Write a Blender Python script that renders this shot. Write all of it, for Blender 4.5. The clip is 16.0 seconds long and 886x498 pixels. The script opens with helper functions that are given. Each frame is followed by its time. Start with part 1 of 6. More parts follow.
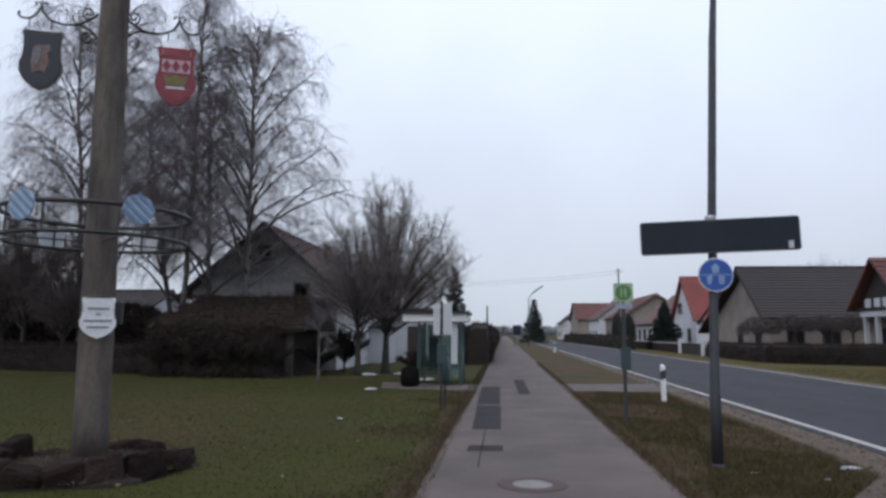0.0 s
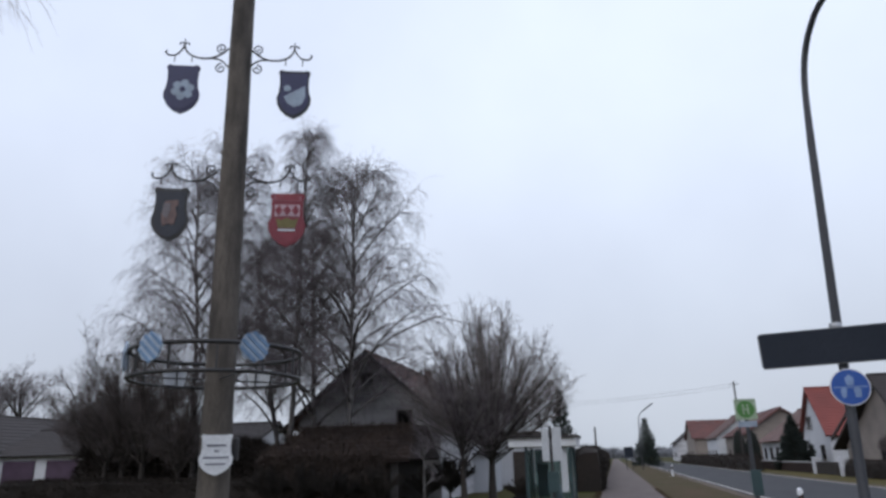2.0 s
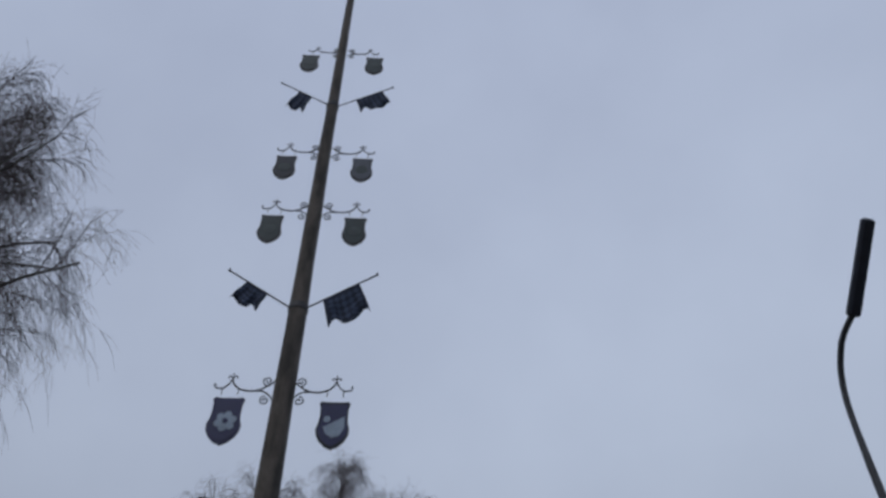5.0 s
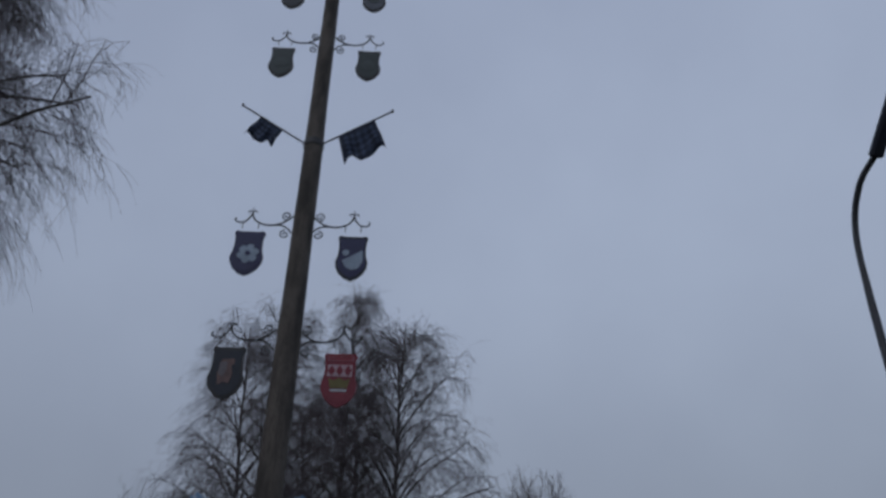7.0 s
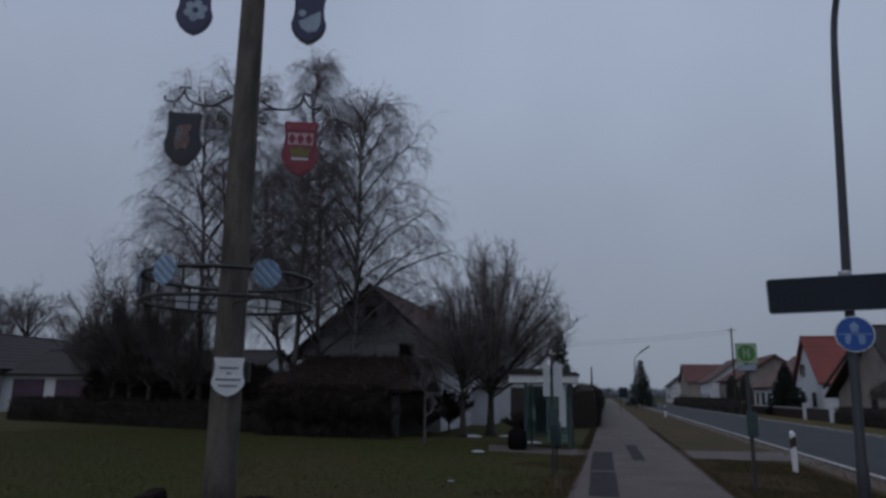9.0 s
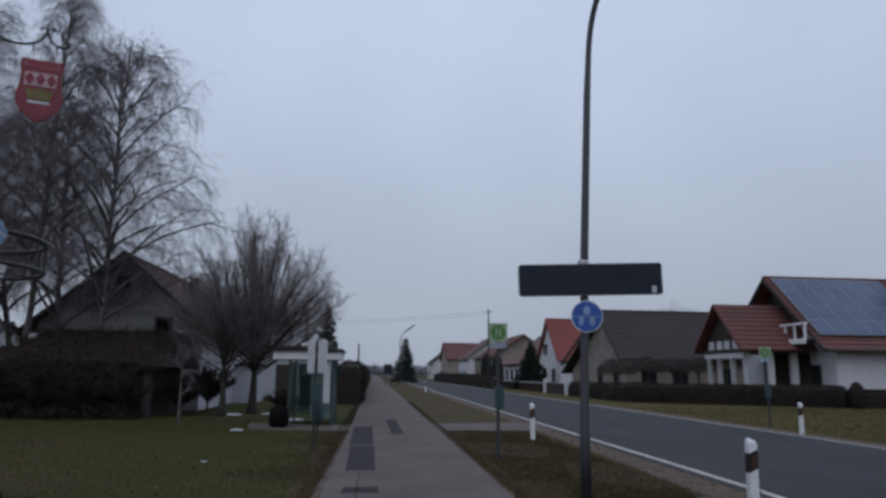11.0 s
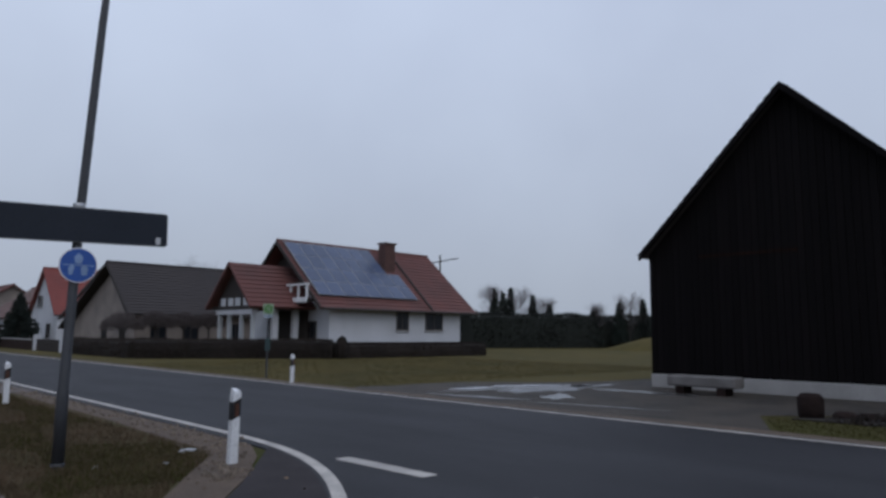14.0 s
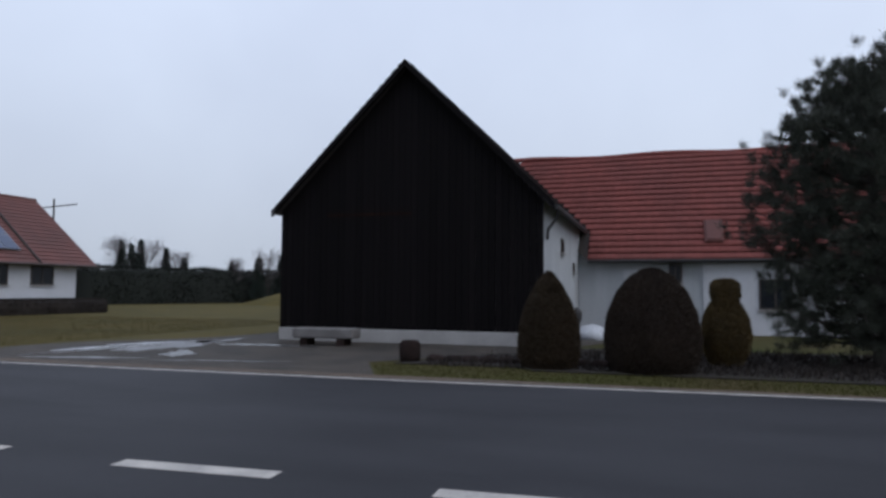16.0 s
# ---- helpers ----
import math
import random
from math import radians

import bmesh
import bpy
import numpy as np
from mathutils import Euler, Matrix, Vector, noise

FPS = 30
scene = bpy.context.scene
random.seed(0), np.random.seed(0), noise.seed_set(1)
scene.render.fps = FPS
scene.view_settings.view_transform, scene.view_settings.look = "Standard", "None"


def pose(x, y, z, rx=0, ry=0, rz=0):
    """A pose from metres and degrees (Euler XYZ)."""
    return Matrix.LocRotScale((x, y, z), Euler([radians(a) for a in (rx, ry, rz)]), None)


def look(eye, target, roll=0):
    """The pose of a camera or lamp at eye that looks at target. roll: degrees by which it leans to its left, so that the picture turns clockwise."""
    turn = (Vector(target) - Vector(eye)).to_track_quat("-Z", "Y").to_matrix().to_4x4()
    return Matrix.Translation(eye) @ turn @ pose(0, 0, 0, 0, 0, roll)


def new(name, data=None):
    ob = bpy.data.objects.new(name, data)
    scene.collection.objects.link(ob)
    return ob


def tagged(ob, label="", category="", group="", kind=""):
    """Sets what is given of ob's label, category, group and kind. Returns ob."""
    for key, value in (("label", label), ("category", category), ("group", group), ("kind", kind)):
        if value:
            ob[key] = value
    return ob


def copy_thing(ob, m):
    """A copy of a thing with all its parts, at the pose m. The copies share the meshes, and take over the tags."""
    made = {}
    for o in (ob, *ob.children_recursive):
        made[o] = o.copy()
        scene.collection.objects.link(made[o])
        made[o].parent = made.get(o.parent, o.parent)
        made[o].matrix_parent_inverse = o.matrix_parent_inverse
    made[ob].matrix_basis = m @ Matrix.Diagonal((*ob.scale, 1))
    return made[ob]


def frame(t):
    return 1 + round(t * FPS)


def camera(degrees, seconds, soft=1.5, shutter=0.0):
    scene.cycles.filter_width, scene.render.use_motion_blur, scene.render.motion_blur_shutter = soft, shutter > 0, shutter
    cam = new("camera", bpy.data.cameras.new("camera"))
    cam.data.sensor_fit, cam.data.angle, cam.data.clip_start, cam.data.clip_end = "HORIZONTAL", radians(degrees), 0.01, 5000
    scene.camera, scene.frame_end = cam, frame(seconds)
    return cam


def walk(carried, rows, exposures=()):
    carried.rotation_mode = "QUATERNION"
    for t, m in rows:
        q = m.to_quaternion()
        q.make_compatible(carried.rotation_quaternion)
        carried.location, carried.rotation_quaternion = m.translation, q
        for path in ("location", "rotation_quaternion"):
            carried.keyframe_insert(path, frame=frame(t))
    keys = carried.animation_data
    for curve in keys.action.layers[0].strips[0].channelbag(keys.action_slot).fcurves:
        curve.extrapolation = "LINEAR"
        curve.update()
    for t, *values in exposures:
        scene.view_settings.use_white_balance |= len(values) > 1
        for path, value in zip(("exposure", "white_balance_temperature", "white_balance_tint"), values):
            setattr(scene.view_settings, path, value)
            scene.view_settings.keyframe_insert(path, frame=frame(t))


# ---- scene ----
cam = camera(65.1, 16.0, soft=3.0)

EXPO = [(0, 0.46, 6450, 10), (1.5, 0.46, 6450, 10), (2.0, 0.36, 6450, 10), (2.5, 0.20, 6400, 10), (3.0, 0.04, 6400, 10), (3.5, -0.20, 6300, 10), (4.2, -0.44, 6200, 10), (6.3, -0.72, 6050, 10), (7.0, -0.90, 5950, 10), (8.2, -1.05, 5950, 10), (10.3, -0.36, 6100, 10), (11.0, -0.24, 6130, 10), (12.5, -0.20, 6120, 10), (14.0, -0.14, 6150, 10), (15.0, -0.04, 6200, 10), (16.0, 0.26, 6250, 10)]
walk(cam, [
    (0, pose(0.177, -0.065, 1.669, 96.90, -0.33, 4.98)),
    (0.5, pose(0.145, -0.077, 1.663, 96.88, -0.56, 8.62)),
    (1, pose(0.124, -0.113, 1.677, 98.62, -0.10, 10.41)),
    (1.5, pose(0.105, -0.134, 1.697, 102.36, 0.33, 11.42)),
    (2, pose(0.099, -0.135, 1.710, 106.88, 1.20, 13.30)),
    (2.5, pose(0.091, -0.160, 1.733, 110.89, 2.07, 14.53)),
    (3, pose(0.077, -0.160, 1.746, 115.56, 2.13, 14.76)),
    (3.5, pose(0.081, -0.163, 1.693, 122.91, 1.58, 15.80)),
    (4, pose(0.126, -0.194, 1.720, 126.52, 0.93, 15.47)),
    (4.2, pose(0.121, -0.204, 1.709, 128.77, 0.77, 15.15)),
    (5.2, pose(0.080, -0.200, 1.660, 133.80, 0.10, 16.20)),
    (6.3, pose(0.041, -0.194, 1.602, 128.98, -0.51, 16.69)),
    (6.5, pose(0.028, -0.186, 1.609, 125.91, -0.52, 16.87)),
    (7, pose(0.011, -0.204, 1.619, 120.55, -0.83, 16.47)),
    (7.5, pose(-0.031, -0.217, 1.650, 117.18, -0.69, 15.48)),
    (8, pose(-0.062, -0.202, 1.669, 111.85, -0.37, 15.28)),
    (8.2, pose(-0.064, -0.181, 1.671, 108.37, -0.26, 15.30)),
    (8.7, pose(-0.035, -0.170, 1.665, 103.20, -0.60, 14.60)),
    (9.4, pose(0.000, -0.150, 1.658, 100.90, -0.90, 10.20)),
    (10.3, pose(0.039, -0.134, 1.650, 100.87, -1.09, 2.77)),
    (10.5, pose(0.049, -0.107, 1.649, 100.70, -1.02, -0.01)),
    (11, pose(0.046, -0.061, 1.652, 100.16, -0.65, -5.61)),
    (11.5, pose(0.045, -0.030, 1.662, 99.07, 0.07, -10.20)),
    (12, pose(0.058, -0.049, 1.660, 98.83, -0.29, -16.06)),
    (12.5, pose(0.066, 0.015, 1.647, 98.22, -0.39, -21.74)),
    (13, pose(0.107, 0.007, 1.638, 96.90, 0.09, -29.21)),
    (13.5, pose(0.169, -0.077, 1.639, 96.86, 0.43, -36.57)),
    (14, pose(0.241, -0.149, 1.633, 96.97, -0.51, -43.86)),
    (14.5, pose(0.274, -0.259, 1.630, 96.12, 1.02, -49.94)),
    (15, pose(0.312, -0.336, 1.618, 95.18, 0.61, -57.29)),
    (15.5, pose(0.330, -0.436, 1.624, 94.23, 0.35, -64.36)),
    (16, pose(0.352, -0.478, 1.626, 93.51, -0.37, -72.78)),
], exposures=EXPO)

# ---- world and light: overcast, misty winter afternoon ----
world = bpy.data.worlds.new("overcast_sky")
scene.world = world
world.use_nodes = True
wn, wl = world.node_tree.nodes, world.node_tree.links
wn.clear()
w_out = wn.new("ShaderNodeOutputWorld")
w_bg = wn.new("ShaderNodeBackground")
w_sky = wn.new("ShaderNodeTexSky")
w_sky.sky_type, w_sky.sun_disc = "NISHITA", False
w_sky.sun_elevation, w_sky.sun_rotation = radians(28), radians(205)
w_sky.air_density, w_sky.dust_density = 1.5, 4.0
w_dim = wn.new("ShaderNodeMixRGB")
w_dim.blend_type, w_dim.inputs[0].default_value, w_dim.inputs[2].default_value = "MULTIPLY", 1.0, (0.08, 0.08, 0.08, 1)
w_co = wn.new("ShaderNodeTexCoord")
w_sep = wn.new("ShaderNodeSeparateXYZ")
w_ramp = wn.new("ShaderNodeValToRGB")
for i, (p, c) in enumerate([(0.0, (0.47, 0.515, 0.59)), (0.14, (0.53, 0.58, 0.685)), (0.45, (0.68, 0.75, 0.905)), (1.0, (0.76, 0.84, 1.04))]):
    e = w_ramp.color_ramp.elements[i] if i < 2 else w_ramp.color_ramp.elements.new(p)
    e.position, e.color = p, (*c, 1)
w_cloud = wn.new("ShaderNodeTexNoise")
w_cloud.inputs["Scale"].default_value, w_cloud.inputs["Detail"].default_value = 1.5, 5.0
w_cr = wn.new("ShaderNodeValToRGB")
w_cr.color_ramp.elements[0].position, w_cr.color_ramp.elements[0].color = 0.3, (0.87, 0.87, 0.885, 1)
w_cr.color_ramp.elements[1].position, w_cr.color_ramp.elements[1].color = 0.7, (1.09, 1.09, 1.08, 1)
w_mul = wn.new("ShaderNodeMixRGB")
w_mul.blend_type, w_mul.inputs[0].default_value = "MULTIPLY", 1.0
w_mix = wn.new("ShaderNodeMixRGB")
w_mix.inputs[0].default_value = 0.92
for a, b in ((w_sky.outputs[0], w_dim.inputs[1]), (w_co.outputs["Generated"], w_sep.inputs[0]), (w_sep.outputs["Z"], w_ramp.inputs[0]),
             (w_co.outputs["Generated"], w_cloud.inputs["Vector"]), (w_cloud.outputs["Fac"], w_cr.inputs[0]), (w_ramp.outputs[0], w_mul.inputs[1]),
             (w_cr.outputs[0], w_mul.inputs[2]), (w_dim.outputs[0], w_mix.inputs[1]), (w_mul.outputs[0], w_mix.inputs[2]),
             (w_mix.outputs[0], w_bg.inputs["Color"]), (w_bg.outputs[0], w_out.inputs["Surface"])):
    wl.new(a, b)
w_bg.inputs["Strength"].default_value = 0.95

sun = new("sun", bpy.data.lights.new("sun", "SUN"))
sun.data.energy, sun.data.angle, sun.data.color = 0.5, radians(40), (1.0, 0.97, 0.94)
sun.matrix_world = look((-10, -20, 25), (0, 0, 0))

# ---- materials ----
MATS = {}


def mat(name, base, rough=0.8, second=None, scale=3.0, fine=40.0, bump=0.3, metal=0.0, amount=0.6, spec=0.5, piece=0.0, stretch=(1, 1, 1), dist=0.01, grain=0.38):
    """A surface with two scales of variation: broad stains towards `second`, fine grain and relief; piece varies single pieces."""
    if name in MATS:
        return MATS[name]
    m = bpy.data.materials.new(name)
    m.use_nodes = True
    n, l = m.node_tree.nodes, m.node_tree.links
    b = n["Principled BSDF"]
    b.inputs["Roughness"].default_value, b.inputs["Metallic"].default_value = rough, metal
    b.inputs["Specular IOR Level"].default_value = spec
    second = second or tuple(c * 0.6 for c in base)
    geo = n.new("ShaderNodeNewGeometry")
    mp = n.new("ShaderNodeMapping")
    mp.inputs["Scale"].default_value = stretch
    l.new(geo.outputs["Position"], mp.inputs["Vector"])
    big, small = n.new("ShaderNodeTexNoise"), n.new("ShaderNodeTexNoise")
    big.inputs["Scale"].default_value, big.inputs["Detail"].default_value = scale, 5
    small.inputs["Scale"].default_value, small.inputs["Detail"].default_value = fine, 3
    for q in (big, small):
        l.new(mp.outputs[0], q.inputs["Vector"])
    ramp = n.new("ShaderNodeValToRGB")
    ramp.color_ramp.elements[0].position, ramp.color_ramp.elements[1].position = 0.35, 0.68
    ramp.color_ramp.elements[0].color, ramp.color_ramp.elements[1].color = (0, 0, 0, 1), (amount, amount, amount, 1)
    l.new(big.outputs["Fac"], ramp.inputs[0])
    mix = n.new("ShaderNodeMixRGB")
    mix.inputs[1].default_value, mix.inputs[2].default_value = (*base, 1), (*second, 1)
    l.new(ramp.outputs[0], mix.inputs[0])
    gr = n.new("ShaderNodeMapRange")
    gr.inputs["To Min"].default_value, gr.inputs["To Max"].default_value = 1 - grain, 1 + grain
    l.new(small.outputs["Fac"], gr.inputs["Value"])
    mul = n.new("ShaderNodeMixRGB")
    mul.blend_type, mul.inputs[0].default_value = "MULTIPLY", 1.0
    l.new(mix.outputs[0], mul.inputs[1])
    l.new(gr.outputs[0], mul.inputs[2])
    last = mul.outputs[0]
    if piece:
        info = n.new("ShaderNodeObjectInfo")
        pr = n.new("ShaderNodeMapRange")
        pr.inputs["To Min"].default_value, pr.inputs["To Max"].default_value = 1 - piece, 1 + piece
        l.new(info.outputs["Random"], pr.inputs["Value"])
        pm = n.new("ShaderNodeMixRGB")
        pm.blend_type, pm.inputs[0].default_value = "MULTIPLY", 1.0
        l.new(last, pm.inputs[1])
        l.new(pr.outputs[0], pm.inputs[2])
        last = pm.outputs[0]
        isl = n.new("ShaderNodeMapRange")
        isl.inputs["To Min"].default_value, isl.inputs["To Max"].default_value = 1 - piece, 1 + piece
        l.new(geo.outputs["Random Per Island"], isl.inputs["Value"])
        im = n.new("ShaderNodeMixRGB")
        im.blend_type, im.inputs[0].default_value = "MULTIPLY", 1.0
        l.new(last, im.inputs[1])
        l.new(isl.outputs[0], im.inputs[2])
        last = im.outputs[0]
    l.new(last, b.inputs["Base Color"])
    if bump:
        bp = n.new("ShaderNodeBump")
        bp.inputs["Strength"].default_value, bp.inputs["Distance"].default_value = bump, dist
        l.new(small.outputs["Fac"], bp.inputs["Height"])
        l.new(bp.outputs[0], b.inputs["Normal"])
    MATS[name] = m
    return m


M_ASPH = mat("road_asphalt", (0.027, 0.027, 0.031), 0.74, (0.015, 0.015, 0.018), 0.55, 45, 0.4, amount=1.0, spec=0.28, stretch=(1.6, 0.5, 1))
M_PATH = mat("path_asphalt", (0.124, 0.097, 0.086), 0.9, (0.076, 0.060, 0.054), 0.8, 60, 0.5, amount=0.9)
M_PATCH = mat("tar_patch", (0.040, 0.034, 0.036), 0.9, (0.022, 0.020, 0.021), 2.0, 60, 0.4, spec=0.2)
M_PAINT = mat("road_paint", (0.50, 0.465, 0.42), 0.75, (0.25, 0.235, 0.22), 2.5, 30, 0.15, amount=0.7)
M_GRASS = mat("winter_grass", (0.043, 0.049, 0.011), 0.95, (0.066, 0.050, 0.024), 0.22, 9, 0.8, amount=0.9, spec=0.1, dist=0.03, grain=0.25)
M_MEADOW = mat("yellow_meadow", (0.094, 0.074, 0.025), 0.95, (0.058, 0.052, 0.020), 0.25, 14, 0.8, amount=0.9, spec=0.1, dist=0.03)
M_VERGE = mat("dead_grass", (0.084, 0.057, 0.036), 0.95, (0.050, 0.052, 0.019), 0.42, 14, 0.8, amount=1.0, spec=0.1, dist=0.03)
M_GRAVEL = mat("gravel", (0.112, 0.078, 0.054), 0.92, (0.066, 0.048, 0.035), 1.6, 45, 0.9, amount=0.8, dist=0.02)
M_YARD = mat("wet_gravel_yard", (0.054, 0.043, 0.033), 0.88, (0.026, 0.022, 0.018), 0.9, 40, 0.9, amount=1.0, dist=0.02)
M_SOIL = mat("bark_soil", (0.022, 0.016, 0.013), 0.95, (0.012, 0.010, 0.009), 3, 30, 0.9, dist=0.03)
M_STONE = mat("rough_stone", (0.030, 0.020, 0.018), 0.97, (0.014, 0.011, 0.010), 6, 30, 1.0, dist=0.04, piece=0.4, spec=0.1)
M_FILL = mat("worn_concrete", (0.25, 0.235, 0.225), 0.9, (0.15, 0.14, 0.135), 6, 40, 0.3)
M_FADED = mat("faded_figure_paint", (0.17, 0.15, 0.16), 0.6, (0.09, 0.075, 0.08), 12, 50, 0.05)
M_PANELG = mat("weathered_panel", (0.10, 0.092, 0.09), 0.9, (0.05, 0.045, 0.043), 2.5, 20, 0.4)
M_ICE = mat("wet_ice", (0.17, 0.172, 0.18), 0.45, (0.05, 0.046, 0.042), 2.2, 16, 0.3, amount=1.0)
M_CONC = mat("pale_concrete", (0.34, 0.33, 0.32), 0.85, (0.22, 0.215, 0.205), 1.2, 35, 0.3)
M_RENDER = mat("white_render", (0.56, 0.57, 0.60), 0.85, (0.44, 0.45, 0.47), 0.6, 40, 0.2)
# white render with upright streaks, darkened for the shade on the barn and wing
M_WINGW = mat("shaded_white_render", (0.44, 0.46, 0.48), 0.9, (0.32, 0.335, 0.35), 0.7, 30, 0.3, stretch=(2.5, 2.5, 0.4))
M_GREYR = mat("grey_render", (0.58, 0.575, 0.60), 0.9, (0.30, 0.295, 0.31), 0.9, 14, 0.4, stretch=(0.35, 0.35, 3.0), amount=0.9)
M_BEIGE = mat("beige_render", (0.25, 0.215, 0.19), 0.9, (0.13, 0.11, 0.10), 0.6, 30, 0.2)
M_BARN = mat("black_stained_board", (0.0055, 0.0042, 0.0045), 0.8, (0.003, 0.0026, 0.003), 1.0, 12, 0.3, stretch=(6, 6, 0.5), piece=0.25, spec=0.1)
M_BARN2 = mat("worn_brown_rail", (0.022, 0.011, 0.008), 0.95, (0.004, 0.003, 0.003), 3, 20, 0.3, spec=0.05, stretch=(3, 0.5, 3))
M_DARKW = mat("dark_timber", (0.032, 0.025, 0.022), 0.8, (0.018, 0.015, 0.014), 1.5, 18, 0.4, stretch=(4, 4, 0.6))
M_TILE = mat("red_clay_tile", (0.200, 0.055, 0.046), 0.88, (0.135, 0.043, 0.038), 0.5, 16, 0.4, piece=0.08)
M_TILE2 = mat("brown_red_tile", (0.122, 0.047, 0.040), 0.85, (0.066, 0.035, 0.032), 0.5, 12, 0.4, piece=0.15)
M_TILEO = mat("weathered_tile", (0.150, 0.090, 0.078), 0.9, (0.085, 0.058, 0.052), 0.6, 10, 0.5, piece=0.2)
M_TILED = mat("dark_slate_tile", (0.040, 0.034, 0.033), 0.92, (0.034, 0.03, 0.03), 0.5, 10, 0.4, piece=0.12)
M_SHEDR = mat("rusty_shed_roof", (0.042, 0.027, 0.023), 0.9, (0.022, 0.017, 0.016), 1.2, 12, 0.6)
M_PANEL = mat("solar_panel", (0.070, 0.092, 0.155), 0.32, (0.050, 0.068, 0.120), 0.8, 8, 0.02, piece=0.12, spec=0.35)
M_ALU = mat("aluminium", (0.55, 0.56, 0.58), 0.4, (0.42, 0.43, 0.45), 3, 50, 0.05, metal=0.7)
M_FRAMEP = mat("panel_frame", (0.28, 0.29, 0.31), 0.6, (0.14, 0.15, 0.17), 3, 50, 0.05)
M_GLASS = mat("dark_window_glass", (0.012, 0.014, 0.018), 0.2, (0.02, 0.022, 0.026), 1.0, 5, 0.0, spec=0.3)
M_HOLE = mat("black_opening", (0.010, 0.009, 0.009), 0.95, (0.006, 0.006, 0.006), 2, 20, 0.1, spec=0.05)
M_FRAMED = mat("dark_window_frame", (0.05, 0.038, 0.032), 0.6, None, 4, 30, 0.1)
M_BRICK = mat("chimney_brick", (0.095, 0.045, 0.038), 0.9, (0.045, 0.03, 0.027), 3, 30, 0.5)
M_IRON = mat("wrought_iron", (0.022, 0.022, 0.024), 0.55, (0.035, 0.03, 0.028), 8, 60, 0.2)
M_POLE = mat("weathered_pole_wood", (0.118, 0.100, 0.084), 0.88, (0.036, 0.031, 0.027), 2.4, 24, 0.8, stretch=(2.2, 2.2, 0.6), amount=0.9)
M_STEEL = mat("painted_grey_steel", (0.042, 0.045, 0.053), 0.5, (0.028, 0.03, 0.034), 3, 40, 0.1)
M_SIGNBK = mat("dark_sign_board", (0.012, 0.017, 0.027), 0.5, (0.019, 0.024, 0.036), 1.8, 40, 0.05, spec=0.25)
M_EDGE = mat("sign_edge", (0.16, 0.17, 0.18), 0.45, None, 6, 50, 0.05)
M_BLUE = mat("blue_sign", (0.022, 0.085, 0.34), 0.4, (0.018, 0.07, 0.28), 5, 40, 0.02)
M_WHITE = mat("white_paint", (0.74, 0.75, 0.77), 0.5, (0.62, 0.63, 0.64), 4, 40, 0.05)
M_SYM = mat("pale_symbol", (0.22, 0.32, 0.52), 0.5, None, 5, 40, 0.0)
M_GREYW = mat("greyish_plate", (0.52, 0.54, 0.56), 0.6, (0.42, 0.43, 0.45), 4, 40, 0.05)
M_INK = mat("dark_ink", (0.22, 0.22, 0.26), 0.7, None, 4, 40, 0.0)
M_BLACKP = mat("black_reflector", (0.02, 0.02, 0.022), 0.4, None, 5, 40, 0.02)
M_AMBER = mat("amber_reflector", (0.10, 0.042, 0.026), 0.35, None, 9, 60, 0.02)
M_GREEN = mat("bus_green", (0.065, 0.20, 0.045), 0.45, (0.06, 0.17, 0.04), 5, 40, 0.02)
M_YELLOW = mat("bus_yellow", (0.32, 0.41, 0.29), 0.45, None, 5, 40, 0.02)
M_TEAL = mat("teal_steel", (0.030, 0.060, 0.064), 0.45, (0.024, 0.048, 0.052), 4, 40, 0.05)
M_NAVY = mat("navy_shield", (0.030, 0.032, 0.095), 0.5, (0.024, 0.025, 0.07), 5, 40, 0.05)
M_DKSH = mat("black_shield", (0.016, 0.020, 0.032), 0.5, None, 5, 40, 0.05)
M_RED = mat("red_shield", (0.215, 0.026, 0.042), 0.5, (0.15, 0.02, 0.032), 5, 40, 0.05)
M_GRSH = mat("green_grey_shield", (0.030, 0.045, 0.045), 0.5, None, 5, 40, 0.05)
M_PINK = mat("faded_pink_paint", (0.30, 0.105, 0.13), 0.6, (0.22, 0.07, 0.09), 9, 50, 0.05)
M_ORANGE = mat("terracotta_paint", (0.17, 0.105, 0.095), 0.6, (0.07, 0.05, 0.05), 14, 50, 0.05)
M_BAND = mat("faded_white_band", (0.44, 0.30, 0.33), 0.6, (0.34, 0.22, 0.25), 9, 50, 0.05)
M_OLIVE = mat("olive_gold_paint", (0.16, 0.13, 0.04), 0.6, None, 9, 50, 0.05)
M_SKYB = mat("pale_blue_paint", (0.15, 0.25, 0.39), 0.55, None, 6, 40, 0.05)
M_PALEW = mat("pale_white_paint", (0.33, 0.40, 0.49), 0.55, None, 6, 40, 0.05)
M_FLAG = mat("dark_flag_cloth", (0.020, 0.026, 0.046), 0.9, (0.03, 0.04, 0.07), 4, 60, 0.2)
M_FLAGB = mat("blue_flag_cloth", (0.055, 0.075, 0.13), 0.9, None, 4, 60, 0.2)
M_BARK = mat("birch_bark", (0.075, 0.066, 0.064), 0.9, (0.30, 0.29, 0.28), 2.2, 14, 0.5, stretch=(1, 1, 3), amount=0.35)
M_BARKD = mat("dark_bark", (0.050, 0.042, 0.038), 0.95, (0.032, 0.028, 0.024), 3, 18, 0.6, stretch=(2, 2, 0.6))
M_TWIG = mat("birch_twig", (0.150, 0.130, 0.138), 0.9, (0.105, 0.088, 0.094), 0.6, 6, 0.0)
M_TWIGD = mat("dark_twig", (0.098, 0.080, 0.078), 0.9, (0.066, 0.054, 0.053), 0.6, 6, 0.0)
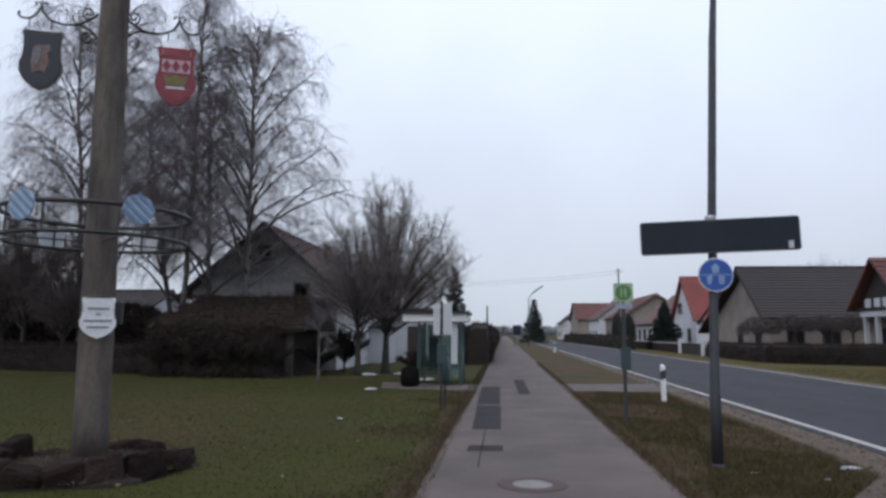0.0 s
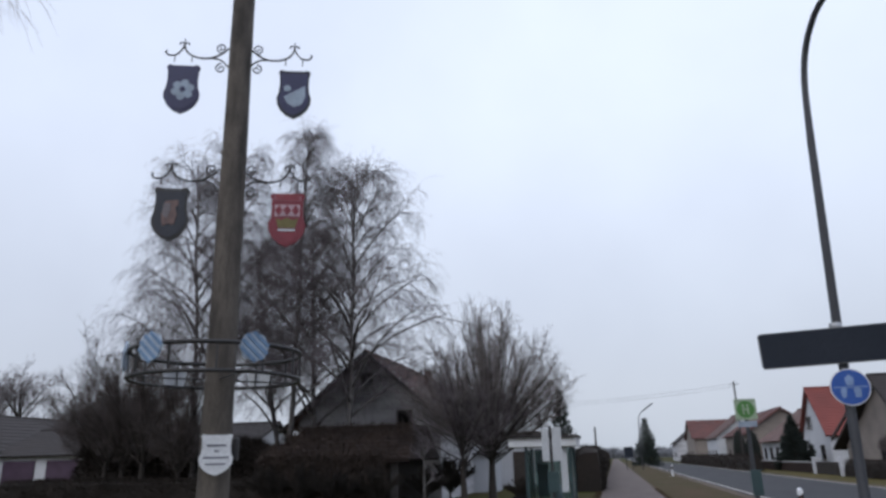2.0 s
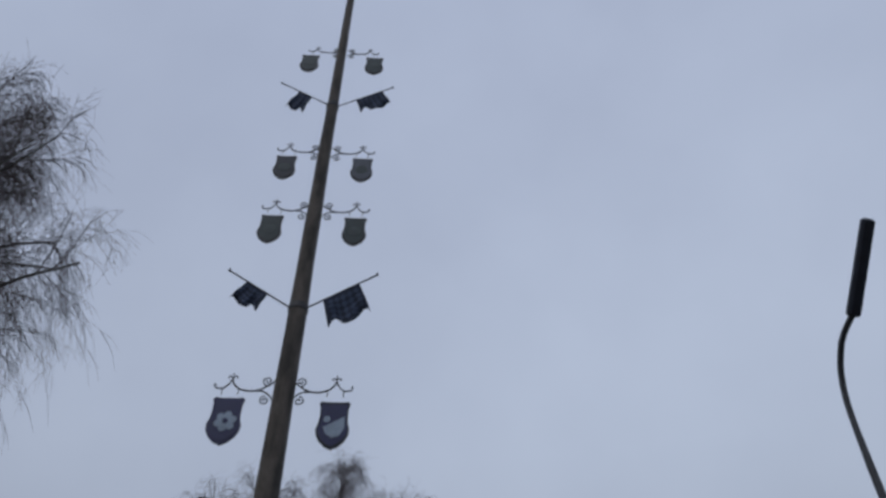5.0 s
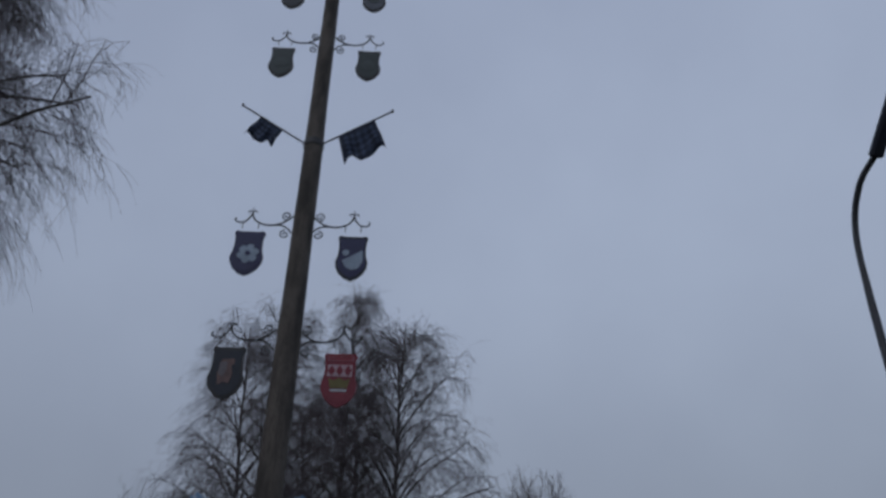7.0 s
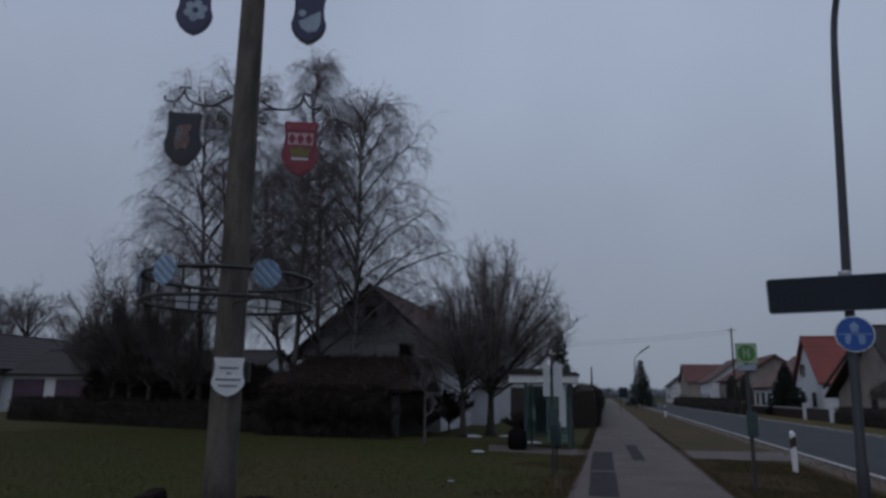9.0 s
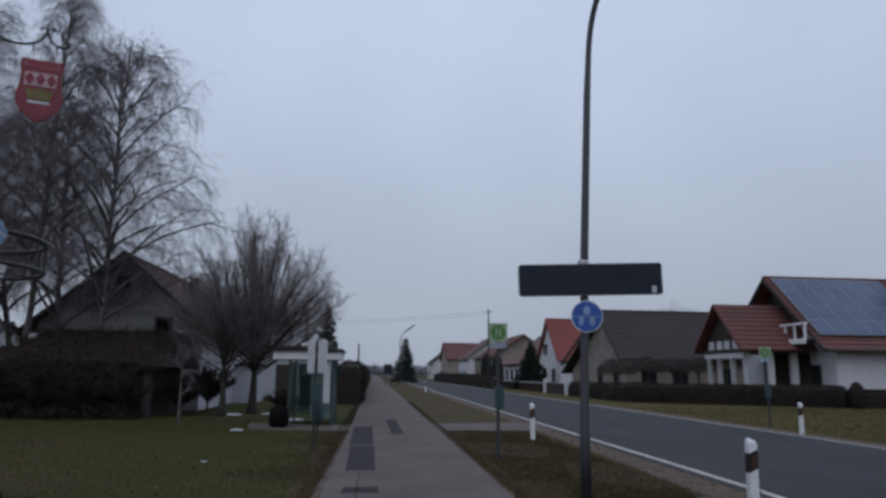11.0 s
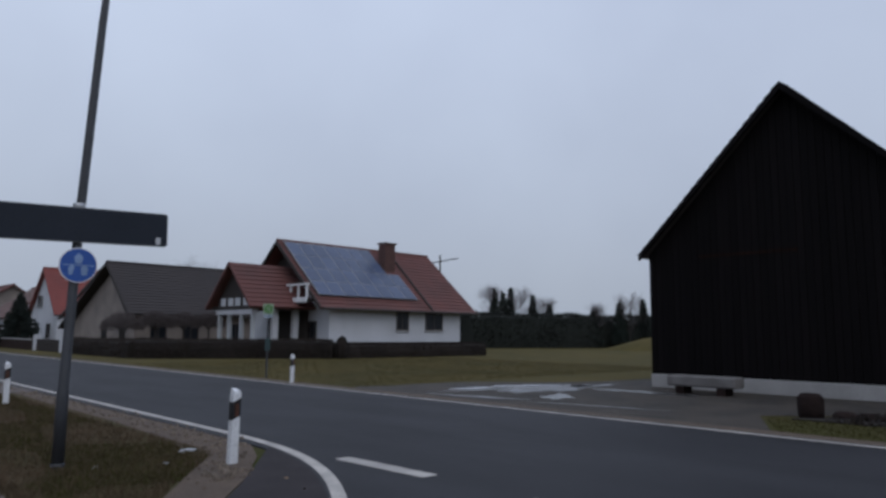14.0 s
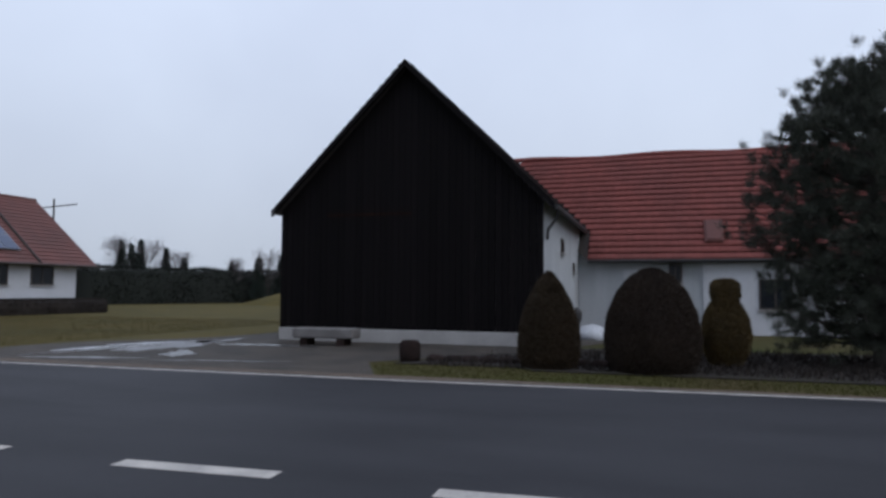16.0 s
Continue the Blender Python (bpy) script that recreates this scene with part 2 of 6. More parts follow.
M_TWIGL = mat("pale_twig", (0.21, 0.185, 0.18), 0.9, (0.12, 0.105, 0.10), 0.8, 6, 0.0)
M_PINE = mat("pine_needle", (0.027, 0.032, 0.021), 0.85, (0.018, 0.020, 0.014), 1.2, 5, 0.0, piece=0.35)
M_SPRUCE = mat("spruce_needle", (0.022, 0.032, 0.026), 0.85, (0.014, 0.022, 0.018), 1.2, 5, 0.0, piece=0.3)
M_YEW = mat("clipped_yew", (0.042, 0.028, 0.013), 0.9, (0.056, 0.032, 0.015), 1.3, 9, 0.0, piece=0.12)
M_YEWD = mat("clipped_dark_yew", (0.027, 0.017, 0.011), 0.9, (0.036, 0.022, 0.012), 1.3, 9, 0.0, piece=0.12)
M_GOLD = mat("golden_yew", (0.098, 0.063, 0.019), 0.85, (0.062, 0.042, 0.016), 2, 9, 0.0, piece=0.35)
M_HEDGE = mat("winter_hedge", (0.026, 0.019, 0.015), 0.95, (0.016, 0.013, 0.011), 1.0, 9, 0.0, piece=0.35)
M_HEDGEG = mat("evergreen_hedge", (0.011, 0.014, 0.011), 0.95, (0.008, 0.010, 0.008), 0.6, 7, 0.0, piece=0.35)
M_SNOW = mat("old_snow", (0.58, 0.60, 0.64), 0.75, (0.30, 0.31, 0.32), 1.5, 20, 0.4)
M_WET = mat("wet_ground", (0.050, 0.048, 0.050), 0.22, (0.05, 0.05, 0.052), 1.0, 12, 0.05)
M_PURPLE = mat("plum_door", (0.060, 0.032, 0.062), 0.6, None, 2, 30, 0.1)
M_IRONCV = mat("cast_iron", (0.075, 0.042, 0.036), 0.75, (0.05, 0.032, 0.028), 8, 60, 0.4)
M_LAMPH = mat("lamp_housing", (0.030, 0.036, 0.055), 0.5, None, 5, 40, 0.05)


# ---- mesh tools ----
class Mesher:
    """Collects vertices and faces of one mesh."""

    def __init__(self):
        self.v, self.f = [], []

    def add(self, verts, faces):
        o = len(self.v)
        self.v += [tuple(p) for p in verts]
        self.f += [tuple(i + o for i in q) for q in faces]
        return self

    def box(self, x0, y0, z0, x1, y1, z1, bevel=0.0):
        if bevel <= 0:
            vs = [(x, y, z) for z in (z0, z1) for y in (y0, y1) for x in (x0, x1)]
            return self.add(vs, [(0, 2, 3, 1), (4, 5, 7, 6), (0, 1, 5, 4), (2, 6, 7, 3), (0, 4, 6, 2), (1, 3, 7, 5)])
        b = bevel
        rings = []
        for z, i in ((z0, b), (z0 + b, 0), (z1 - b, 0), (z1, b)):
            c = b if i == 0 else b + i
            rings += [(x0 + i, y0 + c, z), (x0 + c, y0 + i, z), (x1 - c, y0 + i, z), (x1 - i, y0 + c, z),
                      (x1 - i, y1 - c, z), (x1 - c, y1 - i, z), (x0 + c, y1 - i, z), (x0 + i, y1 - c, z)]
        fs = [tuple(reversed(range(8))), tuple(range(24, 32))]
        for k in range(3):
            fs += [(k * 8 + j, k * 8 + (j + 1) % 8, k * 8 + 8 + (j + 1) % 8, k * 8 + 8 + j) for j in range(8)]
        return self.add(rings, fs)

    def prism(self, outline, axis, a, b):
        """An outline (u, w) pushed along an axis from a to b. axis x: (y, z); y: (x, z); z: (x, y)."""
        n = len(outline)
        put = {"x": lambda u, w, c: (c, u, w), "y": lambda u, w, c: (u, c, w), "z": lambda u, w, c: (u, w, c)}[axis]
        vs = [put(u, w, a) for u, w in outline] + [put(u, w, b) for u, w in outline]
        return self.add(vs, [tuple(reversed(range(n))), tuple(range(n, 2 * n))] + [(i, (i + 1) % n, n + (i + 1) % n, n + i) for i in range(n)])

    def tube(self, pts, radii, sides=8, cap=True):
        pts = [Vector(p) for p in pts]
        if not isinstance(radii, (list, tuple)):
            radii = [radii] * len(pts)
        rings, u = [], None
        for i, p in enumerate(pts):
            t = (pts[min(i + 1, len(pts) - 1)] - pts[max(i - 1, 0)]).normalized()
            if u is None:
                u = t.cross(Vector((0, 0, 1)) if abs(t.z) < 0.9 else Vector((1, 0, 0))).normalized()
            u = (u - t * u.dot(t)).normalized()
            w = t.cross(u)
            rings += [p + radii[i] * (math.cos(2 * math.pi * k / sides) * u + math.sin(2 * math.pi * k / sides) * w) for k in range(sides)]
        fs = [(i * sides + k, i * sides + (k + 1) % sides, (i + 1) * sides + (k + 1) % sides, (i + 1) * sides + k) for i in range(len(pts) - 1) for k in range(sides)]
        if cap:
            fs += [tuple(reversed(range(sides))), tuple(range((len(pts) - 1) * sides, len(pts) * sides))]
        return self.add(rings, fs)

    def lathe(self, profile, cx=0, cy=0, sides=24):
        """A profile of (radius, z) turned about the upright line through (cx, cy)."""
        vs = [(cx + r * math.cos(2 * math.pi * k / sides), cy + r * math.sin(2 * math.pi * k / sides), z) for r, z in profile for k in range(sides)]
        fs = [(i * sides + k, i * sides + (k + 1) % sides, (i + 1) * sides + (k + 1) % sides, (i + 1) * sides + k) for i in range(len(profile) - 1) for k in range(sides)]
        fs += [tuple(reversed(range(sides))), tuple(range((len(profile) - 1) * sides, len(profile) * sides))]
        return self.add(vs, fs)


def link(name, verts, faces, material, smooth=False):
    me = bpy.data.meshes.new(name)
    me.from_pydata(verts, [], faces)
    me.materials.append(material)
    if smooth:
        me.polygons.foreach_set("use_smooth", [True] * len(me.polygons))
    me.update()
    return new(name, me)


def part(name, b, material, parent, label="", smooth=False, kind=""):
    """One mesh object under a thing or a part."""
    ob = link(name, b.v, b.f, material, smooth)
    ob.parent = parent
    return tagged(ob, label=label, kind=kind)


def thing(name, label, category, m=None, group="", kind=""):
    ob = new(name)
    ob.empty_display_size = 0.2
    if m is not None:
        ob.matrix_world = m
    return tagged(ob, label=label, category=category, group=group, kind=kind)


def solid(name, b, material, label, category="", kind="", smooth=False, group=""):
    return tagged(link(name, b.v, b.f, material, smooth), label=label, category=category, kind=kind, group=group)


def fast_mesh(name, verts, quads, material, parent=None, label="", kind=""):
    """A large mesh from arrays of vertices and quads or triangles."""
    me = bpy.data.meshes.new(name)
    k = quads.shape[1]
    me.vertices.add(len(verts))
    me.vertices.foreach_set("co", np.ascontiguousarray(verts, dtype=np.float32).ravel())
    me.loops.add(quads.size)
    me.loops.foreach_set("vertex_index", np.ascontiguousarray(quads, dtype=np.int32).ravel())
    me.polygons.add(len(quads))
    me.polygons.foreach_set("loop_start", np.arange(0, quads.size, k, dtype=np.int32))
    me.polygons.foreach_set("loop_total", np.full(len(quads), k, dtype=np.int32))
    me.materials.append(material)
    me.update(calc_edges=True)
    me.validate()
    ob = new(name, me)
    ob.parent = parent
    return tagged(ob, label=label, kind=kind)


def tubes(lines, radii, sides=3):
    """Many tapered tubes at once: lines (n, k, 3), radii (n, k). Gives vertices and quads."""
    n, k, _ = lines.shape
    t = np.gradient(lines, axis=1)
    t /= np.linalg.norm(t, axis=2, keepdims=True) + 1e-9
    ref = np.where(np.abs(t[:, :, 2:3]) < 0.9, np.array([0, 0, 1.0]), np.array([1.0, 0, 0]))
    u = np.cross(t, ref)
    u /= np.linalg.norm(u, axis=2, keepdims=True) + 1e-9
    w = np.cross(t, u)
    a = np.arange(sides) * 2 * np.pi / sides
    ring = lines[:, :, None, :] + radii[:, :, None, None] * (np.cos(a)[None, None, :, None] * u[:, :, None, :] + np.sin(a)[None, None, :, None] * w[:, :, None, :])
    base = (np.arange(n)[:, None, None] * k + np.arange(k - 1)[None, :, None]) * sides
    s, s2 = np.arange(sides)[None, None, :], (np.arange(sides)[None, None, :] + 1) % sides
    q = np.stack([base + s, base + s2, base + sides + s2, base + sides + s], -1)
    return ring.reshape(-1, 3), q.reshape(-1, 4)


def blades(at, way, length, width, rng):
    """Thin triangles that start at points and go along ways: leaves, needles, grass."""
    n = len(at)
    side = np.cross(way, rng.normal(size=(n, 3)))
    side /= np.linalg.norm(side, axis=1, keepdims=True) + 1e-9
    ln, wd = np.broadcast_to(length, (n,))[:, None], np.broadcast_to(width, (n,))[:, None]
    v = np.stack([at - side * wd / 2, at + side * wd / 2, at + way * ln], 1).reshape(-1, 3)
    return v, np.arange(3 * n).reshape(-1, 3)


def unit(a):
    return a / (np.linalg.norm(a, axis=-1, keepdims=True) + 1e-9)


# ---- ground, road and path ----
def sheet(name, outline, z, thick, material, label, category=""):
    return solid(name, Mesher().prism(outline, "z", z - thick, z), material, label, category, "structure")


def arc(pts, steps=6):
    """A smooth line through points (x, y)."""
    out = []
    p = [pts[0]] + list(pts) + [pts[-1]]
    for i in range(1, len(p) - 2):
        for s in range(steps):
            t = s / steps
            a, b, c, d = (Vector(q) for q in p[i - 1:i + 3])
            q = 0.5 * (2 * b + (c - a) * t + (2 * a - 5 * b + 4 * c - d) * t * t + (3 * b - a - 3 * c + d) * t ** 3)
            out.append((q.x, q.y))
    return out + [tuple(pts[-1])]


g_ring = [(2600 * math.cos(i * math.pi / 24), 2600 * math.sin(i * math.pi / 24)) for i in range(48)]
ground = solid("ground", Mesher().add([(x, y, 0.0) for x, y in g_ring], [tuple(range(48))]), M_GRASS, "flat winter meadow ground with thin yellowed grass", "ground", "structure")

# main road with its junction mouth towards the camera
mouth = arc([(5.45, 16.0), (5.40, 9.2), (5.05, 8.25), (4.25, 7.15), (3.45, 6.2), (2.6, 5.4), (1.2, 4.7), (-1.0, 4.3), (-40, 4.0)])
road_out = [(5.45, 900)] + mouth + [(-40, -6.0), (5.45, -6.0), (5.45, -60), (12.78, -60), (12.66, -4), (12.40, 4), (12.34, 24), (12.34, 900)]
road = sheet("road", road_out, 0.02, 0.1, M_ASPH, "smooth dark grey asphalt village road with junction mouth", "road")
path_out = [(-0.74, 4.4), (-0.72, 11.5), (-0.62, 19), (-0.6, 41), (-0.6, 420), (2.05, 420), (2.05, 50), (2.06, 22), (2.0, 12.4), (2.02, 7.3), (2.2, 5.3), (1.4, 4.85), (0.3, 4.5)]
path = sheet("path", path_out, 0.024, 0.08, M_PATH, "worn pale grey asphalt cycle path beside the road", "path")
for nm, o in (("pavement", [(2.05, 20.6), (5.45, 20.9), (5.45, 24.3), (2.05, 23.6)]), ("pavement", [(-3.5, 20.9), (-0.63, 20.4), (-0.62, 22.6), (-3.9, 23.4)])):
    sheet(nm, o, 0.018, 0.06, M_PATH, "pale asphalt crossing strip through the grass verge", "pavement")
sheet("verge_soil", [(5.02, 8.35), (5.44, 9.3), (5.44, 150), (5.05, 150), (5.0, 30), (4.85, 13.2), (4.7, 10.3), (4.2, 8.3), (3.0, 6.6), (3.45, 6.25), (4.25, 7.2)], 0.012, 0.05, M_GRAVEL, "bare gravelly strip along the road edge", "road verge")
sheet("verge_grass", [(2.03, 7.3), (2.02, 12.4), (2.07, 20.5), (5.0, 20.8), (4.85, 13.2), (4.7, 10.3), (4.2, 8.3), (3.0, 6.6), (2.2, 5.4)], 0.008, 0.04, M_VERGE, "brown dead grass verge between path and road", "road verge")
sheet("verge_grass", [(2.07, 24.0), (2.07, 200), (5.0, 200), (5.0, 24.4)], 0.008, 0.04, M_VERGE, "brown dead grass verge between path and road", "road verge")
sheet("verge_grass", arc([(-0.72, 5.0), (-1.05, 7.0), (-0.95, 8.6), (-1.12, 10.2), (-0.95, 12.5), (-1.15, 15.0), (-0.9, 17.5), (-1.0, 20.2)]) + [(-0.63, 20.2), (-0.72, 11.5)], 0.008, 0.04, M_VERGE, "brown dead grass strip along the path", "road verge")
sheet("road_shoulder", [(12.7, -60), (12.6, -4), (12.36, 4), (12.32, 24), (12.32, 120), (12.8, 120), (12.95, 16.0), (12.85, -60)], 0.010, 0.05, M_GRAVEL, "gravel shoulder along the far road edge", "road verge")
sheet("meadow", [(12.9, 15.9), (14.5, 16.8), (22, 14.0), (34, 12.7), (140, 10), (140, 90), (13.2, 90)], 0.004, 0.03, M_MEADOW, "yellowed flat meadow between road and gardens", "meadow")
yard = sheet("yard", arc([(12.82, 4.75), (12.9, 16.2), (14.5, 16.9), (17.6, 16.6), (22.0, 14.0), (34.0, 12.6)]) + [(34, 1.0), (24.0, 0.9), (20.5, 2.2), (17.0, 4.4), (15.2, 5.9)], 0.006, 0.04, M_YARD, "wet gravel yard entrance beside the barn", "yard")
for cx, cy, rx, ry, turn, m_, zt in ((16.9, 13.9, 3.4, 1.1, -0.35, M_WET, 0.012), (14.15, 9.3, 0.12, 1.9, 0.22, M_ICE, 0.0125), (13.75, 12.6, 0.20, 1.6, 0.25, M_ICE, 0.0125), (17.5, 13.1, 2.6, 1.0, 0.25, M_ICE, 0.0135), (19.6, 13.0, 1.4, 0.35, -0.1, M_ICE, 0.0135), (15.4, 11.2, 1.0, 0.5, 0.6, M_WET, 0.0128), (18.6, 10.6, 0.5, 2.0, 0.1, M_WET, 0.012),
                               (18.0, 14.3, 1.2, 0.22, -0.45, M_SNOW, 0.02), (15.6, 14.6, 0.8, 0.10, -0.2, M_SNOW, 0.02)):
    o = []
    for i in range(72):
        a = i * math.pi / 36
        k = 0.75 + 0.55 * noise.noise((cx + math.cos(a) * 1.3, cy + math.sin(a) * 1.3, 0)) + 0.4 * noise.noise((cx + math.cos(a) * 4.5, cy + math.sin(a) * 4.5, 2))
        u, w = rx * k * math.cos(a), ry * k * math.sin(a)
        o.append((cx + u * math.cos(turn) - w * math.sin(turn), cy + u * math.sin(turn) + w * math.cos(turn)))
    solid("snow_patch" if m_ is M_SNOW else "puddle", Mesher().prism(o, "z", 0.0, zt), m_, "thin grey remains of snow and ice" if m_ is M_SNOW else "icy grey puddle on the gravel yard" if m_ is M_ICE else "shallow puddle of meltwater on the gravel", "snow" if m_ is M_SNOW else "puddle", "structure")


def ease(line, step=0.25, rounds=8):
    """The same line at even steps, its kinks smoothed away."""
    out = [Vector(line[0])]
    for q in line[1:]:
        a, c = out[-1], Vector(q)
        n = max(1, int((c - a).length / step))
        out += [a.lerp(c, (k + 1) / n) for k in range(n)]
    for _ in range(rounds):
        out = [out[0]] + [(out[i - 1] + 2 * out[i] + out[i + 1]) / 4 for i in range(1, len(out) - 1)] + [out[-1]]
    return [tuple(p) for p in out]


def stripe(name, line, width, label, z=0.0245):
    b = Mesher()
    for i, p in enumerate(line):
        q, r = Vector(line[max(i - 1, 0)]), Vector(line[min(i + 1, len(line) - 1)])
        t = (r - q).normalized()
        s = Vector((-t.y, t.x)) * width / 2
        b.v += [(p[0] + s.x, p[1] + s.y, z), (p[0] - s.x, p[1] - s.y, z)]
    b.f = [(2 * i, 2 * i + 1, 2 * i + 3, 2 * i + 2) for i in range(len(line) - 1)]
    return solid(name, b, M_PAINT, label, "road marking", "structure")


stripe("edge_line", [(5.72, 400), (5.72, 60), (5.70, 20)] + ease(arc([(5.70, 14.0), (5.69, 10.4), (5.60, 8.7), (5.22, 7.15), (4.76, 6.2), (4.22, 5.3), (3.4, 4.25), (2.0, 3.3), (-2, 2.8)], 3)), 0.15, "worn white edge line curving into the side road")
stripe("edge_line", [(12.62, -60), (12.50, -4), (12.2, 3.5), (12.12, 11), (12.1, 24), (12.05, 400)], 0.14, "worn white edge line along the far side")
for k in range(5):
    y1 = 7.44 - 3.1 * k
    stripe("dash_line", [(5.73, y1), (5.80, y1 - 1.62)], 0.24, "short white dash across the junction mouth")
for o, lab in (([(-0.36, 9.95), (0.16, 9.98), (0.15, 10.5), (-0.34, 10.45)], "dark tar repair on the path"), ([(-0.38, 12.2), (0.12, 12.25), (0.10, 16.2), (-0.44, 16.1)], "long dark tar repair along the path"), ([(-0.46, 16.4), (0.08, 16.5), (0.05, 21.9), (-0.50, 21.8)], "long dark tar repair along the path"),
               ([(0.58, 19.3), (0.90, 19.4), (0.86, 25.2), (0.50, 25.2)], "dark tar repair on the path"), ([(-0.165, 8.8), (-0.145, 8.8), (-0.135, 12.2), (-0.15, 12.2)], "thin tar seam on the path")):
    solid("tar_patch", Mesher().prism(o, "z", 0.02, 0.0285), M_PATCH, lab, "tar patch", "structure")
solid("tar_patch", Mesher().prism(arc([(5.36, 8.7), (4.3, 7.25), (3.5, 6.27), (2.7, 5.5)], 4) + arc([(3.55, 4.6), (4.15, 5.4), (5.05, 7.15), (5.5, 8.8)], 4), "z", 0.015, 0.0225), M_PATCH, "newer dark asphalt along the curved edge", "tar patch", "structure")
mh = thing("manhole_cover", "round cast iron manhole cover with pale concrete centre", "manhole cover", pose(0.48, 7.84, 0.024))
part("rim", Mesher().lathe([(0.22, 0), (0.22, 0.012), (0.30, 0.016), (0.37, 0.012), (0.385, 0.0)], sides=36), M_IRONCV, mh)
part("infill", Mesher().lathe([(0.215, 0), (0.215, 0.009), (0.20, 0.011), (0.05, 0.011)], sides=36), M_FILL, mh)


# ---- grass blades near the path ----
def grass(name, n, x0, x1, y0, y1, material, label, keep=None, h=(0.03, 0.08), seed=1):
    r = np.random.default_rng(seed)
    y = y0 + (y1 - y0) * r.random(n) ** 1.4
    x = x0 + (x1 - x0) * r.random(n)
    if keep is not None:
        ok = keep(x, y)
        x, y = x[ok], y[ok]
    at = np.stack([x, y, np.full(len(x), 0.0)], 1)
    way = unit(np.stack([r.normal(0, 0.6, len(x)), r.normal(0, 0.6, len(x)), np.ones(len(x))], 1))
    v, f = blades(at, way, r.uniform(*h, len(x)), r.uniform(0.006, 0.014, len(x)), r)
    ob = fast_mesh(name, v, f, material)
    return tagged(ob, label, "grass", kind="stuff")


M_BLADE = mat("grass_blade", (0.046, 0.053, 0.011), 0.9, (0.067, 0.052, 0.024), 0.25, 3, 0.0, piece=0.2, spec=0.1)
M_BLADED = mat("dead_blade", (0.088, 0.062, 0.040), 0.9, (0.058, 0.050, 0.026), 0.8, 3, 0.0, piece=0.25, spec=0.1)
grass("lawn_grass", 150000, -22, -0.9, 5.5, 25, M_BLADE, "short thin winter lawn grass", lambda x, y: (x > -y * 1.25 - 1.0) & (np.hypot(x + 4.9, y - 8.22) > 1.15), (0.018, 0.045), seed=1)
grass("verge_blades", 45000, 2.1, 4.7, 6.8, 20.5, M_BLADED, "matted brown dead grass on the verge", lambda x, y: (x < 2.2 + (y - 5.6) * 0.75) & (x < 4.75), (0.03, 0.1), 2)
grass("verge_green", 44000, 2.3, 4.6, 7.2, 20.5, M_BLADE, "sparse green grass among the dead verge", lambda x, y: (np.sin(x * 2.1 + y * 0.7) + np.sin(y * 1.3 - x) > -0.2) & (x < 2.2 + (y - 5.6) * 0.75), (0.03, 0.08), 9)
grass("verge_blades", 30000, -2.3, -0.74, 5.4, 20, M_BLADED, "matted brown dead grass along the path", lambda x, y: np.random.default_rng(21).random(len(x)) * (0.8 + 0.5 * np.sin(y * 1.7) * np.sin(y * 0.6 + 1)) > ((-0.74 - x) / 1.56) ** 0.6, (0.03, 0.09), 3)
grass("meadow_blades", 60000, 13.0, 34, 14, 36, mat("meadow_blade", (0.086, 0.068, 0.024), 0.9, (0.056, 0.050, 0.019), 0.3, 3, 0.0, piece=0.25, spec=0.1), "thin yellowed meadow grass", lambda x, y: y > 17, (0.04, 0.1), 4)
grass("barn_verge_blades", 20000, 12.95, 15.0, -14, 6.0, M_BLADE, "short grass strip in front of the garden", lambda x, y: y < 4.7 + (x - 12.95) * 0.5, (0.03, 0.09), 6)
grass("path_edge_blades", 9000, -0.92, -0.62, 5.2, 40, M_BLADED, "ragged dead grass creeping over the path edge", None, (0.03, 0.1), 12)
grass("path_edge_blades", 9000, 1.95, 2.2, 5.6, 40, M_BLADED, "ragged dead grass creeping over the path edge", None, (0.03, 0.1), 13)
r_s = np.random.default_rng(77)
rub = Mesher()
for k in range(420):
    py = 7.2 + 26 * r_s.random() ** 1.8
    px_ = 5.18 + r_s.normal(0, 0.16) - (0.55 * max(0, 9.4 - py) if py < 9.4 else 0)
    sz = r_s.uniform(0.012, 0.045)
    o8 = [(px_ + sz * r_s.uniform(0.6, 1.2) * math.cos(a), py + sz * r_s.uniform(0.6, 1.3) * math.sin(a)) for a in (0.3, 1.4, 2.6, 3.9, 5.2)]
    rub.add([(x, y, 0.005) for x, y in o8] + [(px_ + (x - px_) * 0.6, py + (y - py) * 0.6, 0.02 + sz * 0.8) for x, y in o8], [(i, (i + 1) % 5, 5 + (i + 1) % 5, 5 + i) for i in range(5)] + [(5, 6, 7, 8, 9)])
tagged(link("rubble", rub.v, rub.f, mat("pale_rubble", (0.23, 0.185, 0.145), 0.95, (0.14, 0.11, 0.085), 4, 30, 0.3, piece=0.3)), "small pale stones and rubble along the road edge", "rubble", kind="stuff")
r_l = np.random.default_rng(8)
lx, ly = r_l.uniform(-9, 4.8, 260), r_l.uniform(6, 20, 260)
okl = (lx < -0.8) | (lx > 2.1)
lv, lf = blades(np.stack([lx, ly, np.full(260, 0.03)], 1)[okl], unit(r_l.normal(size=(260, 3)) * [1, 1, 0.25])[okl], 0.06, 0.045, r_l)
tagged(fast_mesh("fallen_leaves", lv, lf, mat("dry_leaf", (0.16, 0.11, 0.07), 0.9, None, 3, 9, 0.0, piece=0.5)), "scattered dry brown leaves on the grass", "leaves", kind="stuff")
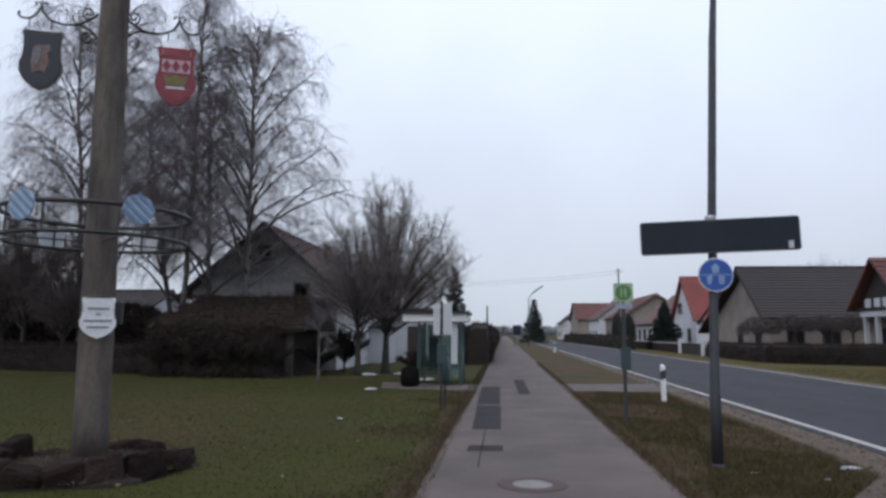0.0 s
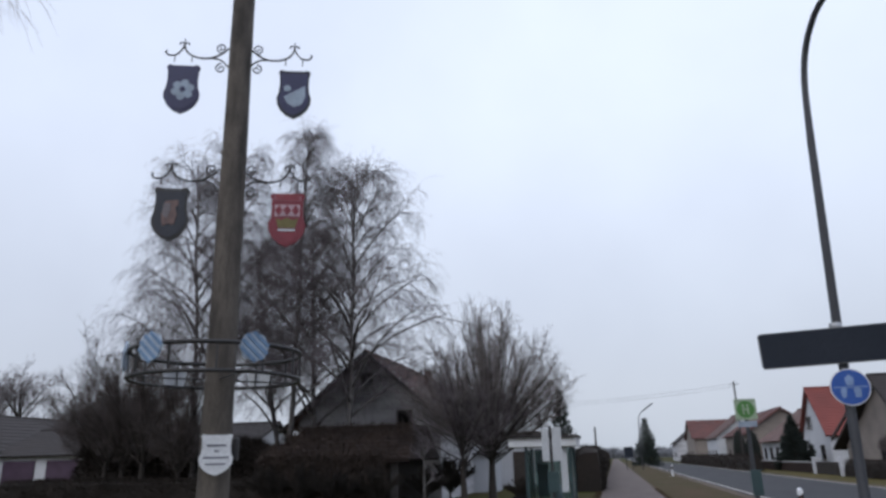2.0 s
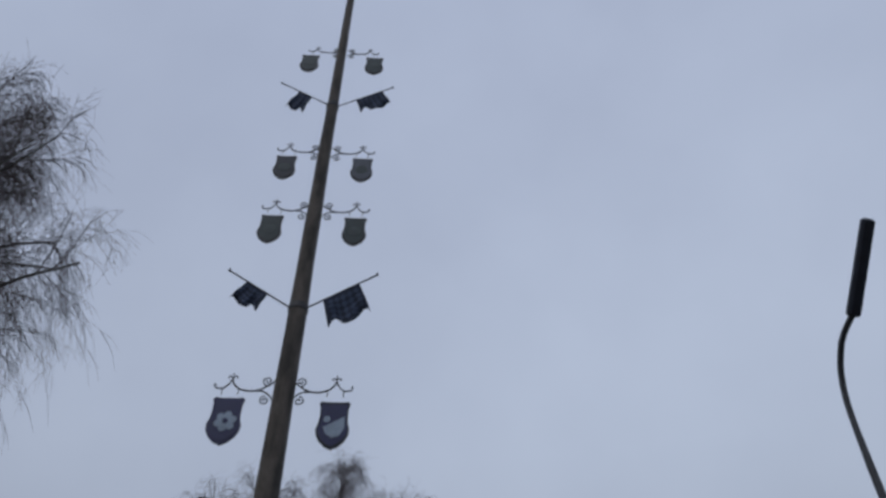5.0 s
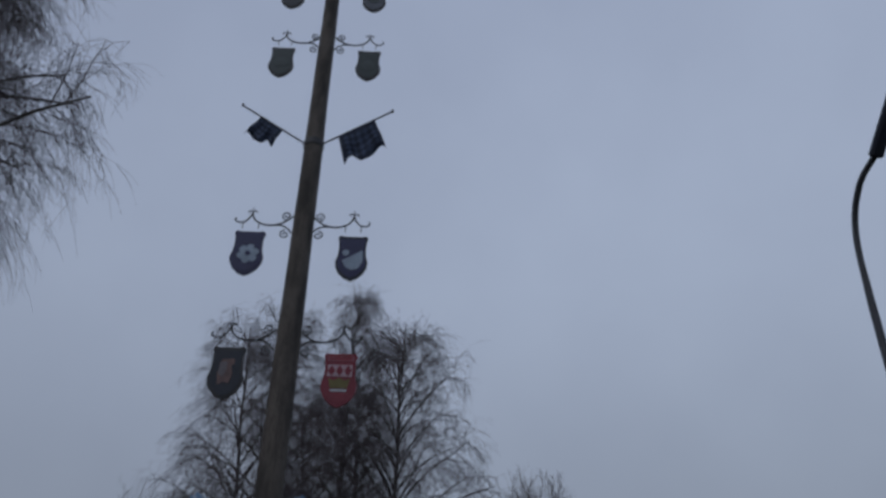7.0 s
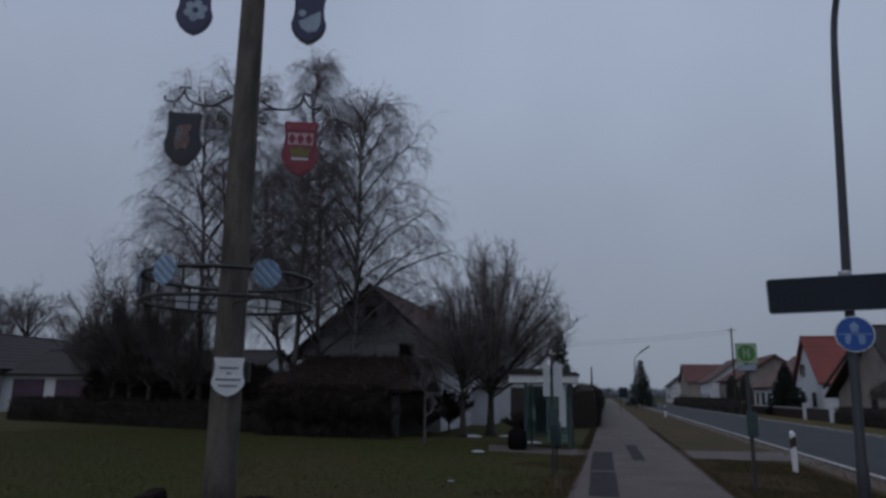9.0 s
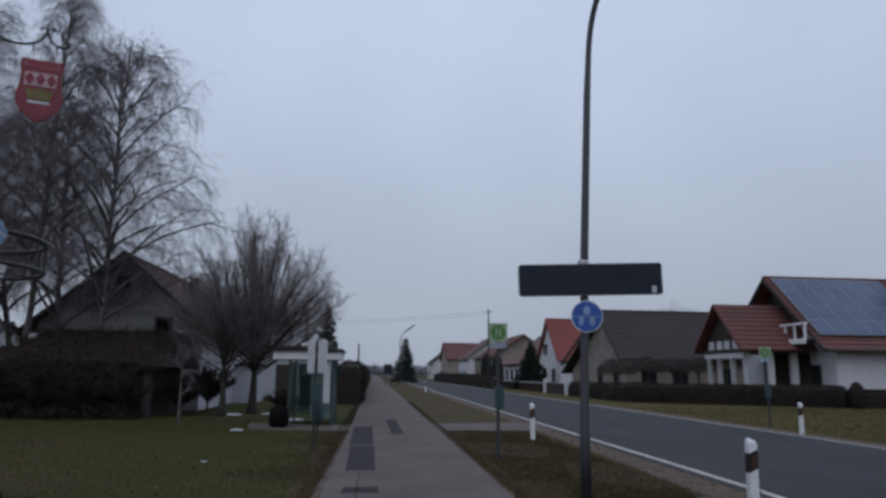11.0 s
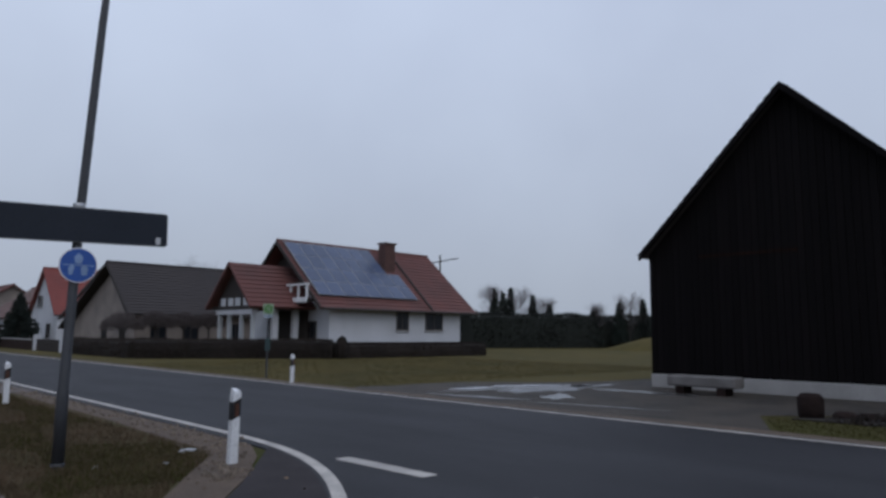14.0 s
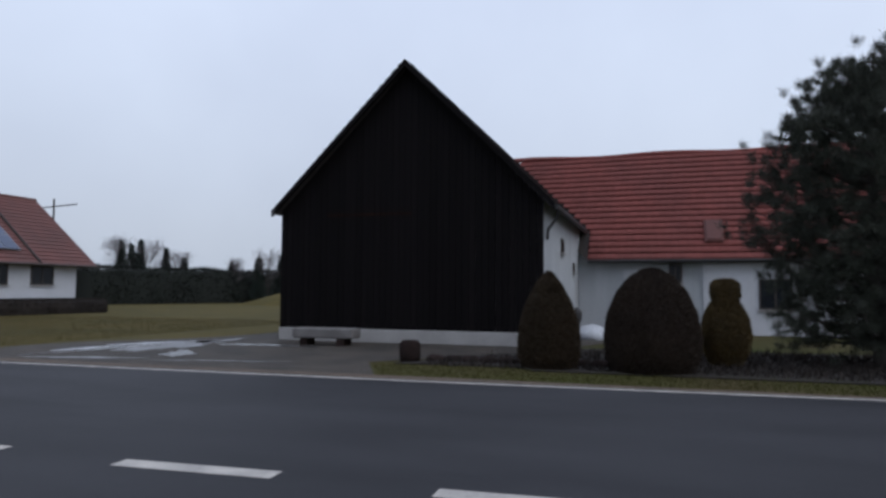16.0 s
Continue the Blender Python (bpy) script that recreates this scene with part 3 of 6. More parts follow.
for x, y, s in ((-3.75, 20.5, 0.22), (-5.2, 27.5, 0.35), (-4.0, 28.2, 0.3), (-3.0, 13.5, 0.07), (3.9, 8.6, 0.07), (4.5, 9.3, 0.15), (3.2, 8.9, 0.05), (-2.6, 24.9, 0.3), (-0.9, 40.5, 0.4)):
    b = Mesher()
    b.lathe([(s, 0.0), (s * 0.8, s * 0.12), (s * 0.3, s * 0.2)], 0, 0, 11)
    b.v = [(x + p[0] * (1 + 0.5 * noise.noise((p[0] * 4 + x, p[1] * 4, 0))), y + p[1] * 0.7, p[2] + 0.01) for p in b.v]
    solid("snow_patch", b, M_SNOW, "small leftover patch of dirty snow", "snow", smooth=True)


# ---- roofs and walls ----
EYE_Z = 1.63


def out(x, y, h, k=1.2):
    """A place and height on the far side of the road, carried outwards from the viewpoint."""
    return x * k, y * k, EYE_Z + (h - EYE_Z) * k


def carry(ob, k=1.2):
    """Carries a whole house outwards in the same way."""
    ob.matrix_world = Matrix.Translation((0, 0, EYE_Z * (1 - k))) @ Matrix.Diagonal((k, k, k, 1))



def roof_slope(name, parent, p0, p1, q0, q1, material, rows, thick=0.06, label=""):
    """Lapped courses between an eave line p0-p1 and a ridge line q0-q1, each course proud of the one above."""
    p0, p1, q0, q1 = (Vector(v) for v in (p0, p1, q0, q1))
    nrm = (p1 - p0).cross(q0 - p0).normalized()
    if nrm.z < 0:
        nrm = -nrm
    b, seg = Mesher(), 14
    for i in range(rows):
        for a, up in ((i / rows, thick), ((i + 1) / rows, thick * 0.3)):
            for k in range(seg + 1):
                t = k / seg
                lo = p0.lerp(q0, a).lerp(p1.lerp(q1, a), t)
                b.v.append(tuple(lo + nrm * (up + 0.012 * noise.noise((t * 9, a * rows * 0.7, 3.0)))))
    n = seg + 1
    for i in range(2 * rows - 1):
        b.f += [(i * n + k, i * n + k + 1, (i + 1) * n + k + 1, (i + 1) * n + k) for k in range(seg)]
    # underside, joined to the courses all round
    o = len(b.v)
    for line, (e0, e1) in ((0, (p0, p1)), (2 * rows - 1, (q0, q1))):
        b.v += [tuple(e0.lerp(e1, k / seg) - nrm * 0.1) for k in range(n)]
    b.f += [(o + k + 1, o + k, o + n + k, o + n + k + 1) for k in range(seg)]
    b.f += [(o + k, o + k + 1, k + 1, k) for k in range(seg)]
    top = (2 * rows - 1) * n
    b.f += [(top + k, top + k + 1, o + n + k + 1, o + n + k) for k in range(seg)]
    for c in (0, seg):
        b.f.append(tuple([i * n + c for i in range(2 * rows)] + [o + n + c, o + c]))
    return part(name, b, material, parent, label)


def window(parent, axis, c, u0, u1, z0, z1, out, frame_m=None, bars=1, glass=None):
    """A framed window on a wall plane (axis x or y at c), looking towards out (+1 or -1)."""
    frame_m = frame_m or M_FRAMED
    b = Mesher()
    w = 0.07

    def slab(bb, a0, b0, a1, b1, d0, d1):
        lo, hi = sorted((c + out * d0, c + out * d1))
        if axis == "x":
            bb.box(lo, a0, b0, hi, a1, b1)
        else:
            bb.box(a0, lo, b0, a1, hi, b1)
    for a0, b0, a1, b1 in ((u0, z0, u0 + w, z1), (u1 - w, z0, u1, z1), (u0 + w, z0, u1 - w, z0 + w), (u0 + w, z1 - w, u1 - w, z1)):
        slab(b, a0, b0, a1, b1, -0.05, 0.045)
    for k in range(bars):
        uc = u0 + (u1 - u0) * (k + 1) / (bars + 1)
        slab(b, uc - 0.03, z0 + w, uc + 0.03, z1 - w, -0.03, 0.03)
    fr = part("window", b, frame_m, parent)
    g = Mesher()
    slab(g, u0 + w, z0 + w, u1 - w, z1 - w, -0.02, 0.012)
    part("pane", g, glass or M_GLASS, fr)
    s = Mesher()
    slab(s, u0 - 0.05, z0 - 0.06, u1 + 0.05, z0 - 0.004, 0.0, 0.12)
    part("sill", s, M_CONC, fr)
    return fr


def gable_house(name, label, x0, x1, y0, y1, eave, ridge, along, wall_m, roof_m, over=0.45, rows=16, base=0.0, ends=None):
    """Walls with two gables, and two tiled slopes. along: the axis of the ridge."""
    h = thing(name, label, "house", pose(0, 0, 0))
    b = Mesher()
    e = over if ends is None else ends
    if along == "x":
        ym = (y0 + y1) / 2
        b.prism([(y0, base), (y1, base), (y1, eave), (ym, ridge - 0.12), (y0, eave)], "x", x0, x1)
        k = (ridge - eave) / (ym - y0)
        ev = eave - over * k
        roof_slope("roof", h, (x0 - e, y0 - over, ev), (x1 + e, y0 - over, ev), (x0 - e, ym, ridge), (x1 + e, ym, ridge), roof_m, rows)
        roof_slope("roof", h, (x0 - e, y1 + over, ev), (x1 + e, y1 + over, ev), (x0 - e, ym, ridge), (x1 + e, ym, ridge), roof_m, rows)
        rb = Mesher().tube([(x0 - e, ym, ridge + 0.04), (x1 + e, ym, ridge + 0.04)], 0.1, 8)
    else:
        xm = (x0 + x1) / 2
        b.prism([(x0, base), (x1, base), (x1, eave), (xm, ridge - 0.12), (x0, eave)], "y", y0, y1)
        k = (ridge - eave) / (xm - x0)
        ev = eave - over * k
        roof_slope("roof", h, (x0 - over, y0 - over, ev), (x0 - over, y1 + over, ev), (xm, y0 - over, ridge), (xm, y1 + over, ridge), roof_m, rows)
        roof_slope("roof", h, (x1 + over, y0 - over, ev), (x1 + over, y1 + over, ev), (xm, y0 - over, ridge), (xm, y1 + over, ridge), roof_m, rows)
        rb = Mesher().tube([(xm, y0 - over, ridge + 0.04), (xm, y1 + over, ridge + 0.04)], 0.1, 8)
    part("wall", b, wall_m, h)
    part("ridge_cap", rb, roof_m, h)
    return h


def verge_boards(h, x, y0, ym, y1, ev, ridge, material, d=0.12, x2=None):
    """Barge boards along a gable that faces the road."""
    for ya in (y0, y1):
        b = Mesher()
        a, c = Vector((x, ya, ev)), Vector((x, ym, ridge))
        b.add([(x, a.y, a.z - 0.14), (x, c.y, c.z - 0.2), (x, c.y, c.z + 0.03), (x, a.y, a.z + 0.06), (x + d, a.y, a.z - 0.14), (x + d, c.y, c.z - 0.2), (x + d, c.y, c.z + 0.03), (x + d, a.y, a.z + 0.06)],
              [(0, 1, 2, 3), (7, 6, 5, 4), (0, 4, 5, 1), (1, 5, 6, 2), (2, 6, 7, 3), (3, 7, 4, 0)])
        part("barge_board", b, material, h)


# ---- barn and its wing ----
barn = thing("barn", "black boarded gable barn on a pale concrete plinth", "barn", pose(0, 0, 0))
BX, BY0, BY1, BYM, BAP = 20.8, 2.75, 11.50, 7.06, 8.86
b = Mesher().prism([(BY0, 0), (BY1, 0), (BY1, 4.33), (BYM, BAP - 0.08), (BY0, 4.45)], "x", BX + 0.05, 33.0)
part("wall", b, M_WINGW, barn, "white rendered barn wall")
b = Mesher().box(BX - 0.05, BY0 - 0.02, 0, BX + 0.045, BY1 + 0.02, 0.42, 0.02)
part("plinth", b, M_CONC, barn, "pale concrete plinth")
nb = 42
for i in range(nb):
    ya, yb = BY0 + (BY1 - BY0) * i / nb + 0.006, BY0 + (BY1 - BY0) * (i + 1) / nb - 0.006
    za, zb = (BAP - 0.01 - 1.013 * abs(y - BYM) for y in (ya, yb))
    j = 0.006 * (i % 3)
    b = Mesher().prism([(ya, 0.405 + 0.01 * (i % 2)), (yb, 0.405 + 0.01 * (i % 2)), (yb, zb), (ya, za)], "x", BX - 0.012 - j, BX + 0.03)
    part("board", b, M_BARN, barn)
part("rail", Mesher().box(BX - 0.036, 6.9, 4.04, BX - 0.026, 9.8, 4.12), M_BARN2, barn, "worn brown timber rail")
roof_slope("roof", barn, (BX - 0.35, 11.70, 4.20), (33.4, 11.70, 4.20), (BX - 0.35, BYM, BAP + 0.04), (33.4, BYM, BAP + 0.04), M_TILED, 22)
roof_slope("roof", barn, (BX - 0.35, 2.42, 4.20), (33.4, 2.42, 4.20), (BX - 0.35, BYM, BAP + 0.04), (33.4, BYM, BAP + 0.04), M_TILED, 22)
verge_boards(barn, BX - 0.36, 2.38, BYM, 11.70, 4.20, BAP + 0.04, M_BARN)
gut = part("gutter", Mesher().tube([(BX - 0.3, 2.32, 4.12), (29.6, 2.32, 4.12)], 0.07, 8), M_IRON, barn, "dark metal gutter")
part("downpipe", Mesher().tube([(BX + 0.25, 2.34, 4.1), (BX + 0.3, 2.4, 3.85), (BX + 0.25, 2.66, 3.5), (BX + 0.25, 2.68, 3.2)], 0.05, 8), M_IRON, barn, "dark downpipe")
window(barn, "y", BY0, 24.5, 25.2, 3.0, 3.5, -1)
window(barn, "y", BY0, 28.0, 28.5, 2.4, 2.8, -1)

wing = thing("farm_wing", "long white rendered farm wing with red tiled roof", "house", pose(0, 0, 0))
WX = 30.0
part("wall", Mesher().prism([(WX, 0), (39.0, 0), (39.0, 3.1), (34.5, 8.0), (WX, 3.1)], "y", -18.0, 2.73), M_WINGW, wing)
part("wall", Mesher().box(WX - 0.14, -18.0, 0.0, WX - 0.003, -2.2, 2.82), M_RENDER, wing, "whiter rendered wall section")
d_ = part("door", Mesher().box(WX - 0.05, -1.3, 0.05, WX - 0.004, 0.9, 2.55, 0.01), M_GREYW, wing, "wide pale grey garage door")
for k in range(5):
    part("panel", Mesher().box(WX - 0.065, -1.25 + 0.43 * k, 0.1, WX - 0.052, -0.86 + 0.43 * k, 2.5), M_GREYW, d_)
window(wing, "x", WX - 0.07, -1.40, -0.88, 2.05, 2.80, -1)
window(wing, "x", WX - 0.14, -5.4, -4.2, 1.0, 2.2, -1)
window(wing, "x", WX - 0.14, -8.6, -7.4, 1.0, 2.2, -1)
part("gutter", Mesher().tube([(WX - 0.52, 2.3, 2.92), (WX - 0.52, -18.2, 2.92)], 0.07, 8), M_IRON, wing, "dark metal gutter")
part("fascia", Mesher().box(WX - 0.42, -18.2, 2.84, WX - 0.36, 2.3, 2.98), M_FRAMED, wing)
roof_slope("roof", wing, (39.4, -18.3, 3.0), (39.4, 6.0, 3.0), (34.5, -18.3, 8.15), (34.5, 6.0, 8.15), M_TILE, 18)
part("ridge_cap", Mesher().tube([(34.5, 7.0 - 0.5 * k, 8.2 + 0.05 * math.sin(k * 0.5)) for k in range(52)], 0.11, 8), M_TILE, wing)
part("deck", Mesher().add([(WX - 0.45, 2.4, 3.0), (WX - 0.45, -18.3, 3.0), (34.5, -18.3, 8.1), (34.5, 7.0, 8.1), (32.0, 5.0, 5.5)], [(0, 1, 2, 3, 4)]), M_DARKW, wing)
hatch = part("roof_hatch", Mesher().box(-0.66, -0.36, 0.0, 0.66, 0.36, 0.16, 0.02), M_TILE2, wing, "small brick red roof hatch")
hatch.matrix_local = Matrix.Translation((30.54, -2.65, 4.09)) @ Euler((0, radians(-46), 0)).to_matrix().to_4x4()
part("lid", Mesher().box(-0.60, -0.30, 0.162, 0.60, 0.30, 0.21, 0.02), M_TILE2, hatch)

# ---- house with solar panels ----
sh = gable_house("solar_house", "white house with red tiled roof and solar panels", 22.35, 32.6, 32.0, 40.6, 3.45, 7.05, "x", M_RENDER, M_TILE2, 0.55, 18, ends=0.95)
verge_boards(sh, 21.36, 31.45, 36.3, 41.15, 2.99, 7.05, M_DARKW)
part("gable_cladding", Mesher().prism([(32.9, 4.3), (39.7, 4.3), (36.3, 6.75)], "x", 22.27, 22.348), M_DARKW, sh, "dark timber gable cladding")
part("plinth", Mesher().box(22.25, 31.9, 0, 32.7, 31.98, 1.12), M_STONE, sh, "dark plinth")
window(sh, "y", 32.0, 27.16, 28.14, 1.82, 2.92, -1)
window(sh, "y", 32.0, 29.52, 31.01, 1.84, 2.88, -1)
window(sh, "x", 22.35, 33.2, 34.6, 0.1, 2.3, -1, bars=1)
ch = part("chimney", Mesher().box(28.2, 34.45, 5.0, 29.05, 35.15, 7.36, 0.03), M_BRICK, sh, "red brick chimney")
part("cap", Mesher().box(28.12, 34.37, 7.362, 29.13, 35.23, 7.45), M_BRICK, ch)
slope = Vector((0, 4.85, 4.06)).normalized()
nrm = Vector((0, -slope.z, slope.y))
for c in range(8):
    for r_ in range(4):
        if c == 7 and r_ > 1:
            continue
        xa = 21.74 + 0.90 * c
        p = Vector((0, 31.45, 2.99)) + slope * (0.95 + 1.27 * r_) + nrm * 0.16
        q = p + slope * 1.19
        up = nrm * 0.04
        b = Mesher().add([(xa, p.y, p.z), (xa + 0.82, p.y, p.z), (xa + 0.82, q.y, q.z), (xa, q.y, q.z), (xa, p.y + up.y, p.z + up.z), (xa + 0.82, p.y + up.y, p.z + up.z), (xa + 0.82, q.y + up.y, q.z + up.z), (xa, q.y + up.y, q.z + up.z)],
                         [(3, 2, 1, 0), (4, 5, 6, 7), (0, 1, 5, 4), (1, 2, 6, 5), (2, 3, 7, 6), (3, 0, 4, 7)])
        part("solar_panel", b, M_PANEL, sh, "blue grey solar panel")
for width, j0, j1 in ((7.25, 0.0, 2.0), (6.32, 2.0, 4.03)):
    part("rail", Mesher().add([(21.68 + width * i, *((Vector((0, 31.45, 2.99)) + slope * (0.93 + 1.27 * j) + nrm * (0.13 + 0.05 * k)).yz)) for k in (0, 1) for j in (j0, j1) for i in (0, 1)], [(0, 1, 3, 2), (4, 6, 7, 5), (0, 4, 5, 1), (2, 3, 7, 6), (0, 2, 6, 4), (1, 5, 7, 3)]), M_FRAMEP, sh, "pale panel mounting frame")
p, q = Vector((29.6, 31.45, 2.99)) + nrm * 0.09, Vector((29.85, 36.3, 7.05)) + nrm * 0.09
part("roof_seam", Mesher().tube([p, q], 0.07, 6), M_TILED, sh, "dark raised roof seam")
part("gutter", Mesher().tube([(21.5, 31.38, 2.95), (33.7, 31.38, 2.95)], 0.07, 8), M_FRAMED, sh)
# balcony in the gable
bal = part("balcony", Mesher().box(21.2, 32.6, 3.35, 22.0, 35.2, 3.5), M_DARKW, sh, "white railed balcony under the gable")
for y in (32.65, 33.5, 34.3, 35.1):
    part("post", Mesher().box(21.22, y - 0.05, 3.502, 21.32, y + 0.05, 4.25), M_WHITE, bal)
part("rail", Mesher().box(21.2, 32.5, 4.252, 21.34, 35.3, 4.36), M_WHITE, bal)
part("fascia", Mesher().box(21.12, 32.5, 3.3, 21.198, 35.3, 3.56), M_WHITE, bal)
# arcaded porch towards the road
po = part("porch", Mesher().prism([(34.0, 2.9), (38.0, 2.9), (38.0, 3.35), (36.0, 5.3), (34.0, 3.35)], "x", 18.75, 18.95), M_DARKW, sh, "arcaded porch with timbered gable")
# front pillars: white render darkened to stand for shade under the porch roof
for y in (33.95, 35.2, 36.6, 37.75):
    part("pillar", Mesher().box(18.72, y, 0, 18.95, y + 0.16, 2.9, 0.02), M_WINGW, po)
for x in (20.0, 21.3):
    part("pillar", Mesher().box(x, 33.95, 0, x + 0.34, 34.25, 2.9, 0.02), M_RENDER, po)
part("lintel", Mesher().box(18.69, 33.9, 2.62, 19.06, 38.15, 2.898), M_RENDER, po)
part("beam", Mesher().box(18.62, 33.6, 2.9, 18.745, 38.4, 3.06), M_DARKW, po, "dark carved beam")
for y in (34.7, 35.6, 36.4, 37.3):
    part("timber_panel", Mesher().box(18.69, y - 0.26, 3.08, 18.745, y + 0.26, 3.52), M_RENDER, po, "white infill panel")
roof_slope("porch_roof", po, (18.25, 33.35, 2.98), (22.6, 33.35, 2.98), (18.25, 36.0, 5.5), (22.6, 36.0, 5.5), M_TILE2, 10)
roof_slope("porch_roof", po, (18.25, 38.65, 2.98), (22.6, 38.65, 2.98), (18.25, 36.0, 5.5), (22.6, 36.0, 5.5), M_TILE2, 10)
part("inner_wall", Mesher().box(22.1, 34.0, 0, 22.3, 38.0, 2.9), M_DARKW, po)

carry(sh)

# ---- farmhouse with dark roof, and red-roofed house behind it ----
fh = thing("farmhouse", "long farmhouse with dark weathered roof and beige walls", "house", pose(0, 0, 0))
part("wall", Mesher().prism([(46.0, 0), (59.0, 0), (59.0, 2.1), (50.0, 6.1), (46.0, 3.1)], "x", 17.0, 30.5), M_BEIGE, fh)
roof_slope("roof", fh, (16.35, 45.4, 2.72), (31.1, 45.4, 2.72), (16.35, 50, 6.3), (31.1, 50, 6.3), M_TILED, 18)
roof_slope("roof", fh, (16.35, 60.2, 1.85), (31.1, 60.2, 1.85), (16.35, 50, 6.3), (31.1, 50, 6.3), M_TILED, 22)
part("ridge_cap", Mesher().tube([(16.3, 50, 6.34), (31.1, 50, 6.34)], 0.1, 8), M_TILED, fh)
verge_boards(fh, 16.3, 45.4, 50, 60.2, 2.6, 6.3, M_DARKW)
for x in (18.0, 20.2, 23.5, 25.6):
    window(fh, "y", 46.0, x, x + 1.1, 1.0, 2.2, -1)
window(fh, "x", 17.0, 47.5, 48.6, 1.0, 2.3, -1)
window(fh, "x", 17.0, 51.0, 52.1, 1.0, 2.3, -1)
carry(fh)
rh = gable_house("gabled_house", "white gabled house with bright red tiled roof", 16.8, 27, 62.2, 70.2, 3.2, 6.9, "x", M_RENDER, M_TILE, 0.35, 18)
window(rh, "x", 16.8, 66.8, 68.3, 3.6, 4.6, -1)
window(rh, "x", 16.8, 64, 65.2, 1.0, 2.2, -1)
window(rh, "x", 16.8, 67.4, 68.8, 1.0, 2.2, -1)
carry(rh)
for nm, lab, x0, x1, y0, y1, ev, rg, al, wm, rm in (
        ("roadside_house", "white house with brown tiled roof along the road", 15.6, 24, 73.5, 83, 3.0, 6.0, "y", M_RENDER, M_TILEO),
        ("roadside_house", "beige house with faded red roof along the road", 15.0, 23, 88, 104, 4.0, 6.6, "y", M_BEIGE, M_TILE2),
        ("roadside_house", "white house with red brown roof along the road", 14.8, 23, 110, 122, 4.2, 7.3, "y", M_RENDER, M_TILEO),
        ("roadside_house", "far pale house with faded red roof", 14.5, 23, 138, 152, 4.6, 7.8, "x", M_BEIGE, M_TILE2),
        ("roadside_house", "far grey house with dark roof", 14.5, 22, 175, 190, 4.4, 7.4, "y", M_GREYR, M_TILED)):
    hh = gable_house(nm, lab, x0, x1, y0, y1, ev, rg, al, wm, rm, 0.4, 12)
    for k in range(3):
        yw = y0 + (y1 - y0) * (k + 0.6) / 3.4
        window(hh, "x", x0, yw, yw + 1.2, 1.0, 2.2, -1)
    for k in range(2):
        xw = x0 + (x1 - x0) * (k + 0.6) / 2.4
        window(hh, "y", y0, xw, xw + 1.2, 1.0, 2.2, -1)
    carry(hh)

# ---- old grey house and its shed ----
oh = gable_house("old_house", "old grey weathered house with sagging brown roof", -14.1, -7.3, 30.8, 43, 3.65, 6.55, "y", M_GREYR, M_TILEO, 0.5, 16)
window(oh, "y", 30.8, -9.33, -8.57, 3.05, 3.9, -1, bars=0, glass=M_HOLE)
window(oh, "y", 30.8, -11.05, -10.45, 5.0, 5.65, -1, bars=0, glass=M_HOLE)
window(oh, "y", 30.8, -9.3, -8.4, 0.9, 2.0, -1)
for k in range(13):
    z = 2.8 + 0.26 * k
    half = min(3.4, (6.55 - z) / 2.9 * 3.4) - 0.08
    if half > 0.2:
        spans = [(-10.7 - half, -10.7 + half)]
        for wa, wb, za, zb in ((-9.41, -8.49, 2.95, 3.94), (-11.13, -10.37, 4.9, 5.7)):
            if z + 0.235 > za and z < zb:
                spans = [q for a, c in spans for q in ((a, min(c, wa)), (max(a, wb), c)) if q[1] - q[0] > 0.05]
        for a, c in spans:
            part("siding", Mesher().box(a, 30.765, z, c, 30.797, z + 0.235), M_GREYR, oh)
for xa in (-14.62, -6.78):
    bb = Mesher()
    a, c = Vector((xa, 30.25, 3.2)), Vector((-10.7, 30.25, 6.58))
    bb.add([(a.x, 30.2, a.z - 0.12), (c.x, 30.2, c.z - 0.17), (c.x, 30.2, c.z + 0.05), (a.x, 30.2, a.z + 0.06), (a.x, 30.3, a.z - 0.12), (c.x, 30.3, c.z - 0.17), (c.x, 30.3, c.z + 0.05), (a.x, 30.3, a.z + 0.06)],
           [(0, 1, 2, 3), (7, 6, 5, 4), (0, 4, 5, 1), (1, 5, 6, 2), (2, 6, 7, 3), (3, 7, 4, 0)])
    part("barge_board", bb, M_DARKW, oh)
part("chimney", Mesher().box(-9.5, 36.5, 5.2, -9.1, 36.9, 6.35, 0.02), M_TILEO, oh)
M_CREEP = mat("dry_creeper", (0.048, 0.033, 0.026), 0.95, (0.026, 0.019, 0.016), 1.2, 9, 0.0, piece=0.4)
sd = thing("shed", "low dark shed with rusty brown roof beside the old house", "shed", pose(0, 0, 0))
part("wall", Mesher().box(-12.8, 26.2, 0, -7.9, 30.2, 1.85), M_DARKW, sd)
part("wall_panel", Mesher().box(-12.2, 26.12, 0.2, -11.2, 26.19, 1.6), M_PANELG, sd, "faded grey wall panel")
part("corner_board", Mesher().box(-8.15, 26.1, 0, -7.85, 26.19, 1.8), M_PANELG, sd)
roof_slope("roof", sd, (-13.5, 25.7, 1.75), (-7.3, 25.7, 1.75), (-12.6, 28.6, 3.15), (-7.9, 28.6, 3.15), M_SHEDR, 9)
roof_slope("roof", sd, (-7.3, 25.7, 1.75), (-7.3, 30.5, 1.75), (-7.9, 28.6, 3.15), (-7.85, 30.5, 3.15), M_SHEDR, 9)
r_i = np.random.default_rng(55)
iu, iw = r_i.random(5200), r_i.random(5200)
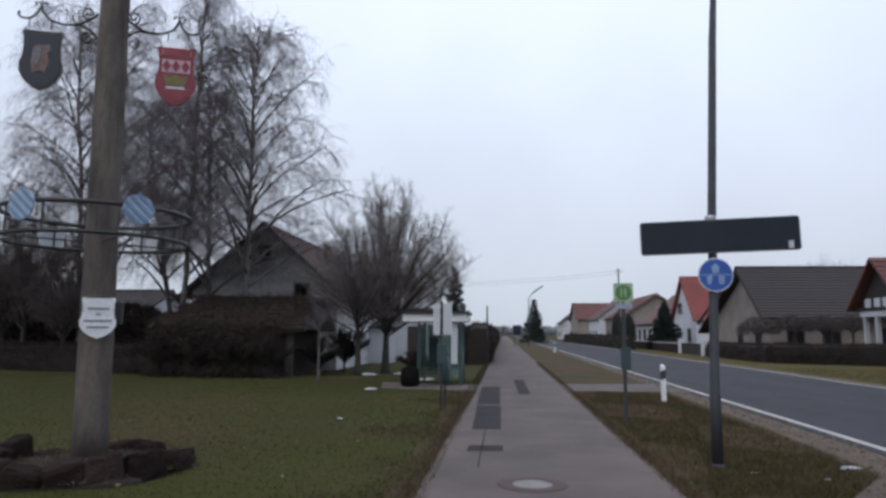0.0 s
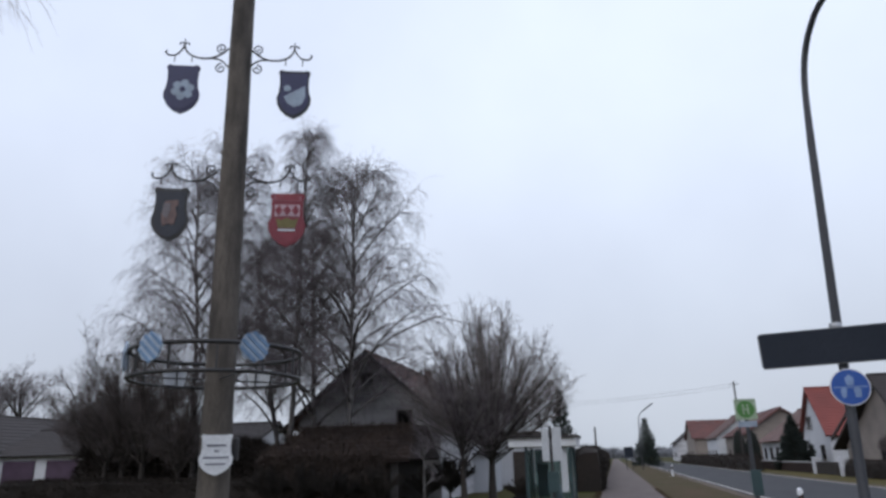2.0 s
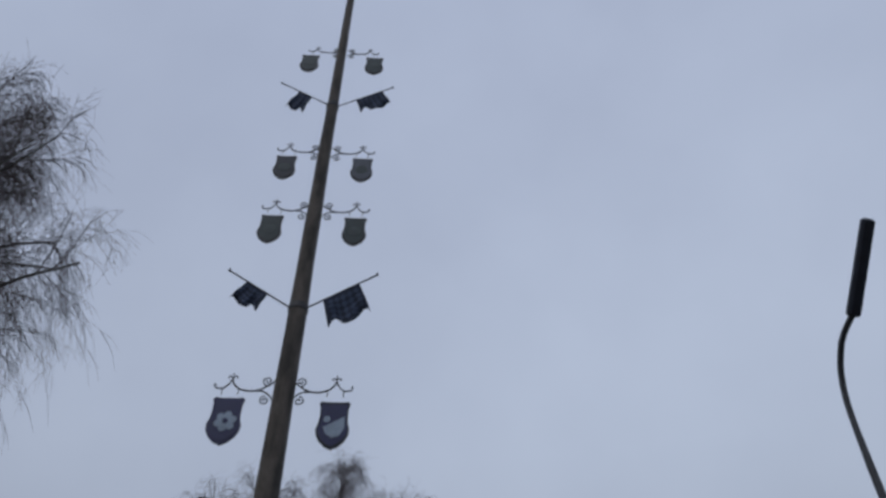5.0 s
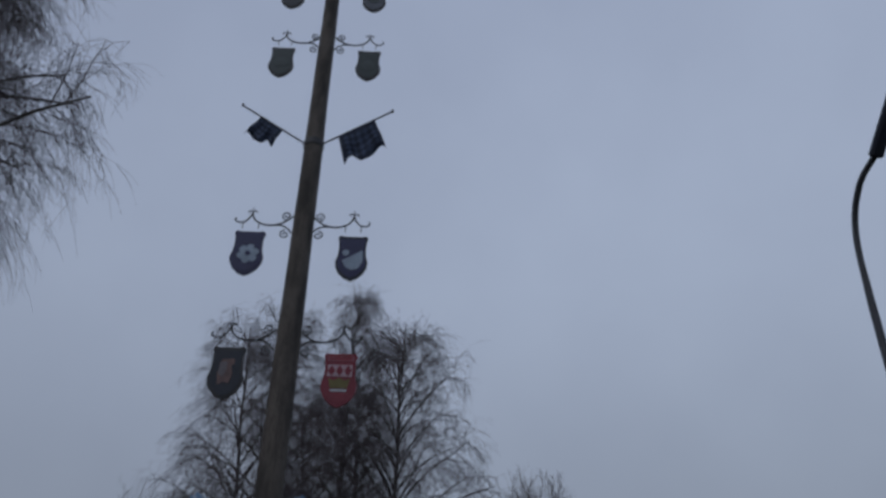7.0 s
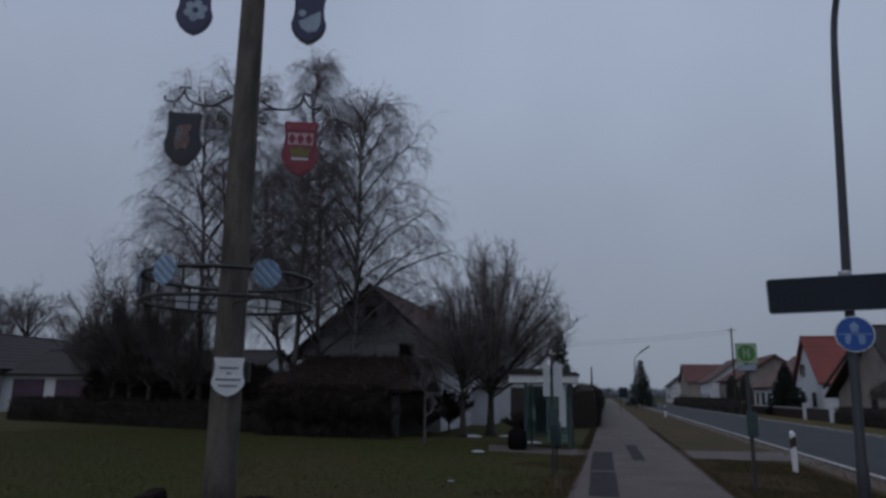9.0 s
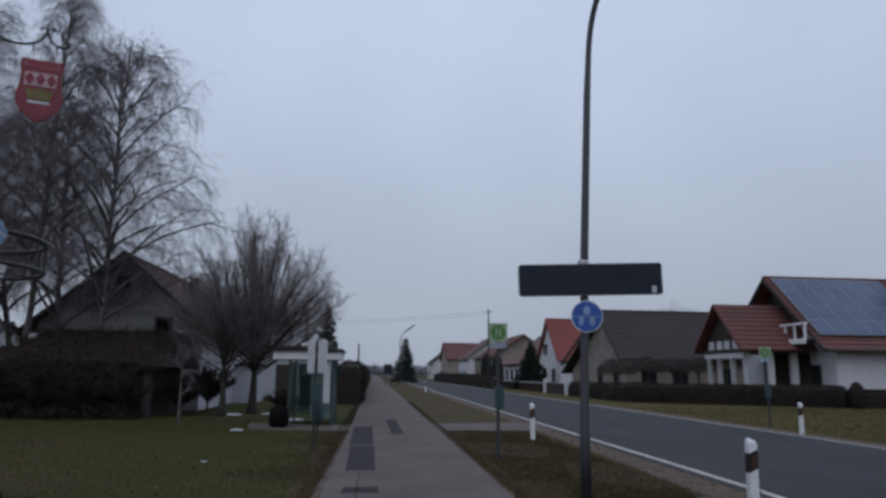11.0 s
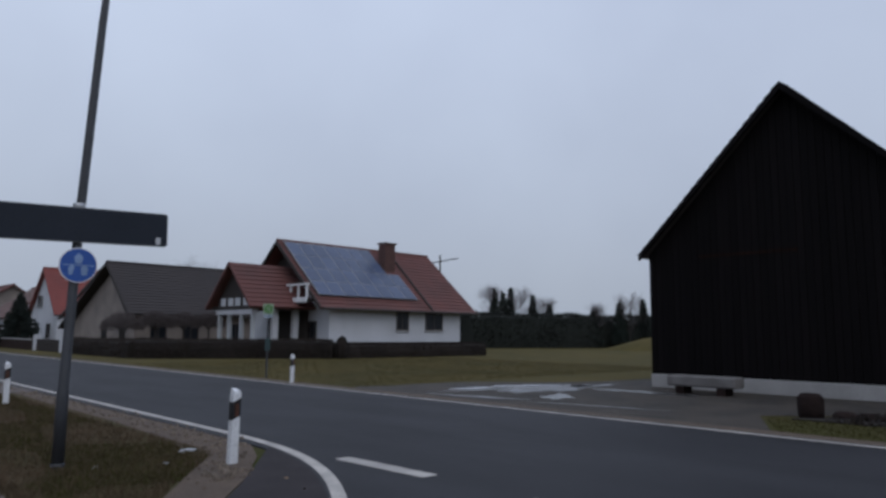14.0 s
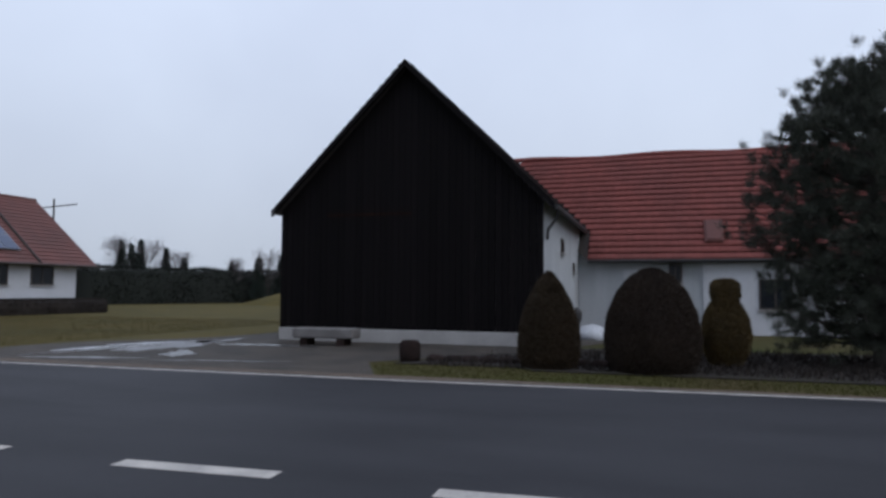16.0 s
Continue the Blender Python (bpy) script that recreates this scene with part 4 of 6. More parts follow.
ip = np.stack([-13.5 + 6.2 * iu + (0.45 - 0.9 * iu) * iw, 25.65 + 2.9 * iw, 1.78 + 1.42 * iw], 1)
iv, if_ = blades(ip, unit(r_i.normal(0, 0.6, (5200, 3)) + [0, -0.5, 0.35]), r_i.uniform(0.08, 0.4, 5200), 0.03, r_i)
fast_mesh("creeper", iv, if_, M_CREEP, sd, "dry brown creeper over the roof", "stuff")
iu, iw = r_i.random(11000), r_i.random(11000)
ip = np.stack([-13.2 + 5.0 * iu, 25.75 - 0.45 * r_i.random(11000) * (1.25 - iw), 2.05 * iw], 1)
iv, if_ = blades(ip, unit(r_i.normal(0, 0.6, (11000, 3)) + [0, -0.3, -0.35]), r_i.uniform(0.1, 0.5, 11000), 0.03, r_i)
fast_mesh("creeper", iv, if_, M_CREEP, sd, "dry brown creeper hanging over the wall", "stuff")
roof_slope("roof", sd, (-13.5, 25.7, 1.75), (-13.5, 30.5, 1.75), (-12.6, 28.6, 3.15), (-12.6, 30.5, 3.15), M_SHEDR, 9)

# ---- garage on the far left, and flat white house ----
gg = gable_house("garage_building", "low white garage building with dark roof and plum doors", -40.2, -22.0, 40, 48.5, 2.65, 4.3, "x", M_RENDER, M_TILED, 0.4, 10)
for x in (-39.3, -35.9, -31.6, -27.6):
    gd = part("garage_door", Mesher().box(x, 39.93, 0.02, x + 2.5, 39.996, 2.2, 0.01), M_PURPLE, gg, "plum coloured garage door")
    for k in range(4):
        part("panel", Mesher().box(x + 0.06, 39.912, 0.08 + 0.53 * k, x + 2.44, 39.928, 0.55 + 0.53 * k), M_PURPLE, gd)
gw = gable_house("garage_wing", "white gable wing with dark roof beside the garages", -52, -40.25, 38.5, 52, 3.0, 5.6, "y", M_RENDER, M_TILED, 0.4, 10)
window(gw, "y", 38.5, -43.8, -42.4, 0.9, 2.2, -1)
vh = thing("bungalow", "white bungalow with dark flat eaves", "house", pose(0, 0, 0))
part("wall", Mesher().box(-9.5, 46, 0, -3.4, 54, 3.0), M_RENDER, vh)
part("eaves", Mesher().box(-9.9, 45.4, 3.0, -3.0, 54.5, 3.32, 0.03), M_FRAMED, vh, "dark flat roof edge")
part("door", Mesher().box(-6.2, 45.93, 0.02, -5.2, 45.996, 2.1, 0.01), M_FRAMED, vh)
window(vh, "y", 46.0, -8.6, -7.2, 0.9, 2.2, -1)
window(vh, "y", 46.0, -4.8, -3.8, 0.9, 2.2, -1)
sw = thing("white_shed", "small white outbuilding behind the trees", "shed", pose(0, 0, 0))
part("wall", Mesher().box(-7.7, 38.2, 0, -6.2, 41, 1.9), M_RENDER, sw)
part("roof", Mesher().box(-7.9, 38.0, 1.902, -6.0, 41.2, 2.02), M_TILED, sw)


# ---- maypole ----
may = thing("maypole", "tall weathered wooden maypole with painted guild shields", "maypole", pose(-5.05, 8.40, 0, 0, 0, 19))
MX = 0.075


def pole_r(z):
    return 0.212 - 0.0052 * z


b = Mesher()
zs = [0.0 + 0.5 * k for k in range(44)]
b.tube([(MX - 0.0075 * z + 0.012 * noise.noise((z * 0.4, 2, 1)), 0, z) for z in zs], [pole_r(z) * (1 + 0.03 * noise.noise((z * 0.9, 5, 2))) for z in zs], 20)
part("pole", b, M_POLE, may, "weathered wooden pole", smooth=True)


def spiral(b, c, r0, turns, start, sgn, rad, steps=22):
    pts = []
    for k in range(steps + 1):
        t = k / steps
        a = start + sgn * turns * 2 * math.pi * t
        r = r0 * (1 - 0.82 * t)
        pts.append((c[0] + r * math.cos(a), 0.0, c[1] + r * math.sin(a)))
    b.tube(pts, rad, 5)


def bracket(z, side, parent, k=1.0):
    """Wrought iron arm with scrolls, from the pole outwards; side -1 or 1."""
    r = pole_r(z)
    b = Mesher()

    def S(pts, rad=0.014):
        b.tube([(side * (r + (x - 0.2) * k), 0.0, z + dz * k) for x, dz in arc(pts, 5)], rad, 5)
    S([(0.19, 0.12), (0.30, 0.02), (0.45, -0.06), (0.62, -0.07), (0.76, -0.02), (0.84, 0.06), (0.87, 0.15)], 0.016)
    S([(0.87, 0.15), (0.92, 0.04), (1.0, -0.03), (1.10, -0.03), (1.14, 0.02), (1.12, 0.05)])
    S([(0.19, -0.22), (0.26, -0.13), (0.36, -0.075), (0.52, -0.07)])
    S([(0.87, 0.15), (0.87, 0.26)], 0.009)
    S([(0.87, 0.17), (0.83, 0.20), (0.80, 0.18), (0.81, 0.155)], 0.011)
    S([(0.87, 0.17), (0.91, 0.20), (0.94, 0.18), (0.93, 0.155)], 0.011)
    S([(0.74, -0.03), (0.74, -0.15)], 0.009)
    S([(1.0, -0.03), (1.0, -0.15)], 0.009)
    for cz, st in ((0.12, -math.pi / 2), (-0.24, math.pi / 2)):
        n = len(b.v)
        spiral(b, (0.0, 0.0), 0.085 * k, 1.35, st, 1 if cz > 0 else -1, 0.012)
        b.v[n:] = [(side * (p[0] + r + 0.10 * k), p[1], p[2] + z + cz * k) for p in b.v[n:]]
    return part("bracket", b, M_IRON, parent, "black wrought iron scroll bracket")


def shield_outline(w, h):
    half = [(0.0, 0.0), (0.28, 0.0), (0.40, 0.02), (0.47, -0.03), (0.43, -0.12), (0.42, -0.3), (0.44, -0.45), (0.5, -0.58), (0.48, -0.70), (0.38, -0.83), (0.2, -0.94), (0.0, -1.0)]
    return [(x * w, z * h) for x, z in half] + [(-x * w, z * h) for x, z in reversed(half[1:-1])]


def shield(x, ztop, w, h, material, parent, rim, label, y=0.0):
    o = shield_outline(w, h)
    sh_ = part("shield", Mesher().prism([(x + u, ztop + v) for u, v in o], "y", y - 0.02, y + 0.02), rim, parent, label)
    inner = [(x + u * 0.88, ztop - 0.06 * h + v * 0.88) for u, v in o]
    part("field", Mesher().prism(inner, "y", y - 0.027, y - 0.0215), material, sh_)
    return sh_


def emblem(shd, outline, x, z, material, y=-0.03, label=""):
    return part("emblem", Mesher().prism([(x + u, z + v) for u, v in outline], "y", y - 0.004, y + 0.002), material, shd, label)


def disc_o(r, n=18, rx=1.0):
    return [(r * rx * math.cos(2 * math.pi * k / n), r * math.sin(2 * math.pi * k / n)) for k in range(n)]


# lowest pair: dark and red shields
bracket(5.76, -1, may)
bracket(5.76, 1, may)
s = shield(-0.81, 5.56, 0.52, 0.80, M_DKSH, may, M_IRON, "black shield with a terracotta painted emblem")
emblem(s, [(-0.08, 0.14), (0.10, 0.16), (0.11, 0.08), (0.07, 0.05), (0.10, -0.08), (0.06, -0.22), (-0.02, -0.2), (-0.09, -0.24), (-0.12, -0.06), (-0.07, 0.04)], -0.81, 5.22, M_ORANGE)
emblem(s, [(-0.05, 0.12), (0.05, 0.13), (0.06, 0.02), (0.02, -0.1), (-0.05, -0.06)], -0.86, 5.20, M_FADED, -0.036)
s = shield(0.845, 5.50, 0.53, 0.81, M_RED, may, M_RED, "red shield with white diamonds and olive crest")
emblem(s, [(-0.19, 0.045), (0.19, 0.045), (0.20, -0.04), (-0.20, -0.04)], 0.845, 5.43, M_PINK)
emblem(s, [(-0.17, -0.05), (0.17, -0.05), (0.17, 0.05), (-0.17, 0.05)], 0.845, 5.45, mat("red_band", (0.29, 0.045, 0.06), 0.5, None, 5, 40, 0.05))
emblem(s, [(-0.18, -0.09), (0.18, -0.09), (0.18, 0.09), (-0.18, 0.09)], 0.845, 5.24, M_BAND)
for k in (-1, 0, 1):
    emblem(s, [(0, 0.085), (0.055, 0), (0, -0.085), (-0.055, 0)], 0.845 + 0.12 * k, 5.24, M_RED, -0.036)
emblem(s, [(-0.16, 0.07), (-0.08, 0.04), (0, 0.08), (0.08, 0.04), (0.16, 0.07), (0.12, -0.08), (-0.12, -0.08)], 0.845, 5.05, M_OLIVE)
emblem(s, [(-0.12, -0.015), (0.12, -0.015), (0.12, 0.015), (-0.12, 0.015)], 0.845, 4.94, M_GREYW)
# football club pair
bracket(7.81, -1, may)
bracket(7.81, 1, may)
s = shield(-0.82, 7.59, 0.53, 0.81, M_NAVY, may, M_NAVY, "navy shield with a pale ball emblem")
for k in range(6):
    emblem(s, disc_o(0.062, 10), -0.80 + 0.115 * math.cos(k * math.pi / 3 + 0.3), 7.17 + 0.115 * math.sin(k * math.pi / 3 + 0.3), M_PALEW)
emblem(s, disc_o(0.10, 14), -0.80, 7.17, M_PALEW, -0.036)
emblem(s, disc_o(0.05, 6), -0.80, 7.17, M_NAVY, -0.042)
s = shield(0.86, 7.555, 0.52, 0.81, M_NAVY, may, M_DKSH, "dark navy shield with a pale diagonal half")
emblem(s, [(-0.15, -0.02), (0.17, 0.17), (0.18, -0.02), (0.12, -0.16), (0.0, -0.2), (-0.1, -0.13)], 0.86, 7.125, M_PALEW)
emblem(s, disc_o(0.055, 12), 0.76, 7.245, M_PALEW)
# flags

def flagstaff(z, side, cloth):
    r = pole_r(z)
    b = Mesher().tube([(side * (r - 0.02), -0.02, z), (side * 1.36, -0.06, z + 0.80)], 0.016, 6)
    b.lathe([(0.0, -0.03), (0.028, -0.01), (0.02, 0.03), (0.0, 0.07)], 0, 0, 8)
    n = 4 * 8
    b.v[-n:] = [(p[0] + side * 1.36, p[1] - 0.06, p[2] + z + 0.80) for p in b.v[-n:]]
    f = part("flagstaff", b, M_IRON, may, "thin slanting flag rod with finial")
    nx, nz = 12, 10
    vs, fs, a0, a1, drop = [], [], *cloth
    for i in range(nx + 1):
        t = a0 + (a1 - a0) * i / nx
        for j in range(nz + 1):
            u = j / nz
            x, zz = side * (r + (1.36 - r) * t), z + 0.80 * t
            fold = 0.05 * math.sin(i * 1.3 + z) * u + 0.03 * math.sin(j * 0.9 + i * 0.5) * u
            vs.append((x + side * 0.16 * u + side * 0.10 * u * (i / nx), -0.05 + fold, zz - u * drop * (0.85 + 0.15 * math.sin(i * 0.8 + z))))
    for i in range(nx):
        for j in range(nz):
            o = i * (nz + 1) + j
            fs.append((o, o + nz + 1, o + nz + 2, o + 1))
    cl = part("flag", Mesher().add(vs, fs), M_FLAG, f, "dark chequered cloth flag", smooth=True)
    # sewn diamonds
    b = Mesher()
    for i in range(1, nx - 1, 2):
        for j in range(1, nz - 1, 2):
            q = [vs[(i + di) * (nz + 1) + j + dj] for di, dj in ((1, 0), (2, 1), (1, 2), (0, 1))]
            b.add([(p[0], p[1] - 0.006, p[2]) for p in q], [(0, 1, 2, 3)])
    part("diamond_pattern", b, M_FLAGB, cl, "paler blue diamonds", kind="stuff")
    return f


flagstaff(9.45, -1, (0.34, 0.70, 0.46))
flagstaff(9.45, 1, (0.22, 0.74, 0.74))
part("collar", Mesher().lathe([(pole_r(9.4) + 0.012, 9.36), (pole_r(9.4) + 0.02, 9.40), (pole_r(9.4) + 0.012, 9.50)], MX - 0.07, 0, 20), M_IRON, may)
for zl, zr, ml, mr, k in ((12.04, 12.04, M_GRSH, M_GRSH, 1.0), (13.93, 13.93, M_DKSH, mat("slate_shield", (0.085, 0.095, 0.12), 0.5, None, 5, 40, 0.05), 1.0), (18.1, 18.1, M_GRSH, M_GRSH, 0.85)):
    bracket(zl, -1, may, k)
    bracket(zr, 1, may, k)
    for side, z, m_ in ((-1, zl, ml), (1, zr, mr)):
        s = shield(side * 0.83, z - 0.24, 0.48, 0.76, m_, may, M_IRON, "dark greenish shield with a faint emblem")
        emblem(s, disc_o(0.13, 14), side * 0.83, z - 0.62, mat("faint_emblem", (0.055, 0.07, 0.07), 0.6, None, 6, 40, 0.05))
flagstaff(15.65, -1, (0.35, 0.62, 0.75))
flagstaff(15.65, 1, (0.30, 0.80, 0.6))
part("collar", Mesher().lathe([(pole_r(15.6) + 0.012, 15.56), (pole_r(15.6) + 0.02, 15.6), (pole_r(15.6) + 0.012, 15.7)], MX - 0.117, 0, 20), M_IRON, may)
# hoop with striped discs
hoop = part("hoop", Mesher().tube([(1.11 * math.cos(a), 1.11 * math.sin(a), 3.15) for a in [k * math.pi / 24 for k in range(49)]], 0.03, 6, False), M_IRON, may, "black iron double hoop round the pole")
part("lower_ring", Mesher().tube([(1.11 * math.cos(a), 1.11 * math.sin(a), 2.80) for a in [k * math.pi / 24 for k in range(49)]], 0.026, 6, False), M_IRON, hoop)
for k in range(12):
    a = k * math.pi / 6 + 0.2
    part("strut", Mesher().tube([(1.11 * math.cos(a), 1.11 * math.sin(a), 2.80), (1.11 * math.cos(a), 1.11 * math.sin(a), 3.15)], 0.014, 5), M_IRON, hoop)
for k in range(4):
    a = k * math.pi / 2 + 0.5
    part("spoke", Mesher().tube([(0.18 * math.cos(a), 0.18 * math.sin(a), 2.80), (1.11 * math.cos(a), 1.11 * math.sin(a), 2.80)], 0.012, 5), M_IRON, hoop)
M_DISCS = (M_SKYB, M_PALEW)
for a in (-2.11, -0.98, 1.21, 2.31, 3.31):
    cx, cy = 1.15 * math.cos(a), 1.15 * math.sin(a)
    m4 = Matrix.Translation((cx, cy, 3.10)) @ Euler((0, 0, a + math.pi / 2)).to_matrix().to_4x4()
    if math.sin(a) < 0.3:
        dsc = part("disc", Mesher().prism(disc_o(0.19, 8), "y", -0.012, 0.012), M_PALEW, hoop, "round shield with pale blue and white stripes")
        dsc.matrix_local = m4
        for q in (-0.13, -0.045, 0.045, 0.13):
            hw = math.sqrt(max(0.185 ** 2 - q * q, 0.002))
            o = [(-hw, q - 0.022), (hw, q - 0.022), (hw, q + 0.022), (-hw, q + 0.022)]
            c_, s_ = math.cos(-0.7), math.sin(-0.7)
            o = [(u * c_ - w * s_, u * s_ + w * c_) for u, w in o]
            part("stripe", Mesher().prism(o, "y", -0.020, -0.0125), M_SKYB, dsc).matrix_local = Matrix.Identity(4)
    else:
        part("plate", Mesher().prism([(-0.19, 0.0), (0.19, 0.0), (0.15, -0.24), (-0.15, -0.24)], "y", -0.01, 0.01), M_GREYW, hoop, "pale grey trapezoid plate").matrix_local = Matrix.Translation((cx, cy, 3.06)) @ Euler((0, 0, a + math.pi / 2)).to_matrix().to_4x4()
pq = part("plaque", Mesher().prism([(u, 2.075 + v) for u, v in shield_outline(0.42, 0.50)], "y", -0.255, -0.235), M_WHITE, may, "white shield plaque with dark lettering lines")
for z, w in ((1.945, 0.12), (1.875, 0.03), (1.795, 0.16), (1.715, 0.12)):
    part("text_bar", Mesher().box(-w, -0.262, z - 0.012, w, -0.256, z + 0.012), M_INK, pq)
pq.rotation_euler, pq.location = (0, 0, radians(12)), (0.07, 0, 0)
part("fitting", Mesher().box(0.25, -0.1, 1.75, 0.36, 0.05, 2.05, 0.02), M_IRON, may)

# stones round its foot
mound = Mesher().lathe([(1.24, -0.02), (1.12, 0.05), (0.85, 0.08), (0.5, 0.10), (0.2, 0.10)], -4.9, 8.22, 48)
mound.v = [(x + 0.22 * noise.noise((x * 2.6, y * 2.6, 1)), y + 0.22 * noise.noise((x * 2.6, y * 2.6, 7)), z + (0.06 * noise.noise((x * 4, y * 4, 4)) if z > 0.01 else 0)) for x, y, z in mound.v]
solid("planting_mound", mound, M_SOIL, "dark mulched mound at the foot of the maypole", "mound", smooth=True)
for k in range(15):
    a = k * 2 * math.pi / 15 + 0.08 * random.random()
    rr = 1.0 + 0.14 * random.random()
    w, d, h = random.uniform(0.16, 0.22), random.uniform(0.11, 0.16), random.uniform(0.12, 0.36) * (0.55 if math.sin(a) > 0.2 else 1.0)
    b = Mesher()
    for z, i in ((-0.02, 0.94), (0.25 * h, 1.02), (0.7 * h, 1.0), (0.93 * h, 0.95), (h, 0.82)):
        b.v += [(w * i * u, d * i * v, z) for u, v in ((-1, -0.75), (-0.8, -1), (0, -1.05), (0.8, -1), (1, -0.75), (1.04, 0), (1, 0.75), (0.8, 1), (0, 1.05), (-0.8, 1), (-1, 0.75), (-1.04, 0))]
    b.f = [(12 * q + i, 12 * q + (i + 1) % 12, 12 * q + 12 + (i + 1) % 12, 12 * q + 12 + i) for q in range(4) for i in range(12)] + [tuple(range(48, 60)), tuple(range(11, -1, -1))]
    m_ = Matrix.Translation((-4.9 + rr * math.cos(a), 8.22 + rr * math.sin(a), 0)) @ Euler((random.uniform(-0.2, 0.2), random.uniform(-0.22, 0.22), a + math.pi / 2 + random.uniform(-0.35, 0.35))).to_matrix().to_4x4()
    b.v = [tuple(m_ @ (Vector(p) + 0.04 * noise.noise_vector((p[0] * 9 + k * 3, p[1] * 9, p[2] * 9)))) for p in b.v]
    solid("border_stone", b, M_STONE, "rough dark brown block edging the maypole mound", "stone", group="stones round the maypole")
r = np.random.default_rng(31)
aa, rr = r.random(2500) * 6.283, 1.2 * np.sqrt(r.random(2500))
v, f = blades(np.stack([-4.9 + rr * np.cos(aa), 8.22 + rr * np.sin(aa), 0.03 + 0.07 * (1 - rr / 1.6)], 1), unit(r.normal(size=(2500, 3)) + [0, 0, 0.9]), r.uniform(0.05, 0.16, 2500), 0.014, r)
tagged(fast_mesh("dead_plants", v, f, M_BLADED), "dry brown plant stems on the mound", "plants", kind="stuff")

# ---- lamp post with sign board ----
lp = thing("street_lamp", "slim grey curved street lamp post on the verge", "street lamp", pose(0, 0, 0))
LX, LY = 2.83, 9.12
part("post", Mesher().tube([(LX, LY, 0), (LX, LY, 0.9), (LX, LY, 0.95), (LX + 0.05, LY, 3.2), (LX + 0.15, LY, 5.6)] + [(*p, z) for p, z in zip(arc([(LX + 0.185, LY - 0.0), (LX + 0.24, LY - 0.08), (LX + 0.36, LY - 0.38), (LX + 0.56, LY - 0.74)], 4), [6.2, 6.35, 6.5, 6.65, 6.8, 6.94, 7.06, 7.16, 7.26, 7.34, 7.4, 7.45, 7.5])],
                       [0.072, 0.070, 0.060, 0.056, 0.05] + [0.042] * 13, 12), M_STEEL, lp, smooth=True)
a_, c_ = Vector((3.36, 8.42, 7.43)), Vector((3.82, 7.62, 8.40))
hd = Mesher().box(-0.10, -0.05, 0, 0.10, 0.05, (c_ - a_).length, 0.03)
hob = part("lamp_head", hd, M_LAMPH, lp, "long flat dark lamp head")
dz = (c_ - a_).normalized()
dx = Vector((0.9, 0.43, 0)).normalized()
dx = (dx - dz * dx.dot(dz)).normalized()
dy = dz.cross(dx)
hob.matrix_local = Matrix.Translation(a_) @ Matrix((dx, dy, dz)).transposed().to_4x4()
part("base_collar", Mesher().lathe([(0.084, 0.0), (0.084, 0.05), (0.076, 0.07)], LX, LY, 14), M_STEEL, lp)
part("strap", Mesher().lathe([(0.07, 0), (0.075, 0.03), (0.07, 0.06)], LX + 0.03, LY, 14), M_ALU, lp).location = (0, 0, 3.14)

sb = thing("sign_board", "long dark blank sign board fixed to the lamp post", "sign", pose(2.926, LY - 0.09, 2.924, 0, -1.4, -7))
ow, oz = 0.968, 0.217


def round_rect(w, h, r, n=5):
    out = []
    for cx, cz, a0 in ((w - r, h - r, 0), (-w + r, h - r, 90), (-w + r, -h + r, 180), (w - r, -h + r, 270)):
        out += [(cx + r * math.cos(radians(a0 + 90 * k / n)), cz + r * math.sin(radians(a0 + 90 * k / n))) for k in range(n + 1)]
    return out


part("board", Mesher().prism(round_rect(ow, oz, 0.04), "y", -0.02, 0.012), M_EDGE, sb, "thin grey sign edge")
part("face", Mesher().prism(round_rect(ow - 0.012, oz - 0.012, 0.035), "y", -0.026, -0.0205), M_SIGNBK, sb, "dark blank sign face")
part("sticker", Mesher().box(0.82, -0.0285, -0.19, 0.88, -0.0265, -0.10), M_GREYW, sb, "small pale sticker")
part("clamp", Mesher().box(-0.16, 0.0125, -0.14, 0.0, 0.10, -0.10), M_ALU, sb)
part("clamp", Mesher().box(-0.16, 0.0125, 0.10, 0.0, 0.10, 0.14), M_ALU, sb)
bs = thing("round_sign", "round blue shared path sign with white symbols", "traffic sign", pose(LX + 0.043, LY - 0.075, 2.426, 0, 0, -4))
part("plate", Mesher().prism(disc_o(0.215, 36), "y", -0.012, 0.0), M_WHITE, bs)
fc = part("face", Mesher().prism(disc_o(0.203, 36), "y", -0.016, -0.0125), M_BLUE, bs, "blue sign face")
part("symbol", Mesher().prism([(-0.035, 0.02), (0.035, 0.02), (0.05, 0.10), (0.0, 0.15), (-0.05, 0.10)], "y", -0.019, -0.0165), M_SYM, fc)
part("symbol", Mesher().prism([(-0.10, -0.12), (-0.06, -0.12), (-0.04, -0.02), (-0.07, 0.0), (-0.11, -0.03)], "y", -0.019, -0.0165), M_SYM, fc)
part("symbol", Mesher().prism([(0.04, -0.12), (0.10, -0.12), (0.11, -0.03), (0.07, 0.0), (0.03, -0.02)], "y", -0.019, -0.0165), M_SYM, fc)
part("divider", Mesher().box(-0.18, -0.019, -0.006, 0.18, -0.0165, 0.006), M_SYM, fc)
part("clamp", Mesher().box(-0.05, 0.001, -0.05, 0.05, 0.06, 0.05), M_ALU, bs)


